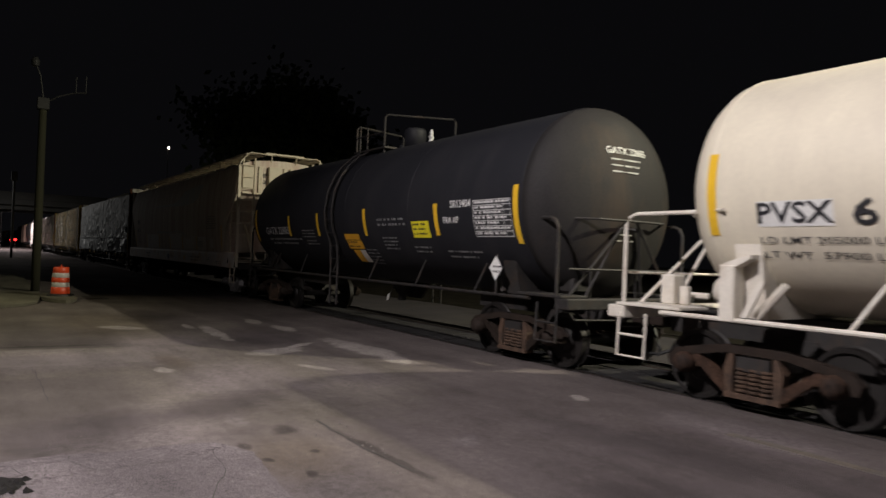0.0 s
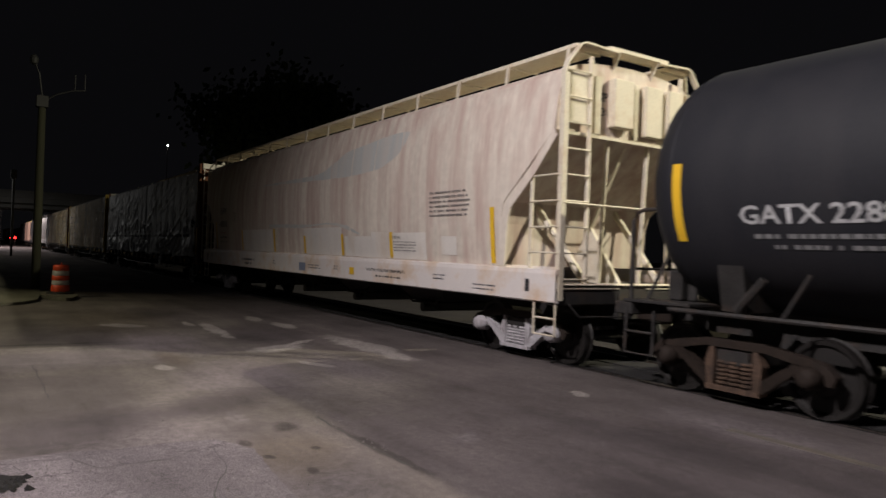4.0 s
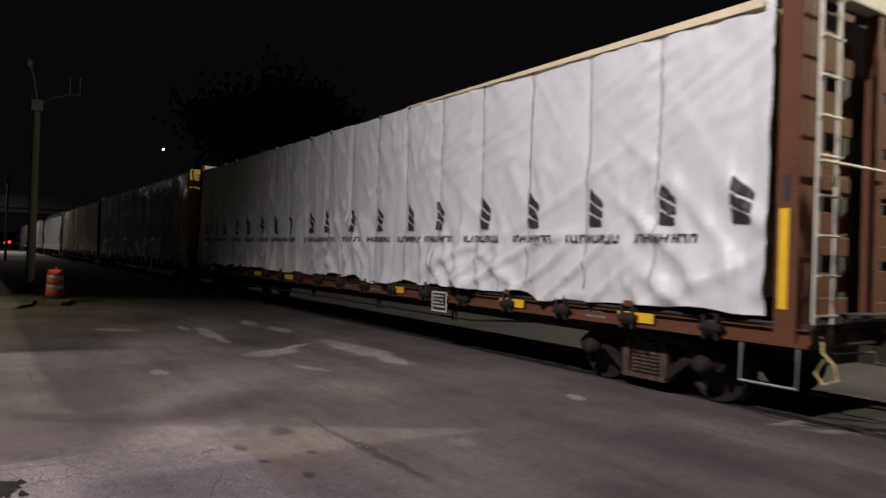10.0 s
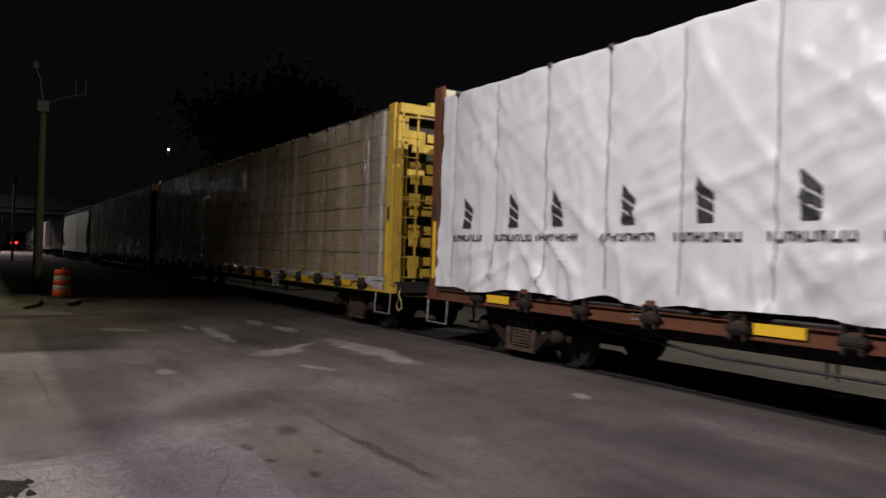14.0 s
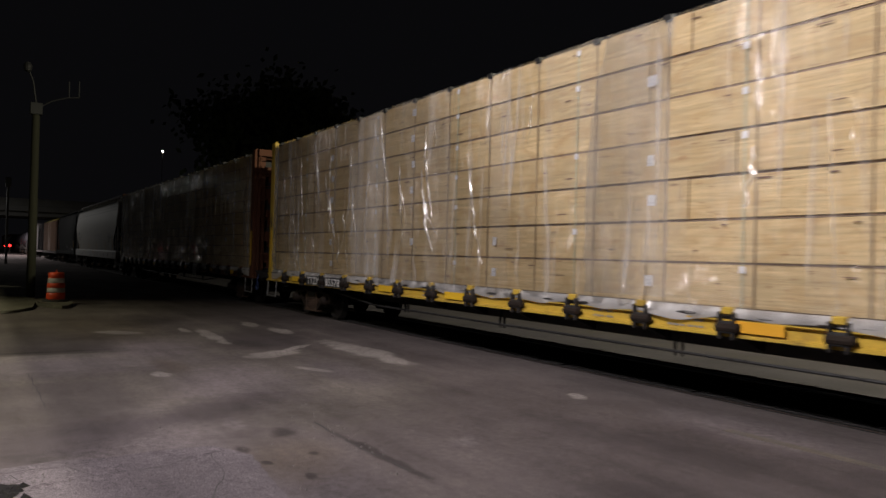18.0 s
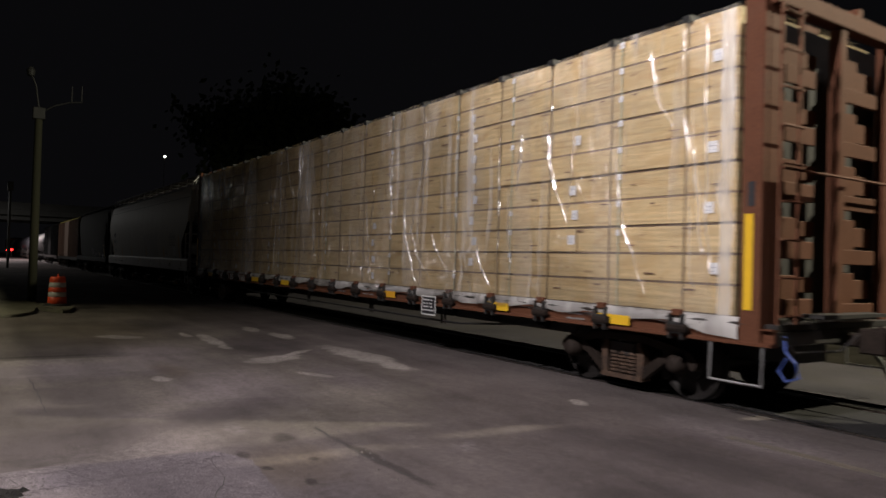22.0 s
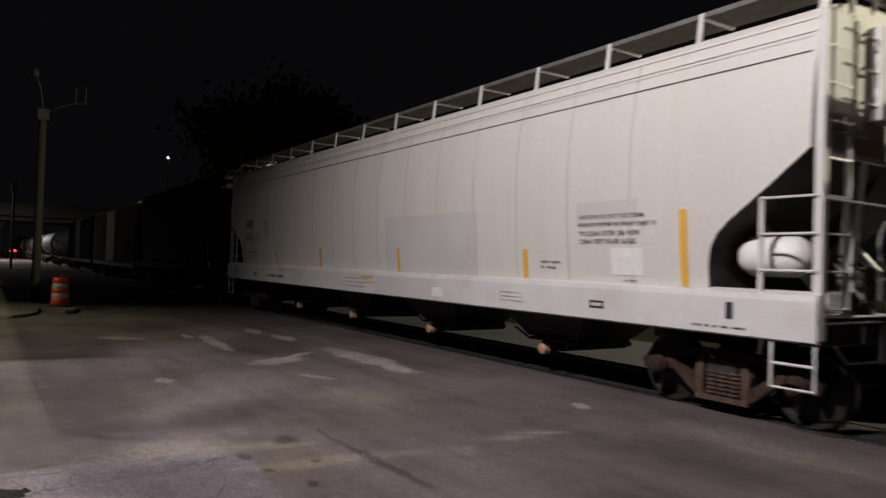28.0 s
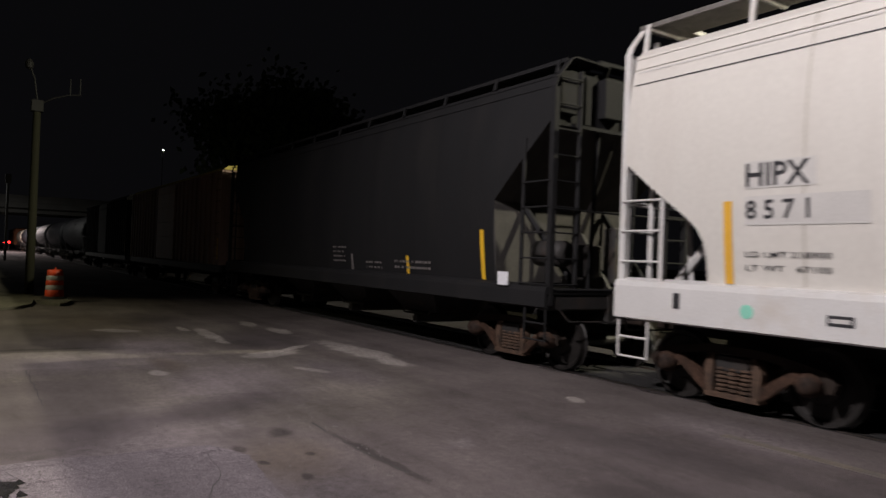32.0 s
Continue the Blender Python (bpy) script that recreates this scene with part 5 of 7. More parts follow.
def hopper_width(z, wide, mid, eave):
    if z < mid:
        return wide - 0.11 * ((mid - z) / 1.55) ** 2
    return wide - 0.17 * ((z - mid) / (eave - mid)) ** 2


def hopper(name, label, u, half, cut, eave, top, wide, paint, sill, iron, truck_at, truck_mat, bays, walk_high, ribs=0, wheel_cap=None, web=None, caps=True, grating=None):
    """cut: the end's outline (x, lowest z) from the hopper's foot out to the end sheet."""
    car = new_car(name, label, "hopper car", u, half)
    mid = 2.9
    walk_z = walk_high - 0.06
    low = cut[0][1]
    xs = [(-x, z) for x, z in reversed(cut)]
    n = 26
    xs += [(-cut[0][0] + 2 * cut[0][0] * i / n, low) for i in range(1, n)]
    xs += list(cut)
    bm = bmesh.new()
    rings = []
    for x, zl in xs:
        pts = []
        for i in range(9):
            z = zl + (eave - zl) * i / 8
            pts.append((-hopper_width(z, wide, mid, eave), z))
        w = hopper_width(eave, wide, mid, eave)
        for k in (0.93, 0.8, 0.55, 0.3, 0):
            pts.append((-w * k, eave + (top - eave) * math.sqrt(1 - k * k) * 0.98))
        pts += [(-y, z) for y, z in reversed(pts[:-1])]
        rings.append([bm.verts.new((x, y, z)) for y, z in pts])
    m = len(rings[0])
    for a, b in zip(rings, rings[1:]):
        for i in range(m):
            bm.faces.new((a[i], a[(i + 1) % m], b[(i + 1) % m], b[i]))
    bm.faces.new(rings[0])
    bm.faces.new(rings[-1][::-1])
    bmesh.ops.recalc_face_normals(bm, faces=bm.faces[:])
    for e in bm.edges:
        e.smooth = len(e.link_faces) < 2 or e.calc_face_angle() < 0.5
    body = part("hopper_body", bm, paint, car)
    body.data.materials.append(SHADE_PAINT)
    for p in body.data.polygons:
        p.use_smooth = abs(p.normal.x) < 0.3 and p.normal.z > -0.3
        # slope sheets get painted shade, dark as under the overhang
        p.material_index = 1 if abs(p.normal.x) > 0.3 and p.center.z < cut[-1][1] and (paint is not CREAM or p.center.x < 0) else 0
    side = lambda z: hopper_width(z, wide, mid, eave)
    xe = cut[-1][0]
    if ribs:
        for i in range(ribs):
            x = -cut[0][0] + 0.1 + (2 * cut[0][0] - 0.2) * i / (ribs - 1)
            for s in (-1, 1):
                bm = boxes((x - 0.05, x + 0.05, -0.04, 0.0, low, eave - 0.05))
                for v in bm.verts:
                    v.co.y = s * (side(v.co.z) + 0.012 - v.co.y) if v.co.y < -0.01 else s * (side(v.co.z) - 0.02)
                part("side_rib", bm, paint, body)
    else:
        for i in range(1, 15):
            x = -cut[0][0] + 2 * cut[0][0] * i / 15
            part("seam_weld", on_side(plates((x - 0.016, x + 0.016, low + 0.02, eave - 0.02), cut=0.2), side, 0.004), SEAM if paint is HOP_WHITE else paint, body)
    # roof edge strips
    for z in (eave - 0.02, eave - 0.16) if paint is not CREAM else ():
        part("roof_strip", on_side(boxes((-xe, xe, -0.012, 0.01, z - 0.012, z + 0.012)), side, 0.0), paint, body)
    # sills
    for s in (-1, 1):
        out = [(s * 1.40, low + 0.02), (s * 1.56, low - 0.02), (s * 1.575, low - 0.08), (s * 1.575, 0.98), (s * 1.50, 0.955), (s * 1.50, 0.99), (s * 1.55, 1.0), (s * 1.55, low - 0.10)]
        part("side_sill", prism_x(out, -half, half), sill, car)
    for s in (-1, 1):
        part("end_sill", soft(boxes((min(s * (half - 0.02), s * (half - 0.2)), max(s * (half - 0.02), s * (half - 0.2)), -1.54, 1.54, 0.93, 1.15)), 0.02), STEEL_DARK, car)
        part("end_sill_cap", soft(boxes((min(s * half, s * (half - 0.2)), max(s * half, s * (half - 0.2)), -1.54, 1.54, 1.152, 1.24)), 0.015), iron, car)
        part("end_deck", boxes((min(s * half, s * cut[0][0]), max(s * half, s * cut[0][0]), -1.5, 1.5, 1.18, 1.22)), STEEL_DARK, car)
        part("draft_sill", boxes((min(s * half, s * (half - 3)), max(s * half, s * (half - 3)), -0.3, 0.3, 0.72, 1.18)), STEEL_DARK, car)
        # the web is painted as shaded, save where a front web is given
        part("centre_web", prism([(s * (half - 0.25), 1.22), (s * (half - 1.15), 1.22), (s * cut[0][0], low), (s * (xe - 0.1), cut[-1][1] - 0.1), (s * (half - 0.9), 2.1)], -0.03, 0.03), web if web and s > 0 else SHADE_PAINT, car)
        # end braces, posts and corner ladders
        # stiffened end sheet: flat-faced pressed panels with dark channels between them
        zb = cut[-1][1]
        for y0, y1, out, drop in ((-1.36, -1.02, 0.10, 0.12), (-0.84, -0.70, 0.06, 0.0), (-0.52, -0.10, 0.15, 0.14), (0.0, 0.10, 0.06, 0.0), (0.20, 0.58, 0.12, 0.08), (0.68, 1.02, 0.15, 0.12), (1.16, 1.34, 0.10, 0.1)):
            part("end_panel", soft(boxes((min(s * (xe + 0.004), s * (xe + out)), max(s * (xe + 0.004), s * (xe + out)), y0, y1, zb + drop + (0.24 if half > 9.4 and y1 < 0 else 0), eave + 0.04)), 0.012), iron, car)
        part("end_channel", boxes((min(s * (xe + 0.002), s * (xe + 0.05)), max(s * (xe + 0.002), s * (xe + 0.05)), -1.34, 1.34, zb - 0.05, zb)), iron, car)
        for y in (-0.8, 0.8):
            part("end_brace", rod([(s * (half - 0.2), y, 1.25), (s * (half - 1.3), y * 1.1, 2.45)], 0.055), iron, car)
            part("end_post", rod([(s * (half - 0.3), y * 0.55, 1.22), (s * (xe - 0.05), y * 0.55, cut[-1][1])], 0.035), iron, car)
        for y in (-1, 1):
            xo, xi = s * (half - 0.04), s * (half - 0.64)
            yo = y * 1.50
            post = [(yo, 1.0), (yo, walk_z - 0.42), (y * 1.45, walk_z - 0.30), (y * 1.20, walk_z + 0.0), (y * 1.12, walk_z + 0.03), (y * 0.45, walk_z + 0.0)]
            strap = part("corner_post", strap_bm(post, xo - 0.045, xo + 0.045, 0.022), iron, car, "flat bent corner strap")
            part("post_flange", boxes((xo - 0.045, xo + 0.045, min(yo - y * 0.014, yo - y * 0.075), max(yo - y * 0.014, yo - y * 0.075), 1.0, walk_z - 0.45)), iron, strap)
            part("ladder_stile", rod([(xi, yo, 1.22), (xi, yo, cut[-1][1] - 0.2 - 0.25 * (half > 9.4))], 0.03), iron, car)
            part("ladder_stile", rod([(xo, y * 0.98, 1.2), (xo, y * 0.98, walk_z - 0.15)], 0.035, 8), iron, car)
            for i in range(5):
                z = 1.3 + 0.37 * i
                if z < cut[-1][1] - 0.3:
                    part("rung", rod([(xo, yo + y * 0.03, z), (xi, yo + y * 0.03, z)], 0.014), iron, car)
            for i in range(9):
                z = 1.3 + 0.37 * i
                part("rung", rod([(xo + s * 0.03, yo, z), (xo + s * 0.03, y * 0.98, z)], 0.014), iron, car)
            part("sill_step", rod([(xo, y * 1.52, 0.98), (xo, y * 1.52, 0.50), (xi + s * 0.15, y * 1.52, 0.50), (xi + s * 0.15, y * 1.52, 0.98)], 0.02), iron, car)
            part("sill_step", rod([(xo, y * 1.52, 0.74), (xi + s * 0.15, y * 1.52, 0.74)], 0.016), iron, car)
        part("end_rail", rod([(s * half, -1.48, 2.38), (s * half, 1.48, 2.38)], 0.016), iron, car)
        # grated crossover platform on triangular brackets
        gx0, gx1 = min(s * (xe - 0.15), s * (half - 0.02)), max(s * (xe - 0.15), s * (half - 0.02))
        plat = part("crossover_platform", boxes(*[(gx0, gx1, -0.62 + 0.048 * i - 0.004, -0.62 + 0.048 * i + 0.004, walk_z + 0.03, walk_z + 0.065) for i in range(27)]), grating or iron, car, "open steel grating platform")
        part("platform_edge", boxes((gx0 - 0.012, gx0, -0.63, 0.64, walk_z + 0.02, walk_z + 0.07), (gx1, gx1 + 0.012, -0.63, 0.64, walk_z + 0.02, walk_z + 0.07), (gx0, gx1, -0.645, -0.63, walk_z + 0.02, walk_z + 0.07), (gx0, gx1, 0.64, 0.655, walk_z + 0.02, walk_z + 0.07)), iron, plat)
        for y in (-0.42, 0.42):
            part("platform_bracket", prism([(s * (xe + 0.0), walk_z + 0.02), (s * (half - 0.03), walk_z + 0.02), (s * (half - 0.03), walk_z - 0.03), (s * (xe + 0.0), walk_z - 0.26)], y - 0.012, y + 0.012), iron, plat)
        coupler(car, s * half, s)
        truck(car, s * truck_at, truck_mat, wheel_cap)
    # roof walkways on brackets
    for s in (-1, 1):
        grate = part("roof_walkway", boxes(*[(-xe - 0.1, xe + 0.1, s * (0.68 + 0.043 * i) - 0.004, s * (0.68 + 0.043 * i) + 0.004, walk_z - 0.035, walk_z) for i in range(14)]), grating or iron, car, "open steel grating running board")
        part("walkway_edge", boxes((-xe - 0.1, xe + 0.1, min(s * 1.25, s * 1.265), max(s * 1.25, s * 1.265), walk_z - 0.045, walk_z + 0.012)), grating or iron, grate)
        part("walkway_slat", boxes(*[(x - 0.005, x + 0.005, min(s * 0.67, s * 1.25), max(s * 0.67, s * 1.25), walk_z - 0.012, walk_z - 0.004) for x in np.arange(-xe, xe, 0.15)]), grating or iron, grate)
        k = int(2 * xe / 1.36)
        for i in range(k + 1):
            x = -xe + 0.05 + (2 * xe - 0.1) * i / k
            part("walkway_bracket", prism_x([(s * 1.265, walk_z), (s * 1.285, walk_z), (s * 1.335, eave + 0.02), (s * 1.305, eave + 0.02)], x - 0.032, x + 0.032), iron, car)
            part("walkway_arm", rod([(x, s * 0.67, walk_z - 0.05), (x, s * 1.26, walk_z - 0.05)], 0.018), iron, car)
    for i in range(8):
        x = -xe + 1.2 + (2 * xe - 2.4) * i / 7
        part("roof_hatch", lathe([(top - 0.02, 0.32), (top + 0.06, 0.32), (top + 0.1, 0.28), (top + 0.12, 0.05)], "z", 18, (x, 0, 0)), iron, car)
    # discharge bays
    for x in bays:
        bm = bmesh.new()
        a = [bm.verts.new(p) for p in ((x - 1.15, -1.2, 1.2), (x + 1.15, -1.2, 1.2), (x + 1.15, 1.2, 1.2), (x - 1.15, 1.2, 1.2))]
        lo = 0.62 if paint is CREAM else 0.5
        b = [bm.verts.new(p) for p in ((x - 0.75, -0.6, lo), (x + 0.4, -0.6, lo + 0.02), (x + 0.4, 0.6, lo + 0.02), (x - 0.75, 0.6, lo))]
        bm.faces.new(a)
        bm.faces.new(b[::-1])
        for i in range(4):
            bm.faces.new((a[i], b[i], b[(i + 1) % 4], a[(i + 1) % 4]))
        bmesh.ops.recalc_face_normals(bm, faces=bm.faces[:])
        bay = part("discharge_bay", bm, STEEL_DARK, car)
        part("outlet", lathe([(-0.85, 0.09), (0.85, 0.09)], "y", 14, (x, 0, lo - 0.1)), STEEL_DARK, bay)
        if caps:
            part("outlet_cap", lathe([(-0.99, 0.05), (-0.97, 0.085), (-0.86, 0.09)], "y", 14, (x, 0, 0.37)), OCHRE, bay, "ochre outlet cap")
        part("gate_frame", boxes((x - 0.62, x + 0.3, -0.66, 0.66, lo - 0.05, lo), (x - 0.3, x - 0.22, -0.7, 0.7, lo - 0.12, lo - 0.05), (x + 0.22, x + 0.3, -0.7, 0.7, lo - 0.12, lo - 0.05)), STEEL_DARK, bay)
        part("gate_bar", rod([(x - 0.95, -0.72, lo + 0.12), (x - 0.5, -0.78, lo - 0.02), (x + 0.35, -0.78, lo + 0.0), (x + 0.5, -0.70, lo + 0.18)], 0.02), STEEL_DARK, bay)
    return car, side


def cream_hopper():
    cut = [(7.91, 1.45), (7.95, 2.1), (8.03, 2.44), (8.6, 2.93), (9.1, 3.42)]
    car, side = hopper("covered_hopper", "faded cream covered hopper with pink-brown stains and ghost lettering", -31.55, 9.25, cut, 4.24, 4.52, 1.58, CREAM, CREAM_SILL, CREAM_END, 7.83, TRUCK_PALE, (-4.6, -1.55, 1.55, 4.6), 4.72, web=CREAM_END, caps=False)
    for s in (-1, 1):
        for y in (-1, 1):
            rim = [(s * (x + d), z - e) for x, z, d, e in ((7.90, 1.45, 0.0, 0), (7.94, 2.1, 0.0, 0), (8.02, 2.43, 0.0, 0), (8.6, 2.92, 0.0, 0), (9.1, 3.42, 0.0, 0), (9.1, 3.42, 0.06, 0.10), (8.6, 2.92, 0.10, 0.12), (8.02, 2.43, 0.15, 0.10), (7.94, 2.1, 0.16, 0.0), (7.90, 1.45, 0.16, 0))]
            part("side_lip", prism(rim, min(y * 1.53, y * 1.555), max(y * 1.53, y * 1.555)), CREAM, car)
    for x, z0, z1 in ((7.74, 1.48, 2.36), (4.45, 1.48, 1.98), (2.22, 1.48, 1.95), (0.04, 1.48, 1.9), (-2.12, 1.48, 2.1), (-4.94, 1.48, 2.1), (-7.72, 1.5, 2.36)):
        part("tape_stripe", on_side(plates((x - 0.055, x + 0.055, z0, z1), cut=0.15), side, 0.012), YELLOW, car, "yellow reflective tape")
    part("lettering", on_side(words("SHPX", -6.9, 2.72, 0.22, 0.72), side, 0.012), NAVY, car, "dark stencilled reporting mark")
    part("lettering", on_side(words("43315", -6.9, 2.3, 0.2, 0.78), side, 0.012), NAVY, car)
    part("small_stencil", on_side(bars(-7.2, -6.65, 2.03, 1, 0.06, 0.05, 3), side, 0.012), REDTXT, car)
    part("small_stencil", on_side(words("LD LMT 215000", -6.93, 1.86, 0.06, 0.72), side, 0.012), BLACK, car)
    part("small_stencil", on_side(words("LT WT   71000", -6.93, 1.72, 0.06, 0.72), side, 0.012), BLACK, car)
    part("stencil_box", on_side(bars(-5.75, -5.55, 2.62, 5, 0.03, 0.025, 4), side, 0.012), BLACK, car)
    # paint-outs low on the side, and the ghost of a long name in faded blue
    for x0, x1, z0, z1 in ((-4.9, -2.26, 1.47, 2.09), (-0.02, 2.2, 1.47, 2.10), (2.34, 3.6, 1.47, 1.90), (3.61, 4.38, 1.47, 1.985), (4.5, 5.74, 1.47, 1.97), (6.25, 6.72, 1.58, 1.9)):
        part("paint_patch", on_side(plates((x0, x1, z0, z1), cut=0.15), side, 0.007), PATCH_WHITE, car, "clean white paint patch")
    bm = bmesh.new()
    up = [(-3.1, 3.31, 3.34), (-1.8, 3.29, 3.35), (-0.3, 3.25, 3.36), (0.5, 3.24, 3.36), (1.1, 3.22, 3.41), (1.7, 3.22, 3.58), (2.25, 3.20, 3.77), (3.2, 3.22, 3.84), (4.0, 3.27, 3.91), (4.35, 3.38, 3.92), (4.62, 3.47, 3.92), (4.86, 3.68, 3.91), (4.97, 3.87, 3.89)]
    rows = []
    for x, a, b in up:
        rows.append([bm.verts.new((x, 0, a + (b - a) * i / 4)) for i in range(5)])
    for p, q in zip(rows, rows[1:]):
        for i in range(4):
            bm.faces.new((p[i], q[i], q[i + 1], p[i + 1]))
    part("ghost_swoosh", on_side(bm, side, 0.0025), BLUE_FADE, car, "faded blue swoosh of an old paint scheme")
    bm = bmesh.new()
    rows = []
    for x, a, b in ((-2.5, 2.14, 2.22), (-1.2, 2.12, 2.21), (-0.2, 2.10, 2.19), (0.6, 2.14, 2.18), (1.4, 2.18, 2.21), (2.0, 2.13, 2.19), (2.5, 2.04, 2.13), (3.07, 1.93, 1.96)):
        rows.append([bm.verts.new((x, 0, a)), bm.verts.new((x, 0, b))])
    for p, q in zip(rows, rows[1:]):
        bm.faces.new((p[0], q[0], q[1], p[1]))
    part("ghost_swoosh", on_side(bm, side, 0.0035), BLUE_FADE, car)
    part("small_stencil", on_side(bars(5.9, 7.2, 2.68, 6, 0.05, 0.03, 6), side, 0.012), FADED, car)
    part("small_stencil", on_side(words("CAUTION", 4.67, 1.88, 0.05, 0.3), side, 0.013), BLACK, car)
    part("small_stencil", on_side(bars(4.54, 5.46, 1.8, 4, 0.034, 0.02, 7), side, 0.013), FADED, car)
    flat = lambda z: 1.575
    part("small_stencil", on_side(bars(-4.8, -3.5, 1.24, 1, 0.09, 0.03, 41), flat, 0.006), NAVY, car)
    part("small_stencil", on_side(bars(-4.5, -3.8, 1.12, 1, 0.08, 0.03, 42), flat, 0.006), NAVY, car)
    part("small_stencil", on_side(words("NOTE THIS CAR HAS FOUR COMPARTMENTS", 4.31, 1.22, 0.06, 1.56), flat, 0.006), BLACK, car)
    part("small_stencil", on_side(bars(3.94, 4.94, 1.12, 1, 0.055, 0.03, 8), flat, 0.006), BLACK, car)
    part("decal", on_side(plates((-0.16, 0.25, 1.05, 1.25)), flat, 0.006), DECAL_GREY, car, "slate blue square decal")
    part("decal", on_side(plates((2.72, 2.95, 1.08, 1.23)), flat, 0.006), YELLOW, car, "yellow square decal")
    for i, (x0, x1, z) in enumerate(((-8.3, -8.0, 1.3), (-2.05, -1.85, 1.24), (0.44, 1.16, 1.22), (1.92, 2.12, 1.24), (6.1, 6.5, 1.24), (7.3, 7.9, 1.14))):
        part("small_stencil", on_side(bars(x0, x1, z, 2, 0.035, 0.03, 9 + i), flat, 0.006), NAVY, car)
    bm = bmesh.new()
    bm.faces.new([bm.verts.new((2.38 + 0.11 * a, 0, 1.16 + 0.13 * b)) for a, b in ((0, -1), (1, 0), (0, 1), (-1, 0))])
    part("decal", on_side(bm, flat, 0.006), PATCH_WHITE, car, "small diamond decal")
    for x in (8.66, -8.66):
        part("sill_hole", on_side(plates((x - 0.045, x + 0.045, 1.10, 1.28)), flat, 0.006), BLACK, car)
    # brake wheel, chain and gear at the rear end
    wheel = part("brake_wheel", rod([(-8.95, -0.95 + 0.27 * math.cos(w * math.pi / 9), 2.15 + 0.27 * math.sin(w * math.pi / 9)) for w in range(19)], 0.02), CREAM_END, car)
    for w in range(5):
        part("spoke", rod([(-8.93, -0.95, 2.15), (-8.95, -0.95 + 0.26 * math.cos(w * 1.2566), 2.15 + 0.26 * math.sin(w * 1.2566))], 0.011), CREAM_END, wheel)
    part("hub", lathe([(-9.0, 0.03), (-8.97, 0.05), (-8.7, 0.05)], "x", 10, (0, -0.95, 2.15)), CREAM_END, wheel)
    part("brake_bracket", soft(boxes((-8.72, -8.5, -1.1, -0.8, 1.9, 2.35)), 0.03), BRAKE_GREY, car)
    for i in range(9):
        part("chain_link", soft(boxes((-8.80 + 0.02 * i, -8.72 + 0.02 * i, -0.80 + 0.045 * i, -0.74 + 0.045 * i, 2.16 - 0.075 * i, 2.26 - 0.075 * i)), 0.012), CREAM_END, car)
    part("brake_cylinder", lathe([(-8.85, 0.05), (-8.8, 0.15), (-8.2, 0.15), (-8.15, 0.05)], "x", 16, (0, -0.85, 1.42)), CREAM_END, car, smooth=True)
    part("brake_valve", soft(boxes((-9.0, -8.75, -0.6, -0.25, 1.24, 1.5), (-8.95, -8.8, -0.15, 0.1, 1.24, 1.62)), 0.03), CREAM_END, car)
    part("brake_pipe", rod([(-8.9, -1.2, 1.26), (-8.9, -0.9, 1.34), (-8.7, -0.4, 1.55), (-8.4, 0.2, 1.5)], 0.025), BRAKE_GREY, car)
    # mark on the front end sheet
    for bm, z in ((words("SHPX", 0, 4.0, 0.14, 0.5), 0), (words("43315", 0, 3.78, 0.12, 0.5), 0)):
        for v in bm.verts:
            v.co = Vector((9.115, v.co.x - 0.62, v.co.z))
        part("lettering", bm, BLACK, car)
    return car


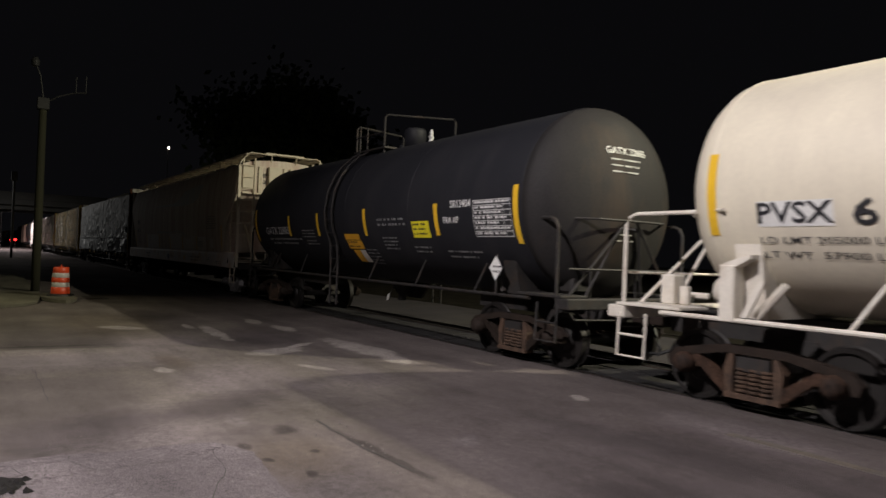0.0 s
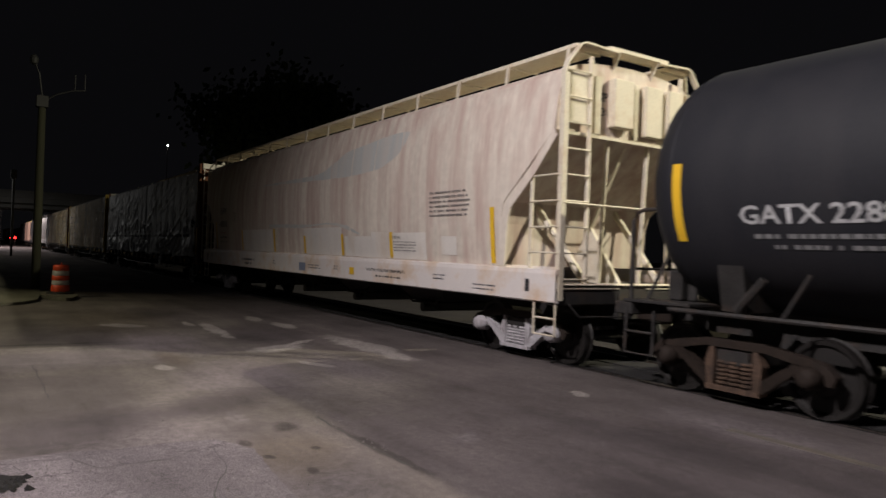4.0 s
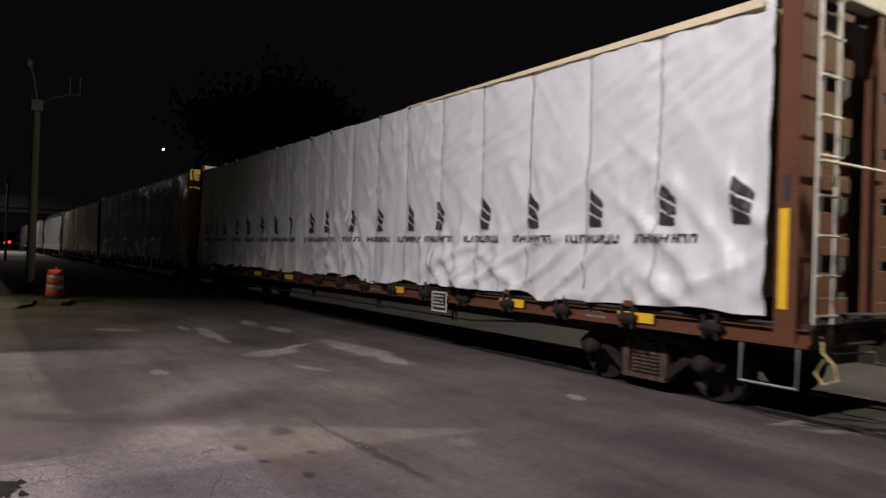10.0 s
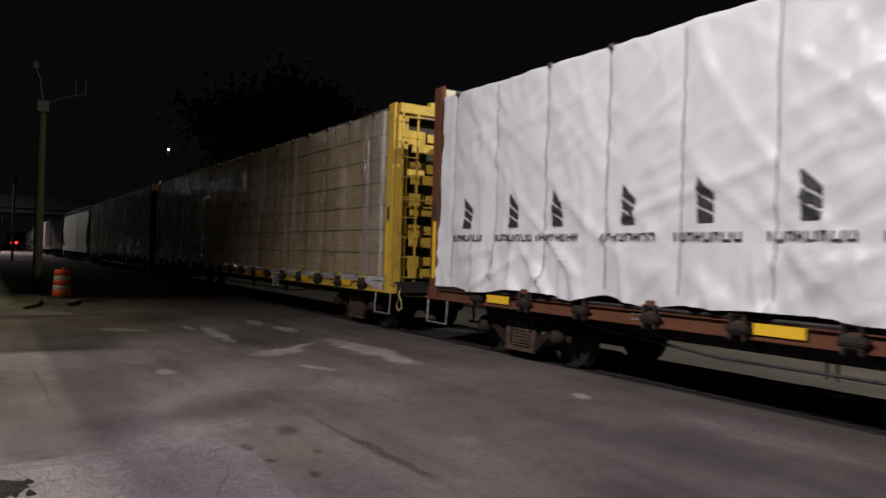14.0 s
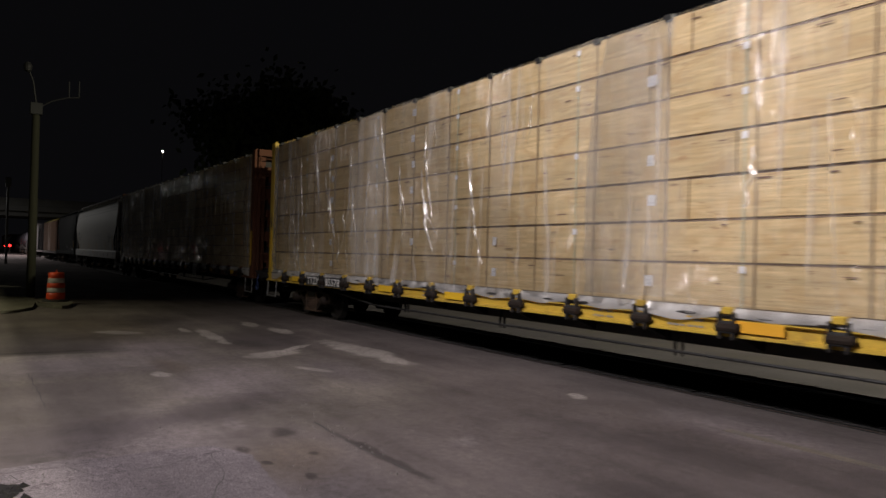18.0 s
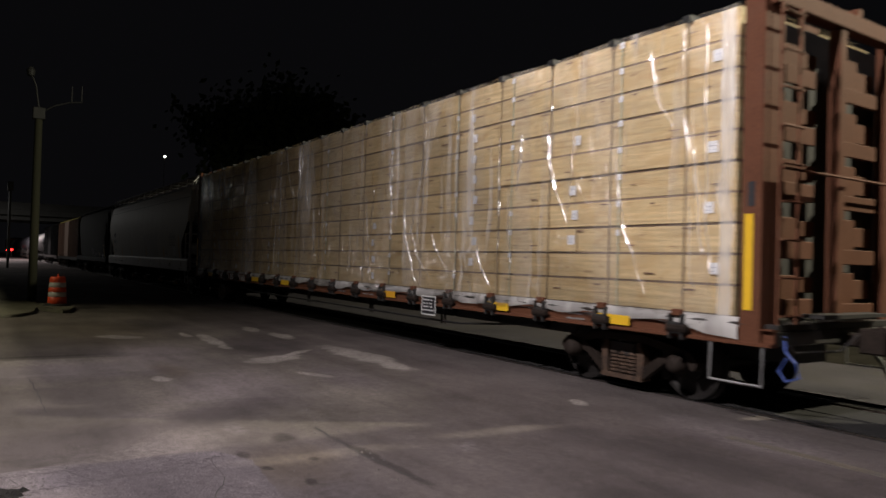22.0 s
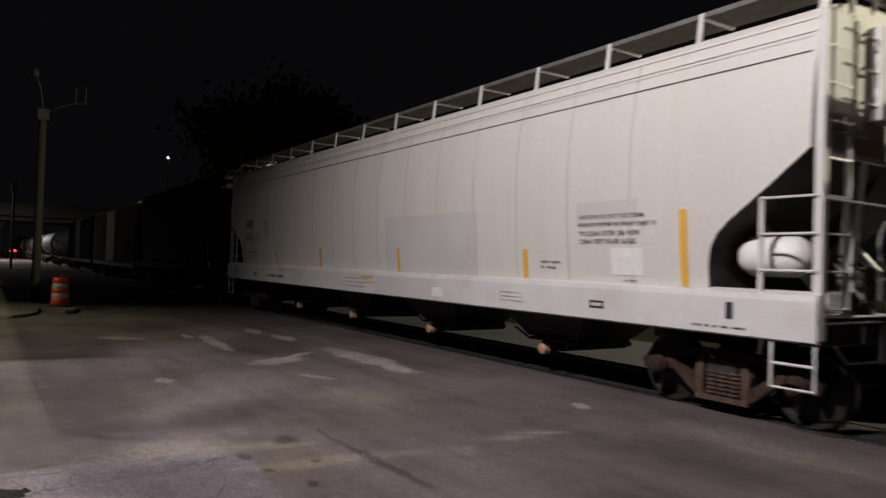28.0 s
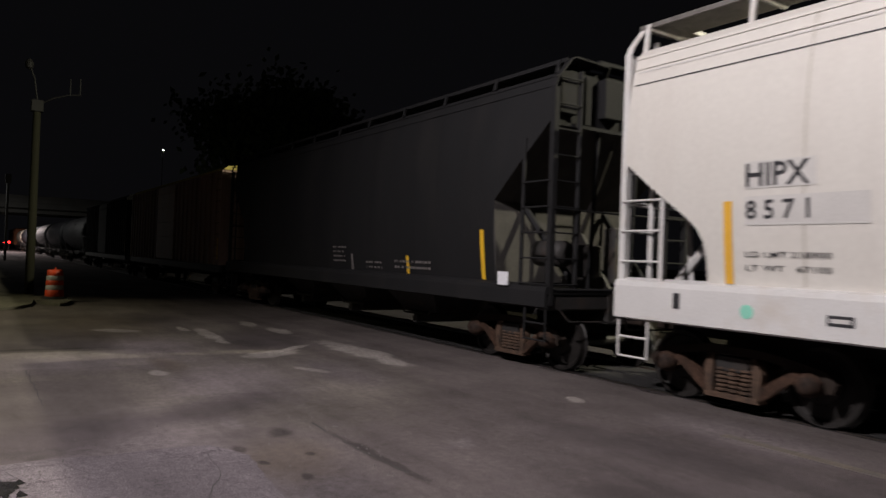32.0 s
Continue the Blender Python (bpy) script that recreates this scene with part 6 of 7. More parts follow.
def white_hopper():
    cut = [(8.33, 1.45), (8.335, 1.72), (8.37, 1.90), (8.45, 2.05), (8.60, 2.19), (8.82, 2.35), (9.1, 2.56), (9.5, 2.88)]
    car, side = hopper("covered_hopper", "clean white covered hopper with a grey paint patch and amber tape", -123.52, 9.6, cut, 4.22, 4.5, 1.57, HOP_WHITE, HOP_SILL, HOP_SILL, 8.25, RUST_BROWN, (-5.0, -1.7, 1.7, 5.0), 4.72, grating=mat("weathered_grating", (0.16, 0.15, 0.14), 0.6, 0.4, var=0.3, scale=4))
    amber = mat("amber_tape", (0.72, 0.40, 0.05), 0.45, var=0.08)
    for x, z0, z1 in ((8.02, 1.46, 2.34), (5.2, 1.45, 1.88), (1.4, 1.45, 1.9), (-2.35, 1.45, 1.9), (-5.3, 1.45, 1.88), (-8.05, 1.46, 2.34)):
        part("tape_stripe", on_side(plates((x - 0.05, x + 0.05, z0, z1), cut=0.15), side, 0.012), amber, car, "amber reflective tape")
    for z in (3.84, 4.0):
        part("panel_line", on_side(plates((-9.45, 9.45, z, z + 0.014)), side, 0.006), BLACK if z < 3.9 else HOP_PATCH, car)
    part("paint_patch", on_side(plates((0.9, 3.98, 1.46, 2.5), cut=0.12), side, 0.007), HOP_PATCH, car, "flat grey paint patch")
    part("paint_patch", on_side(plates((6.3, 7.35, 2.22, 2.5), cut=0.12), side, 0.007), HOP_PATCH, car, "flat grey paint patch")
    part("paint_patch", on_side(plates((6.9, 7.42, 1.56, 1.9), cut=0.12), side, 0.007), WHITE, car, "bright white square patch")
    part("paint_patch", on_side(plates((-7.85, -7.1, 2.46, 2.74), cut=0.12), side, 0.007), HOP_PATCH, car, "grey patch behind the mark")
    part("paint_patch", on_side(plates((-7.85, -6.6, 2.08, 2.38), cut=0.12), side, 0.007), HOP_PATCH, car, "grey patch behind the number")
    part("lettering", on_side(words("HIPX", -7.5, 2.6, 0.24, 0.68), side, 0.013), BLACK, car, "black stencilled reporting mark")
    part("lettering", on_side(words("8 5 7 1", -7.5, 2.24, 0.2, 0.68), side, 0.013), BLACK, car)
    part("small_stencil", on_side(words("LD LMT 218900", -7.4, 1.78, 0.06, 0.9), side, 0.012), BLACK, car)
    part("small_stencil", on_side(words("LT WT   67100", -7.4, 1.64, 0.06, 0.9), side, 0.012), BLACK, car)
    for i, line in enumerate(("CAUTION. DO NOT USE STEAM,", "BOILING WATER OR SHARP OBJECTS", "TO CLEAN. ENTER CAR WITH", "CLEAN SOFT SOLED SHOES.")):
        part("small_stencil", on_side(words(line, 6.34 + 0.0215 * len(line), 2.30 - 0.105 * i, 0.062, len(line) * 0.043), side, 0.013), BLACK, car)
    part("small_stencil", on_side(bars(5.55, 5.95, 1.72, 2, 0.045, 0.03, 3), side, 0.012), FADED, car)
    part("small_stencil", on_side(bars(7.1, 7.3, 1.5, 2, 0.03, 0.02, 4), side, 0.012), BLACK, car)
    part("stencil_box", on_side(plates((-6.2, -6.185, 2.3, 2.66), (-5.975, -5.96, 2.3, 2.66), (-6.185, -5.975, 2.645, 2.66), (-6.185, -5.975, 2.3, 2.315), (-6.12, -6.05, 2.38, 2.44)), side, 0.012), BLACK, car)
    flat = lambda z: 1.575
    part("paint_patch", on_side(plates((0.6, 2.95, 0.985, 1.34)), flat, 0.004), HOP_PATCH, car, "flat grey paint patch")
    part("paint_patch", on_side(plates((2.75, 3.1, 1.06, 1.22)), flat, 0.009), WHITE, car)
    part("small_stencil", on_side(bars(-5.83, -4.58, 1.19, 1, 0.105, 0.03, 43), flat, 0.006), BLACK, car)
    part("small_stencil", on_side(bars(-0.9, 0.55, 1.27, 3, 0.022, 0.062, 5), flat, 0.006), FADED, car)
    part("rust_stain", on_side(plates((-4.95, -4.55, 1.335, 1.36), (-4.25, -3.6, 1.34, 1.362), (-0.1, 0.5, 1.3, 1.33), (0.2, 0.62, 1.2, 1.22)), flat, 0.007), MATS["amber_tape"], car)
    part("small_stencil", on_side(bars(4.7, 5.3, 1.24, 3, 0.022, 0.04, 6), flat, 0.006), FADED, car)
    part("small_stencil", on_side(bars(8.2, 8.9, 1.06, 1, 0.04, 0.03, 7), flat, 0.006), BLACK, car)
    for x in (6.6, -6.95):
        part("slot_plate", on_side(plates((x, x + 0.25, 1.12, 1.22)), flat, 0.006), BLACK, car)
        part("slot_plate", on_side(plates((x + 0.03, x + 0.22, 1.15, 1.19)), flat, 0.010), HOP_PATCH, car)
    for x in (8.66, -8.66):
        part("sill_hole", on_side(plates((x - 0.045, x + 0.045, 1.14, 1.32)), flat, 0.006), BLACK, car)
    part("decal", on_side(lathe([(0, 0.075), (0.002, 0.075)], "y", 18, (-7.78, 0, 1.18)), flat, 0.006), GREEN, car, "pale green round decal")
    # shade painted in grey on the lower end sheet, with two rows of bent grabs
    part("paint_patch", boxes((9.502, 9.512, -1.34, 0.15, 2.9, 3.25)), END_SHADE, car, "grey shade painted on the lower end sheet")
    for z in (3.05, 3.4, 3.75, 4.1):
        for y in (-1.05, -0.62):
            part("end_grab", rod([(9.52, y - 0.16, z + 0.05), (9.6, y - 0.13, z), (9.6, y + 0.13, z), (9.52, y + 0.16, z + 0.05)], 0.012), STEEL_DARK, car)
    for x, y, z, a in ((9.42, -0.75, 1.35, 0.12), (9.5, -0.2, 1.5, 0.14), (9.45, 0.15, 1.3, 0.1), (9.5, -0.45, 1.28, 0.08)):
        part("valve_body", soft(boxes((x - a, x + a * 0.6, y - a, y + a, z - a, z + a)), 0.03), BRAKE_GREY, car)
    # air tank and brake gear in the open end
    part("air_reservoir", lathe([(8.45, 0.05), (8.5, 0.16), (8.6, 0.22), (9.1, 0.22), (9.2, 0.16), (9.25, 0.05)], "x", 20, (0, -1.05, 1.82)), WHITE, car, "white air reservoir", smooth=True)
    part("brake_cylinder", lathe([(9.2, 0.12), (9.5, 0.12)], "x", 14, (0, -0.35, 1.62)), BRAKE_GREY, car)
    part("brake_pipe", rod([(9.45, -0.3, 1.25), (9.45, -0.45, 1.7), (9.4, -0.75, 1.8), (9.4, -0.7, 2.3)], 0.025), BRAKE_GREY, car)
    part("brake_wheel", rod([(9.7, -0.35 + 0.28 * math.cos(w * math.pi / 6), 1.95 + 0.28 * math.sin(w * math.pi / 6)) for w in range(13)], 0.018), BRAKE_GREY, car)
    return car


def grey_hopper():
    cut = [(6.18, 1.28), (6.2, 2.56), (6.8, 3.1), (7.4, 3.65)]
    # web in wheel-steel black, painting the open end as shaded
    car, side = hopper("covered_hopper", "dark grey covered hopper with an open end frame", -141.95, 7.55, cut, 4.34, 4.5, 1.5, HOP_GREY, HOP_GREY, HOP_GREY, 6.22, RUST_BROWN, (-2.9, 0, 2.9), 4.62, web=WHEEL, caps=False)
    for x in (5.88, 3.5, 1.15):
        part("tape_stripe", on_side(plates((x - 0.05, x + 0.05, 1.3, 2.1 if abs(x) > 5 else 1.64), cut=0.2), side, 0.012), YELLOW if x > 2 else FADED, car, "yellow reflective tape")
    part("paper_placard", on_side(plates((6.5, 6.75, 1.25, 1.45)), lambda z: 1.6, 0.006), PAPER, car, "white paper placard")
    part("air_reservoir", lathe([(6.6, 0.05), (6.65, 0.2), (7.2, 0.2), (7.25, 0.05)], "x", 18, (0, -0.9, 1.75)), STEEL_DARK, car, smooth=True)
    part("brake_cylinder", soft(boxes((6.9, 7.2, -0.5, -0.1, 1.4, 1.9), (7.0, 7.25, 0.1, 0.5, 1.3, 2.2)), 0.03), STEEL_DARK, car)
    part("small_stencil", on_side(bars(0.2, 0.9, 1.8, 4, 0.06, 0.04, 3), side, 0.012), FADED, car)
    part("small_stencil", on_side(bars(3.0, 4.4, 1.55, 2, 0.07, 0.04, 4), side, 0.012), FADED, car)
    part("small_stencil", on_side(bars(1.8, 2.6, 1.5, 2, 0.06, 0.04, 5), side, 0.012), FADED, car)
    return car


# ---- centerbeam lumber cars ----
LEVER = mat("worn_pale_yellow_lever", (0.50, 0.40, 0.18), 0.6, var=0.3, scale=8)


def bulkhead(car, x, s, paint, top_paint):
    """An open steel end wall: two posts, a top beam, a centre post and stubs of plate."""
    bh = new("bulkhead")
    bh.parent = car
    bh.location = (x, 0, 0)
    for y in (-1, 1):
        part("post", soft(prism_x([(y * 1.46, 0.85), (y * 1.46, 4.62), (y * 1.40, 4.66), (y * 1.36, 4.62), (y * 1.36, 0.85)], -0.1, 0.14), 0.012), paint, bh)
        part("post_flange", soft(boxes((0.09, 0.14, min(y * 1.12, y * 1.358), max(y * 1.12, y * 1.358), 0.9, 4.5)), 0.008), paint, bh)
    part("top_beam", soft(boxes((0.05, 0.22, -1.36, 1.36, 4.44, 4.64)), 0.012), top_paint, bh)
    part("centre_post", soft(boxes((0.06, 0.2, -0.075, 0.075, 1.1, 4.43)), 0.012), paint, bh)
    # back sheet added in painted shade, so the openings read black
    part("back_sheet", boxes((-0.12, -0.105, -1.358, 1.358, 1.07, 4.44)), SHADE_PAINT, bh)
    # stepped plates on both sides of the centre post
    for i in range(5):
        z = 1.28 + i * 0.64
        for x0, x1, y0, y1, z0, z1 in ((0.0, 0.05, -1.11, -0.66, 0.0, 0.30), (0.06, 0.10, -1.00, -0.40, -0.16, 0.04), (0.0, 0.05, 0.18, 0.60, -0.06, 0.34), (0.055, 0.10, 0.16, 0.98, -0.20, -0.02), (-0.06, -0.01, -0.58, -0.20, 0.10, 0.28), (-0.06, -0.01, 0.70, 1.11, 0.02, 0.26)):
            part("gusset", soft(boxes((x0, x1, y0, y1, z + z0, min(z + z1, 4.40))), 0.008), paint, bh)
    part("ladder_stile", boxes((0.23, 0.255, -0.98, -0.94, 1.0, 4.44)), top_paint, bh)
    part("ladder_stile", boxes((0.23, 0.255, -1.33, -1.29, 1.0, 4.44)), top_paint, bh)
    for i in range(9):
        z = 1.15 + i * 0.4
        part("rung", rod([(0.28, -1.33, z), (0.28, -0.94, z)], 0.014), top_paint, bh)
    part("end_rail", rod([(0.27, -1.3, 2.7), (0.27, 1.3, 2.7)], 0.016), top_paint, bh)
    for y in (-0.6, 0.35):
        part("lug", boxes((0.06, 0.2, y - 0.05, y + 0.05, 4.63, 4.74)), top_paint, bh)
    part("end_step", boxes((0.15, 0.4, -0.7, 0.7, 1.12, 1.16)), STEEL_DARK, bh)
    for y in (-1, 1):
        part("hand_hole", soft(boxes((-0.02, 0.06, y * 1.464 - 0.003, y * 1.464 + 0.003, 2.3, 2.56)), 0.001), BLACK, bh)
        part("corner_gusset", prism_x([(y * 1.355, 4.42), (y * 1.355, 4.24), (y * 1.16, 4.42)], 0.06, 0.075), top_paint, bh)
    if s < 0:
        bh.rotation_euler[2] = math.pi
    return bh


def centerbeam(name, label, u, paint, top_paint, truck_mat, mark=None, shift=0.28, handle=LEVER):
    half = 11.45
    car = new_car(name, label, "centerbeam car", u, half)
    for s in (-1, 1):
        part("side_sill", prism_x([(s * 1.36, 0.83), (s * 1.47, 0.83), (s * 1.47, 0.86), (s * 1.40, 0.88), (s * 1.40, 0.99), (s * 1.45, 1.0), (s * 1.45, 1.015), (s * 1.36, 1.015)], -half, half), paint, car)
        part("strap_rail", rod([(-half + 0.3, s * 1.44, 1.05), (half - 0.3, s * 1.44, 1.05)], 0.022, 6), STEEL_DARK, car)
    part("deck", boxes((-half, half, -1.355, 1.355, 1.0, 1.06)), STEEL_DARK, car)
    part("centre_sill", boxes((-half + 0.4, half - 0.4, -0.35, 0.35, 0.55, 1.0)), STEEL_DARK, car)
    for i in range(15):
        x = -9.6 + i * 1.37
        if abs(abs(x) - 9.14) > 1.4:
            part("cross_bearer", prism_x([(-1.35, 0.98), (1.35, 0.98), (0.4, 0.58), (-0.4, 0.58)], x - 0.05, x + 0.05), STEEL_DARK, car)
    part("beam_top", boxes((-11.0, 11.0, -0.15, 0.15, 4.4, 4.56)), paint, car)
    part("centre_web", boxes((-11.0, 11.0, -0.03, 0.03, 1.06, 4.4)), paint, car)
    for s in (-1, 1):
        bulkhead(car, s * 11.18, s, paint, top_paint)
        part("end_sill", soft(boxes((min(s * half, s * (half - 0.2)), max(s * half, s * (half - 0.2)), -1.36, 1.36, 0.83, 1.0)), 0.015), STEEL_DARK, car)
        coupler(car, s * half, s)
        truck(car, s * 9.14, truck_mat)
        if s > 0:
            part("lever_handle", rod([(s * (half + 0.05), -1.30, 0.95), (s * (half + 0.10), -1.36, 0.80), (s * (half + 0.22), -1.38, 0.70), (s * (half + 0.26), -1.38, 0.56), (s * (half + 0.12), -1.38, 0.50), (s * (half + 0.04), -1.38, 0.60), (s * (half + 0.12), -1.37, 0.74)], 0.013), handle, car, "painted loop of the uncoupling lever")
        for y in (-1, 1):
            x = s * (half - 0.1)
            part("sill_step", rod([(x, y * 1.44, 0.85), (x, y * 1.46, 0.42), (x - s * 0.62, y * 1.46, 0.42), (x - s * 0.62, y * 1.44, 0.85)], 0.018), GALV, car)
            part("tape_stripe", boxes((s * 11.18 - 0.05, s * 11.18 + 0.05, y * 1.466 - 0.004, y * 1.466 + 0.004, 1.2, 2.22)), YELLOW, car, "yellow reflective tape")
    # winches for the load straps
    for s in (-1, 1):
        for i in range(18):
            x = -10.3 + i * 1.187 + shift
            lo, hi = min(s * 1.41, s * 1.53), max(s * 1.41, s * 1.53)
            w = part("winch", soft(boxes((x - 0.075, x + 0.075, lo, hi, 0.87, 1.0), (x - 0.10, x - 0.07, lo, hi, 0.80, 1.1), (x + 0.07, x + 0.10, lo, hi, 0.80, 1.1)), 0.01), STEEL_DARK, car)
            if s < 0:
                part("drum", lathe([(x - 0.11, 0.055), (x + 0.15, 0.055), (x + 0.16, 0.03)], "x", 10, (0, -1.5, 0.93)), RUST, w)
                part("winch_cap", soft(boxes((x - 0.075, x + 0.06, -1.50, -1.42, 1.07, 1.15)), 0.01), paint, w)
        part("truss_rod", rod([(-7.6, s * 1.2, 0.72), (-5.5, s * 1.2, 0.55), (5.5, s * 1.2, 0.55), (7.6, s * 1.2, 0.72)], 0.02), RUBBER, car)
        for x in (-4.2, -1.2, 2.2, 5.0):
            part("rod_hanger", boxes((x - 0.06, x - 0.045, s * 1.2 - 0.02, s * 1.2 + 0.02, 0.5, 0.83), (x + 0.045, x + 0.06, s * 1.2 - 0.02, s * 1.2 + 0.02, 0.5, 0.83)), STEEL_DARK, car)
    for i, x in enumerate((9.3, 6.9, 3.4, -2.2, -4.6, -9.27)):
        part("tape_stripe", boxes((x - 0.28, x + 0.28, -1.475, -1.468, 0.89, 1.01)), YELLOW if i != 2 else ORANGE, car, "yellow reflective tape")
    panel = part("data_panel", boxes((4.75, 5.17, -1.50, -1.48, 0.68, 0.98)), BLACK, car, "stencilled data panel in a white border")
    bm = bars(4.79, 5.13, 0.94, 4, 0.04, 0.02, 5)
    boxes((4.73, 5.19, 0.0, 0.004, 0.98, 1.0), (4.73, 5.19, 0.0, 0.004, 0.66, 0.68), (4.73, 4.75, 0.0, 0.004, 0.68, 0.98), (5.17, 5.19, 0.0, 0.004, 0.68, 0.98), bm=bm)
    for v in bm.verts:
        v.co.y -= 1.506
    part("panel_writing", bm, WHITE, panel)
    for i, (x, w) in enumerate(((8.4, 0.4), (2.2, 0.5), (1.0, 0.4), (-3.3, 0.5), (-6.6, 0.4))):
        bm = bars(x, x + w, 0.98, 2, 0.04, 0.03, i + 20)
        for v in bm.verts:
            v.co.y -= 1.41
        part("small_stencil", bm, GREYTXT, car)
    if mark:
        for text, x, w in mark:
            part("mark_panel", boxes((x - w / 2 - 0.08, x + w / 2 + 0.08, -1.476, -1.470, 0.84, 1.06)), BLACK if paint is CB_YELLOW else paint, car)
            bm = words(text, x, 0.95, 0.17, w)
            for v in bm.verts:
                v.co.y -= 1.48
            part("lettering", bm, WHITE, car, "white stencilled reporting mark")
    return car


def straps(car, pitch, x0, n, material):
    rnd = random.Random(n + int(x0))
    for i in range(n):
        x = x0 + i * pitch
        part("strap", boxes((x - 0.008, x + 0.008, -1.406, -1.399, 1.0, 4.55)), material, car, "steel load strap")
        part("corner_guard", boxes((x - 0.05, x + 0.05, -1.44, -1.28, 4.5, 4.575)), RUBBER, car, "black corner guard")


def bands(car, places, z0, z1, rows, seed):
    """Pale strapping round the bundles, with a small paper square on each tier."""
    rnd = random.Random(seed)
    for x in places:
        part("strapping_band", boxes((x - 0.008, x + 0.008, -1.404, -1.400, z0, z1)), GREEN_BAND, car, "pale green plastic strapping")
        for r in range(rows):
            if rnd.random() < 0.75:
                z = z0 + (z1 - z0) * (r + rnd.uniform(0.75, 0.95)) / rows
                part("edge_protector", boxes((x - 0.035, x + 0.035, -1.411, -1.4045, z - 0.04, z + 0.035)), PAPER, car, "small white edge protector")


def flap(car, seed, top, foot, lean, z0, z1):
    """A loose doubled tongue of wrap with one curved rim."""
    bm = bmesh.new()
    rows = []
    for j in range(25):
        k = j / 24
        z = z0 + (z1 - z0) * k
        a = foot[0] + (top[0] - foot[0]) * k
        b = foot[1] + (top[1] - foot[1]) * k ** 0.6 + lean * math.sin(math.pi * k)
        row = []
        for i in range(9):
            x = a + (b - a) * i / 8
            row.append(bm.verts.new((x, -1.455 - abs(sag(x, z, seed)) * 1.2 - 0.03 * (i == 8), z)))
        rows.append(row)
    for p, q in zip(rows, rows[1:]):
        for i in range(8):
            bm.faces.new((p[i], p[i + 1], q[i + 1], q[i]))
    part("wrap_flap", bm, FLAP, car, "doubled tongue of clear wrap", smooth=True)


def creases(car, seed, places):
    """Sharp folded ridges of the wrap: long bowed lines that catch the lamp; places: x, top, foot, bow, thickness."""
    rnd = random.Random(seed)
    for x, z1, z0, bow, r in places:
        bm = bmesh.new()
        rows = []
        for j in range(29):
            k = j / 28
            z = z1 + (z0 - z1) * k
            xx = x + bow * k ** 2 + 0.05 * noise.noise(Vector((x * 3, k * 5, seed)))
            rr = r * (0.25 + 0.75 * math.sin(math.pi * min(1, k * 1.1)) * (0.7 + 0.6 * noise.noise(Vector((k * 7, x, seed)))))
            y = -1.44 - max(0.0, sag(xx, z, seed)) * 1.2
            rows.append([bm.verts.new((xx + rr * a, y - rr * b, z)) for a, b in ((-1.6, -0.2), (-0.8, 0.6), (0, 1), (0.8, 0.6), (1.6, -0.2))])
        for p, q in zip(rows, rows[1:]):
            for i in range(4):
                bm.faces.new((p[i], p[i + 1], q[i + 1], q[i]))
        part("wrap_crease", bm, CREASE, car, "shiny crease in the wrap", smooth=True)


def scatter_creases(car, seed, n, x0, x1):
    rnd = random.Random(seed)
    creases(car, seed, [(rnd.uniform(x0, x1), z, max(1.15, z - rnd.uniform(0.6, 2.6)), rnd.uniform(-0.15, 0.55), rnd.uniform(0.012, 0.034)) for z in (rnd.uniform(2.4, 4.5) for _ in range(n))])


def hem(car, seed, z0):
    """The gathered grey foot of the wrap, hanging in swags between the winches."""
    bm = bmesh.new()
    rows = []
    for i in range(221):
        x = -11.05 + 0.1005 * i
        d = (x + 10.1) / 1.187
        d = abs(d - round(d))
        drop = 0.05 + 0.06 * d * 2 + 0.08 * noise.noise(Vector((x * 0.7, seed, 0))) + 0.16 * max(0.0, abs(x) - 10.2)
        puff = 0.03 + 0.03 * noise.noise(Vector((x * 3, seed, 4)))
        rows.append([bm.verts.new((x, -1.43 - puff * w, z0 + 0.04 - (drop + 0.05) * k)) for k, w in ((0, 0.2), (0.35, 1.0), (0.7, 1.3), (1, 0.9))])
    for p, q in zip(rows, rows[1:]):
        for i in range(3):
            bm.faces.new((p[i], q[i], q[i + 1], p[i + 1]))
    part("wrap_hem", bm, HEM, car, "gathered grey hem of the wrap", smooth=True)


def wrap_ends(car, seed, z0, z1):
    """The folded, doubled ends of the wrap: a pale crumpled strip down each corner of the load."""
    for s in (-1, 1):
        bm = bmesh.new()
        rows = []
        for j in range(60):
            z = z0 + (z1 - z0) * j / 59
            row = []
            for i in range(6):
                k = i / 5
                x = 10.80 + 0.19 * k + 0.03 * noise.noise(Vector((z * 2.2, seed, s)))
                y = -1.45 - 0.03 * k + 0.03 * noise.noise(Vector((k * 3, z * 3.5, seed + s)))
                row.append(bm.verts.new((s * x, y, z)))
            rows.append(row)
        for p, q in zip(rows, rows[1:]):
            for i in range(5):
                bm.faces.new((p[i], p[i + 1], q[i + 1], q[i]))
        part("wrap_flap", bm, END_WRAP, car, "pale crumpled end of the wrap", smooth=True)


STAMP = mat("dark_stamp_ink", (0.16, 0.09, 0.07), 0.8, var=0.3, scale=8)


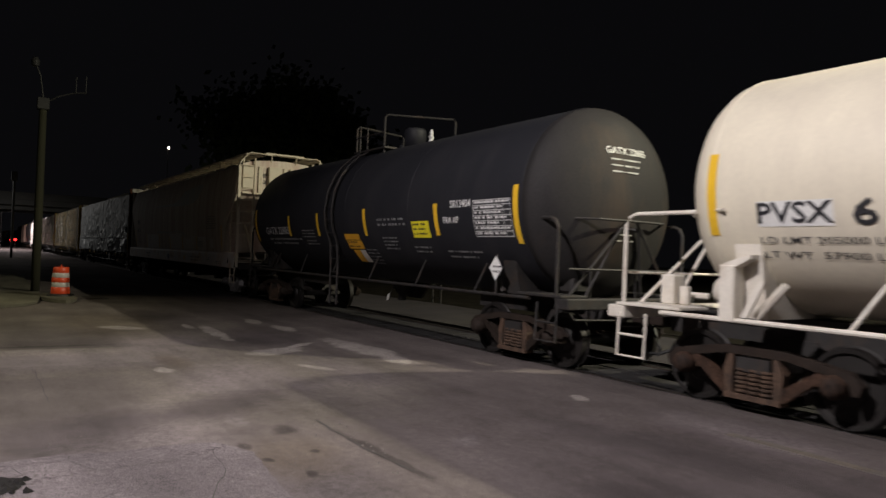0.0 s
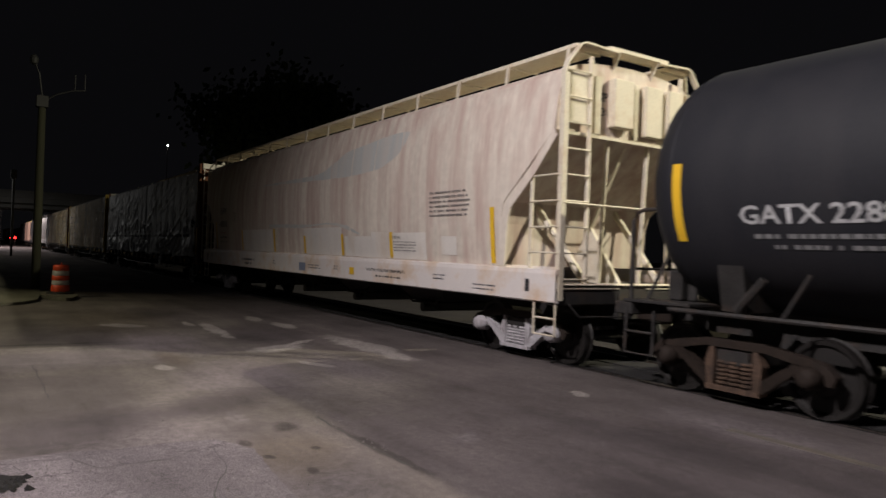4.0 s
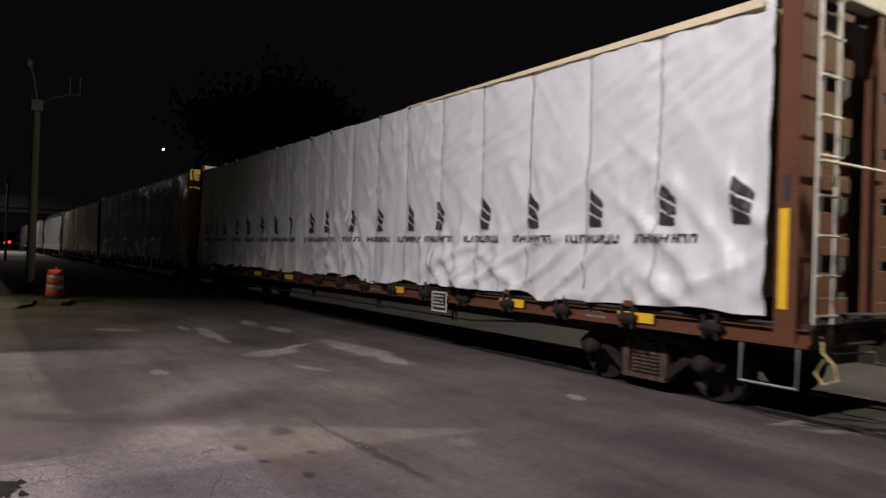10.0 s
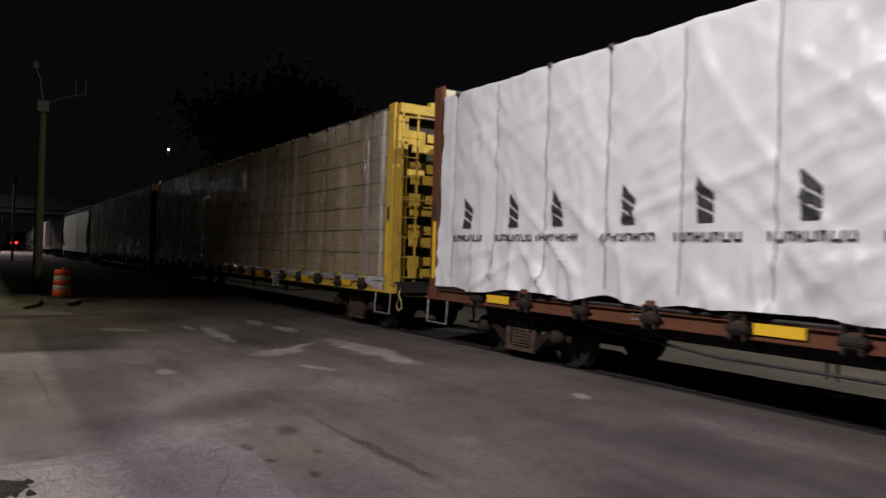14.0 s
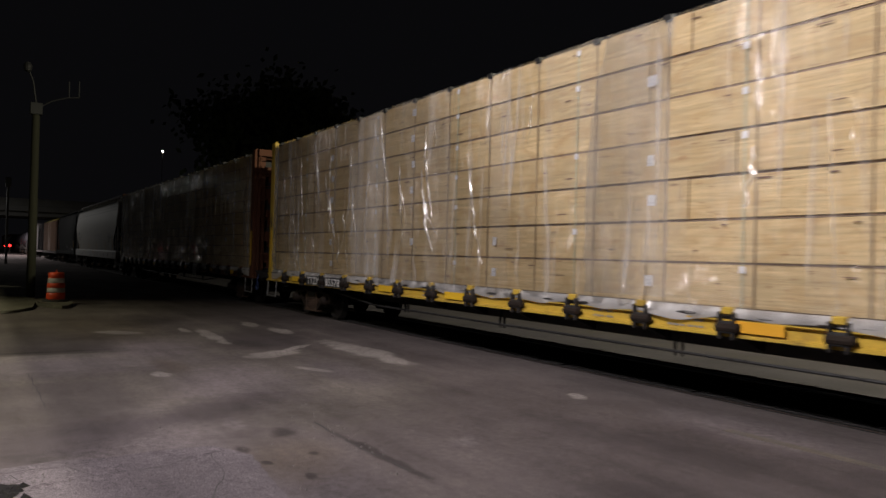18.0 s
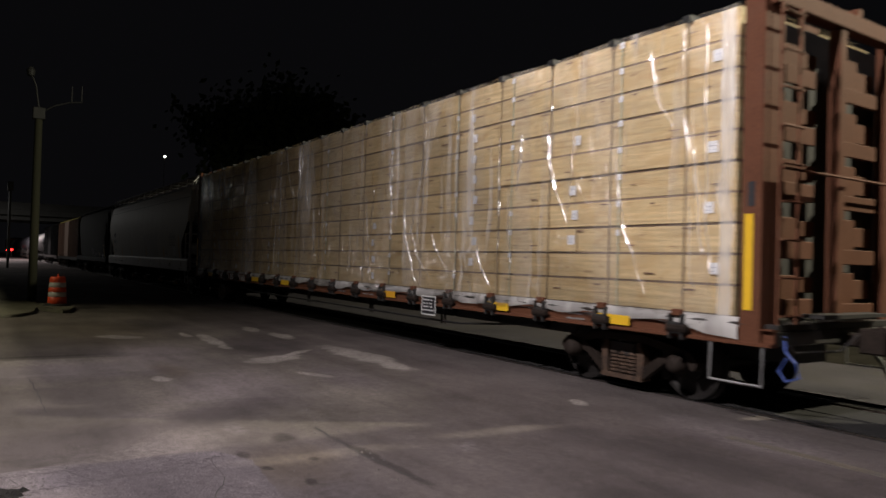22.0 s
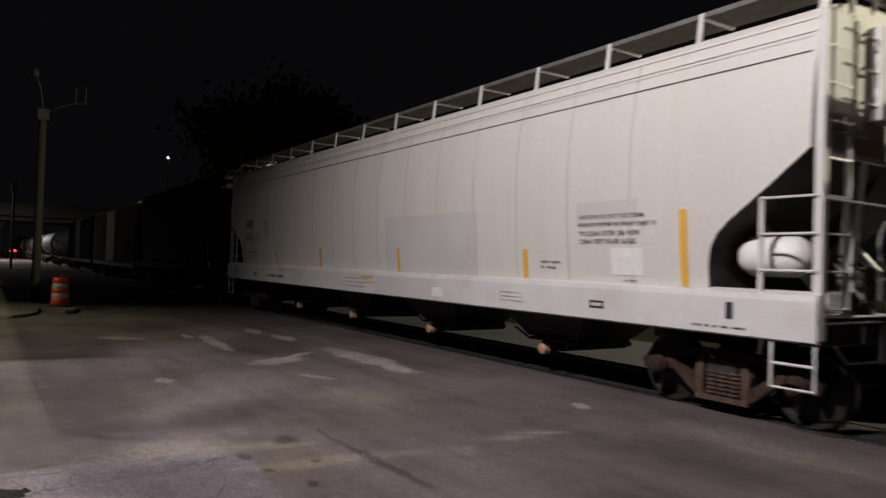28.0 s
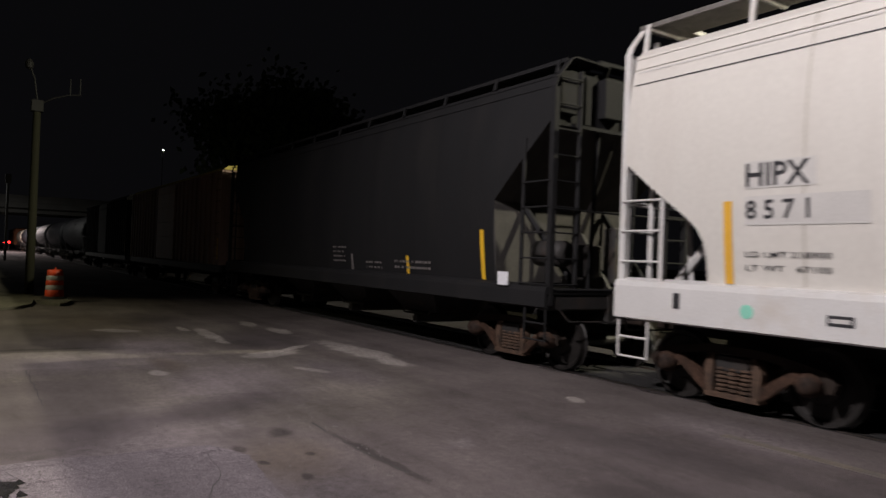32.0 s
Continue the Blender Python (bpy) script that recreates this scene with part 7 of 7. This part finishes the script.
def lumber(car, rows, z0, z1, seed, tags):
    """Bundles of boards in tiers on both sides of the beam, under clear wrap."""
    rnd = random.Random(seed)
    pitch = (z1 - z0) / rows
    for r in range(rows):
        x = -10.98
        a = z0 + r * pitch
        while x < 10.9:
            w = min(rnd.choice((3.66, 4.88, 4.88, 4.27)), 10.98 - x)
            if 10.98 - (x + w) < 1.5:
                w = 10.98 - x
            for s in (-1, 1):
                out = 1.385 + rnd.uniform(-0.012, 0.012)
                b = part("timber_block", boxes((x + 0.008, x + w - 0.008, min(s * 0.16, s * out), max(s * 0.16, s * out), a + 0.028, a + pitch - 0.004)), WOOD, car)
            x += w
        for x in [-10.6 + 1.22 * i for i in range(18)]:
            part("sticker", boxes((x - 0.04, x + 0.04, -1.34, 1.34, a, a + 0.027)), WOOD, car)
        # recessed strip coloured as the shaded gap under each tier
        part("dunnage_gap", boxes((-10.97, 10.97, -1.365, 1.365, a + 0.002, a + 0.026)), GAP_SHADE, car)
    bm = bmesh.new()
    for r in range(rows):
        x = -10.9
        while x < 10.8:
            x += rnd.uniform(0.3, 1.6)
            w, z = rnd.uniform(0.05, 0.2), z0 + (r + rnd.choice((0.3, 0.55, 0.8, 0.88))) * pitch
            if x + w < 10.9:
                boxes((x, x + w, -1.4005, -1.396, z, z + rnd.uniform(0.008, 0.016)), bm=bm)
    part("grade_stamp", bm, STAMP, car)
    for i, (x, rr) in enumerate(tags):
        for r in rr:
            for k in range(1):
                z = z0 + (r + 0.55) * pitch
                wd, hd = rnd.uniform(0.09, 0.14), min(0.13, pitch * 0.42)
                xx = x + rnd.uniform(-0.06, 0.06)
                p = part("bundle_tag", boxes((xx - wd / 2, xx + wd / 2, -1.408, -1.402, z - hd / 2, z + hd / 2)), PAPER, car, "white paper bundle tag")
                bm = bars(xx - wd / 2 + 0.02, xx + wd / 2 - 0.03, z + hd / 2 - 0.05, 2, 0.014, 0.03, i * 31 + r)
                for v in bm.verts:
                    v.co.y -= 1.411
                part("tag_writing", bm, DECAL_GREY, p)


def sag(x, z, seed):
    """Folds of a loose sheet: soft pleats, sharp diagonal pulls towards the foot, and flutter."""
    f = 0.013 * noise.noise(Vector((x * 0.9 + seed, z * 0.35, 0.3))) + 0.008 * noise.noise(Vector((x * 2.6 + z * 1.4 + seed, z * 0.6, 2.1))) + 0.004 * noise.noise(Vector((x * 7.0 - z * 2.0, z * 2.2 + seed, 5.0)))
    low = max(0.0, min(1.0, (2.7 - z) / 1.3))
    # pulled in along each strap
    d = (x + 10.6 + 0.04 * noise.noise(Vector((x, z * 0.5, seed)))) / 1.187
    d = abs(d - round(d)) * 1.187
    f -= 0.010 * math.exp(-(d / 0.05) ** 2) + 0.008 * math.exp(-(d / 0.2) ** 2)
    # diagonal creases
    for k, (a, b, w) in enumerate(((1.0, 1.0, 0.05), (0.8, -1.5, 0.045), (1.5, 0.35, 0.035))):
        g = noise.noise(Vector(((x * a + z * b) * 1.15 + seed + 3 * k, (x * b - z * a) * 0.22, 4.0 + k)))
        m = noise.noise(Vector((x * 0.45 + k * 7, z * 0.5, seed)))
        f += (0.5 + 1.3 * low) * w * max(0.0, 0.16 - abs(g)) * 4 * max(0.0, min(1.0, m * 3 + 0.35))
    # fine sharp wrinkles in patches
    for k, (a, b) in enumerate(((0.9, 0.55), (0.45, -1.0), (1.1, 0.1))):
        g = noise.noise(Vector(((x * a + z * b) * 2.7 + seed + 5 * k, (x * b - z * a) * 0.45, 9.0 + k)))
        m = noise.noise(Vector((x * 0.6 + 5 * k, z * 0.7, seed + 2)))
        f += 0.014 * max(0.0, 1 - abs(g) / 0.13) * max(0.0, min(1.0, m * 3.5 + 0.1))
    return f


def cover(car, name, label, material, seed, z0, z1, hang, step, stand, drape):
    bm = bmesh.new()
    nx = int(22.0 / step)
    nz = max(10, int((z1 - z0) / step))
    rows = []
    for i in range(nx + 1):
        x = -11.0 + 22.0 * i / nx
        lowz = z0 - hang * (0.5 + 0.9 * (0.6 * noise.noise(Vector((x * 0.55 + seed, 3, 1))) + 0.6 * noise.noise(Vector((x * 1.5 + seed, 3, 4)))))
        col = []
        for j in range(nz + 1):
            z = lowz + (z1 + 0.03 * noise.noise(Vector((x * 0.8, seed, 0))) - lowz) * j / nz
            k = 1 - j / nz
            y = -stand - sag(x, z, seed) * drape - 0.05 * drape * k ** 4 * abs(noise.noise(Vector((x * 2.2, seed, 9)))) * 2
            col.append(bm.verts.new((x, min(y, -1.395), z)))
        for yy in (-1.1, -0.5, 0, 0.5, 1.1):
            col.append(bm.verts.new((x, yy, z1 + 0.03 + 0.04 * noise.noise(Vector((x * 1.1, yy * 2, seed))))))
        rows.append(col)
    for a, b in zip(rows, rows[1:]):
        for j in range(len(a) - 1):
            bm.faces.new((a[j], b[j], b[j + 1], a[j + 1]))
    return part(name, bm, material, car, label, smooth=True)


def wrapped_car():
    car = centerbeam("centerbeam_car", "brown centerbeam car loaded with lumber under printed white tarp", -53.52, CB_BROWN, CB_GALV, RUST, None, 0.5)
    cover(car, "white_tarp", "white woven lumber tarp with dark printed emblems", TARP, 4.0, 1.2, 4.42, 0.2, 0.06, 1.45, 2.0)
    part("load_core", soft(boxes((-10.95, 10.95, -1.3, 1.3, 1.3, 4.38)), 0.05), WOOD, car, "stacked lumber under the tarp")
    # dark block added for the shade between tarp and deck
    part("load_bunk", boxes((-10.95, 10.95, -1.22, 1.22, 1.062, 1.3)), SHADE_PAINT, car, "dark block painted as shade under the load")

    # cream strip added in place of lamplight on the tarp's top edge
    part("edge_board", prism([(3.6, 4.42), (10.9, 4.34), (10.9, 4.44), (3.6, 4.44)], -1.49, -1.475), mat("lit_edge_cream", (0.62, 0.52, 0.36), 0.8, var=0.15, scale=2), car, "cream strip painted for the lamplit top edge of the tarp")

    def ply(x, z):
        k = max(0.0, 1 - (z - 1.1) / 3.32)
        return 1.45 + sag(x, z, 4.0) * 2.0 + 0.1 * k ** 4 * abs(noise.noise(Vector((x * 2.2, 4.0, 9)))) * 2 + 0.02
    for x in (-10.25, -9.05, -8.05, -6.75, -5.6, -4.4, -3.28, -2.28, -0.95, -0.05, 1.36, 2.54, 3.72, 4.75, 6.05, 7.22, 8.45, 9.62, 10.6):
        wide = 0.24 if -1.1 < x or x < -9 else 0.21
        # emblem: a leaning dark block cut by two pale slashes
        for a0, a1, b0, b1 in ((0.0, 0.17, 0.0, 0.075), (0.20, 0.33, 0.105, 0.20), (0.36, 0.52, 0.23, 0.32)):
            bm = bmesh.new()
            cols = []
            for k in range(10):
                u0 = k / 9
                cols.append([bm.verts.new((x + u0 * wide, 0, 2.08 + a0 + (b0 - a0) * u0 + (a1 - a0 + (b1 - b0 - a1 + a0) * u0) * i / 5)) for i in range(6)])
            for c, d in zip(cols, cols[1:]):
                for i in range(5):
                    bm.faces.new((c[i], d[i], d[i + 1], c[i + 1]))
            for v in bm.verts:
                v.co.y = -ply(v.co.x, v.co.z)
            part("printed_emblem", bm, TARP_DARK, car, "dark slanted emblem")
        bm = bmesh.new()
        xx = x - 0.34
        if xx > 10.2:
            continue
        for w in (0.03, 0.11, 0.10, 0.09, 0.11, 0.09, 0.12, 0.11):
            w *= 0.9
            rects = [(xx, xx + 0.024, 1.865, 1.97)]
            if w > 0.05:
                zz = (1.908, 1.948, 1.865)[int(xx * 40) % 3]
                rects += [(xx + w - 0.024, xx + w, 1.865, 1.97), (xx + 0.024, xx + w - 0.024, zz, zz + 0.022)]
            for r0, r1, q0, q1 in rects:
                bm.faces.new([bm.verts.new(q) for q in ((r0, 0, q0), (r1, 0, q0), (r1, 0, q1), (r0, 0, q1))])
            xx += w + 0.03
        bmesh.ops.subdivide_edges(bm, edges=bm.edges[:], cuts=1, use_grid_fill=True)
        for v in bm.verts:
            v.co.y = -ply(v.co.x, v.co.z)
        part("printed_wordmark", bm, TARP_DARK, car, "row of dark printed blocks")
    for i in range(18):
        x = -10.6 + i * 1.187
        bm = bmesh.new()
        rows = [(bm.verts.new((x - 0.007, 0, z)), bm.verts.new((x + 0.007, 0, z))) for z in np.arange(1.25, 4.42, 0.06)]
        for a, b in zip(rows, rows[1:]):
            bm.faces.new((a[0], a[1], b[1], b[0]))
        for v in bm.verts:
            v.co.y = -ply(v.co.x, v.co.z) - 0.008
        if i % 3 != 1:
            part("corner_guard", boxes((x - 0.025, x + 0.025, -1.475, -1.3, 4.38, 4.45)), RUBBER, car, "black corner guard")
        part("load_strap", bm, mat("tarp_seam", (0.34, 0.34, 0.36), 0.6, var=0.1), car)
    return car


def yellow_car():
    car = centerbeam("centerbeam_car", "faded yellow centerbeam car loaded with wrapped lumber", -77.65, CB_YELLOW, CB_YELLOW, RUST, [("TTZX", -8.17, 0.72), ("85578", -7.08, 0.78)])
    lumber(car, 7, 1.12, 4.54, 3, [(7.75, (0, 1, 3, 4, 5, 6)), (7.0, (1,)), (4.85, (2, 4, 5, 6)), (-3.8, (1, 3, 4, 5, 6)), (-7.35, (0, 1, 2, 3, 4, 5)), (-1.2, (0, 1)), (1.9, (0, 2, 3, 5)), (10.75, (1, 2, 4, 6))])
    straps(car, 1.17, -10.75, 19, DARK_STEEL_STRAP)
    bands(car, (8.3, 5.4, 3.15, 0.6, -2.3, -5.2, -8.9, 10.1), 1.12, 4.54, 7, 4)
    flap(car, 3.0, (10.9, 9.6), (10.9, 10.2), 0.2, 1.2, 4.5)
    flap(car, 5.0, (2.2, 1.2), (2.2, 0.9), -0.2, 1.2, 4.5)
    flap(car, 6.0, (-5.9, -5.0), (-6.4, -4.3), 0.3, 1.2, 4.5)
    hem(car, 2.0, 1.1)
    wrap_ends(car, 2.0, 1.15, 4.5)
    creases(car, 21, [(-6.3, 3.9, 1.5, -0.5, 0.035), (-6.1, 3.6, 1.3, -0.3, 0.02), (-4.2, 3.4, 2.2, 0.35, 0.02), (-3.4, 3.2, 2.0, 0.6, 0.028), (-9.9, 4.4, 1.3, 0.2, 0.02), (-9.2, 4.2, 1.3, 0.5, 0.025), (-8.4, 4.3, 2.4, 0.3, 0.02), (10.2, 4.4, 1.4, 0.1, 0.02)])
    scatter_creases(car, 22, 22, -10.8, -3)
    scatter_creases(car, 23, 9, -3, 10.8)
    cover(car, "clear_wrap", "clear plastic wrap with shiny creases over the lumber", FILM, 7.0, 1.1, 4.56, 0.08, 0.09, 1.425, 1.2)
    return car


def brown_car():
    car = centerbeam("centerbeam_car", "brown centerbeam car loaded with wrapped lumber", -101.72, CB_BROWN, CB_BROWN, RUST, [("NS", -7.98, 0.32), ("120", -6.9, 0.5), ("182", -5.75, 0.5)], 0.42, mat("blue_lever_paint", (0.06, 0.10, 0.32), 0.5, var=0.15))
    lumber(car, 10, 1.1, 4.52, 5, [(6.1, tuple(range(1, 9))), (8.45, (2, 3, 4)), (8.5, (6,)), (2.6, (0, 1, 2, 3)), (-3.7, (0, 1, 2)), (-8.5, (4, 5, 6, 7, 8, 9)), (-9.2, (0, 1, 2, 3)), (-6.6, (0, 2, 3)), (10.7, (1, 3, 5, 8))])
    straps(car, 1.17, -10.75, 19, DARK_STEEL_STRAP)
    bands(car, (9.3, 7.1, 5.6, 3.3, 0.2, -2.9, -5.4, -7.7), 1.1, 4.52, 10, 6)
    flap(car, 8.0, (3.9, 5.3), (3.9, 5.0), -0.5, 1.15, 4.5)
    flap(car, 9.0, (-1.4, -0.6), (-1.6, -0.2), 0.3, 1.15, 4.5)
    flap(car, 2.0, (-10.9, -9.4), (-10.9, -8.9), 0.2, 1.15, 4.5)
    flap(car, 4.0, (-5.6, -4.9), (-6.0, -4.4), 0.2, 1.15, 4.5)
    hem(car, 5.0, 1.08)
    wrap_ends(car, 5.0, 1.12, 4.48)
    creases(car, 31, [(4.6, 4.3, 1.6, -0.7, 0.03), (4.7, 4.2, 1.3, -0.55, 0.02), (3.9, 2.6, 1.25, 0.5, 0.035), (4.2, 2.3, 1.3, 0.7, 0.025), (4.9, 2.2, 1.5, 0.6, 0.02), (6.3, 2.0, 1.2, 0.5, 0.02), (10.3, 4.4, 1.4, 0.2, 0.022), (10.6, 4.4, 1.3, 0.1, 0.022), (9.3, 3.0, 1.3, 0.5, 0.02)])
    scatter_creases(car, 32, 30, -10.8, 0)
    scatter_creases(car, 33, 14, 0, 10.8)
    cover(car, "clear_wrap", "clear plastic wrap with shiny creases over the lumber", FILM, 11.0, 1.05, 4.55, 0.12, 0.09, 1.425, 1.2)
    return car


# ---- the cars further back ----
def boxcar(u, half, paint, label, edge):
    car = new_car("boxcar", label, "boxcar", u, half)
    part("body", soft(boxes((-half, half, -1.42, 1.42, 1.1, 4.3)), 0.03), paint, car)
    part("roof", prism_x([(-1.45, 4.3), (1.45, 4.3), (1.3, 4.42), (0, 4.55), (-1.3, 4.42)], -half - 0.02, half + 0.02), edge, car, "galvanised peaked roof")
    n = 24
    for i in range(n + 1):
        x = -half + 0.05 + (2 * half - 0.1) * i / n
        if abs(x) > 1.7:
            part("side_post", boxes((x - 0.05, x + 0.05, -1.49, -1.42, 1.1, 4.28)), paint, car)
    door = part("sliding_door", soft(boxes((-1.6, 1.6, -1.53, -1.43, 1.15, 4.2)), 0.02), paint, car, "sliding side door")
    for z in (1.5, 2.1, 2.7, 3.3, 3.9):
        part("door_rib", boxes((-1.55, 1.55, -1.56, -1.525, z, z + 0.06)), paint, door)
    part("side_sill", boxes((-half, half, -1.46, -1.36, 0.86, 1.1)), STEEL_DARK, car)
    part("centre_sill", boxes((-half, half, -0.35, 0.35, 0.6, 1.1)), STEEL_DARK, car)
    for s in (-1, 1):
        for i in range(8):
            z = 1.4 + 0.37 * i
            part("end_corrugation", boxes((min(s * half, s * (half + 0.06)), max(s * half, s * (half + 0.06)), -1.3, 1.3, z, z + 0.16)), paint, car)
            part("rung", rod([(s * (half - 0.1), -1.5, z), (s * (half - 0.55), -1.5, z)], 0.014), STEEL_DARK, car)
        coupler(car, s * half, s)
        truck(car, s * (half - 1.7), RUST)
    part("tape_stripe", boxes((half - 0.5, half - 0.4, -1.43, -1.425, 1.3, 2.0)), YELLOW, car)
    return car


white_tank()
grey_tank()
cream_hopper()
wrapped_car()
yellow_car()
brown_car()
white_hopper()
grey_hopper()
YEL_ROOF = mat("yellow_roof_edge", (0.6, 0.5, 0.1), 0.6, var=0.3, scale=2)
boxcar(-158.6, 8.0, BOX_BROWN, "brown ribbed boxcar with a yellow roof edge", YEL_ROOF)
dark_tank = lambda u: tank_car("tank_car", "dark tank car far back in the train", u, 8.2, 7.0, 1.45, 2.6, TANK_GREY, TANK_GREY, STEEL_DARK, 6.4, STEEL_DARK, False)
pale_tank = lambda u: tank_car("tank_car", "pale tank car far back in the train", u, 8.2, 7.0, 1.45, 2.6, TANK_WHITE, TANK_WHITE, STEEL_DARK, 6.4, STEEL_DARK, False)
boxcar(-176.4, 8.2, HOP_GREY, "dark boxcar far back in the train", HOP_GREY)
for i in range(5):
    dark_tank(-194.5 - 17.6 * i)
pale_tank(-282.5)
# brown boxcar coloured orange to hold the lamplight on it
boxcar(-300.5, 8.2, mat("orange_lit_boxcar_paint", (0.45, 0.16, 0.06), 0.6, var=0.2), "brown boxcar with orange lamplight in its paint far back in the train", HOP_GREY)
boxcar(-318.5, 8.2, BOX_BROWN, "brown boxcar at the end of the view", HOP_GREY)


# ---- what moves ----
def motions():
    marks = [t for t, _ in RUN]
    gone = [d for _, d in RUN]
    for car, u in CARS:
        walk(car, [(t, pose(u + d, YC, 0)) for t, d in RUN])
    steps = [i * 0.15 for i in range(214)] + [32.0]
    for ws, x in WHEELSETS:
        walk(ws, [(t, pose(x, 0, WHEEL_R, 0, math.degrees(float(np.interp(t, marks, gone)) / WHEEL_R) % 360, 0)) for t in steps])


motions()
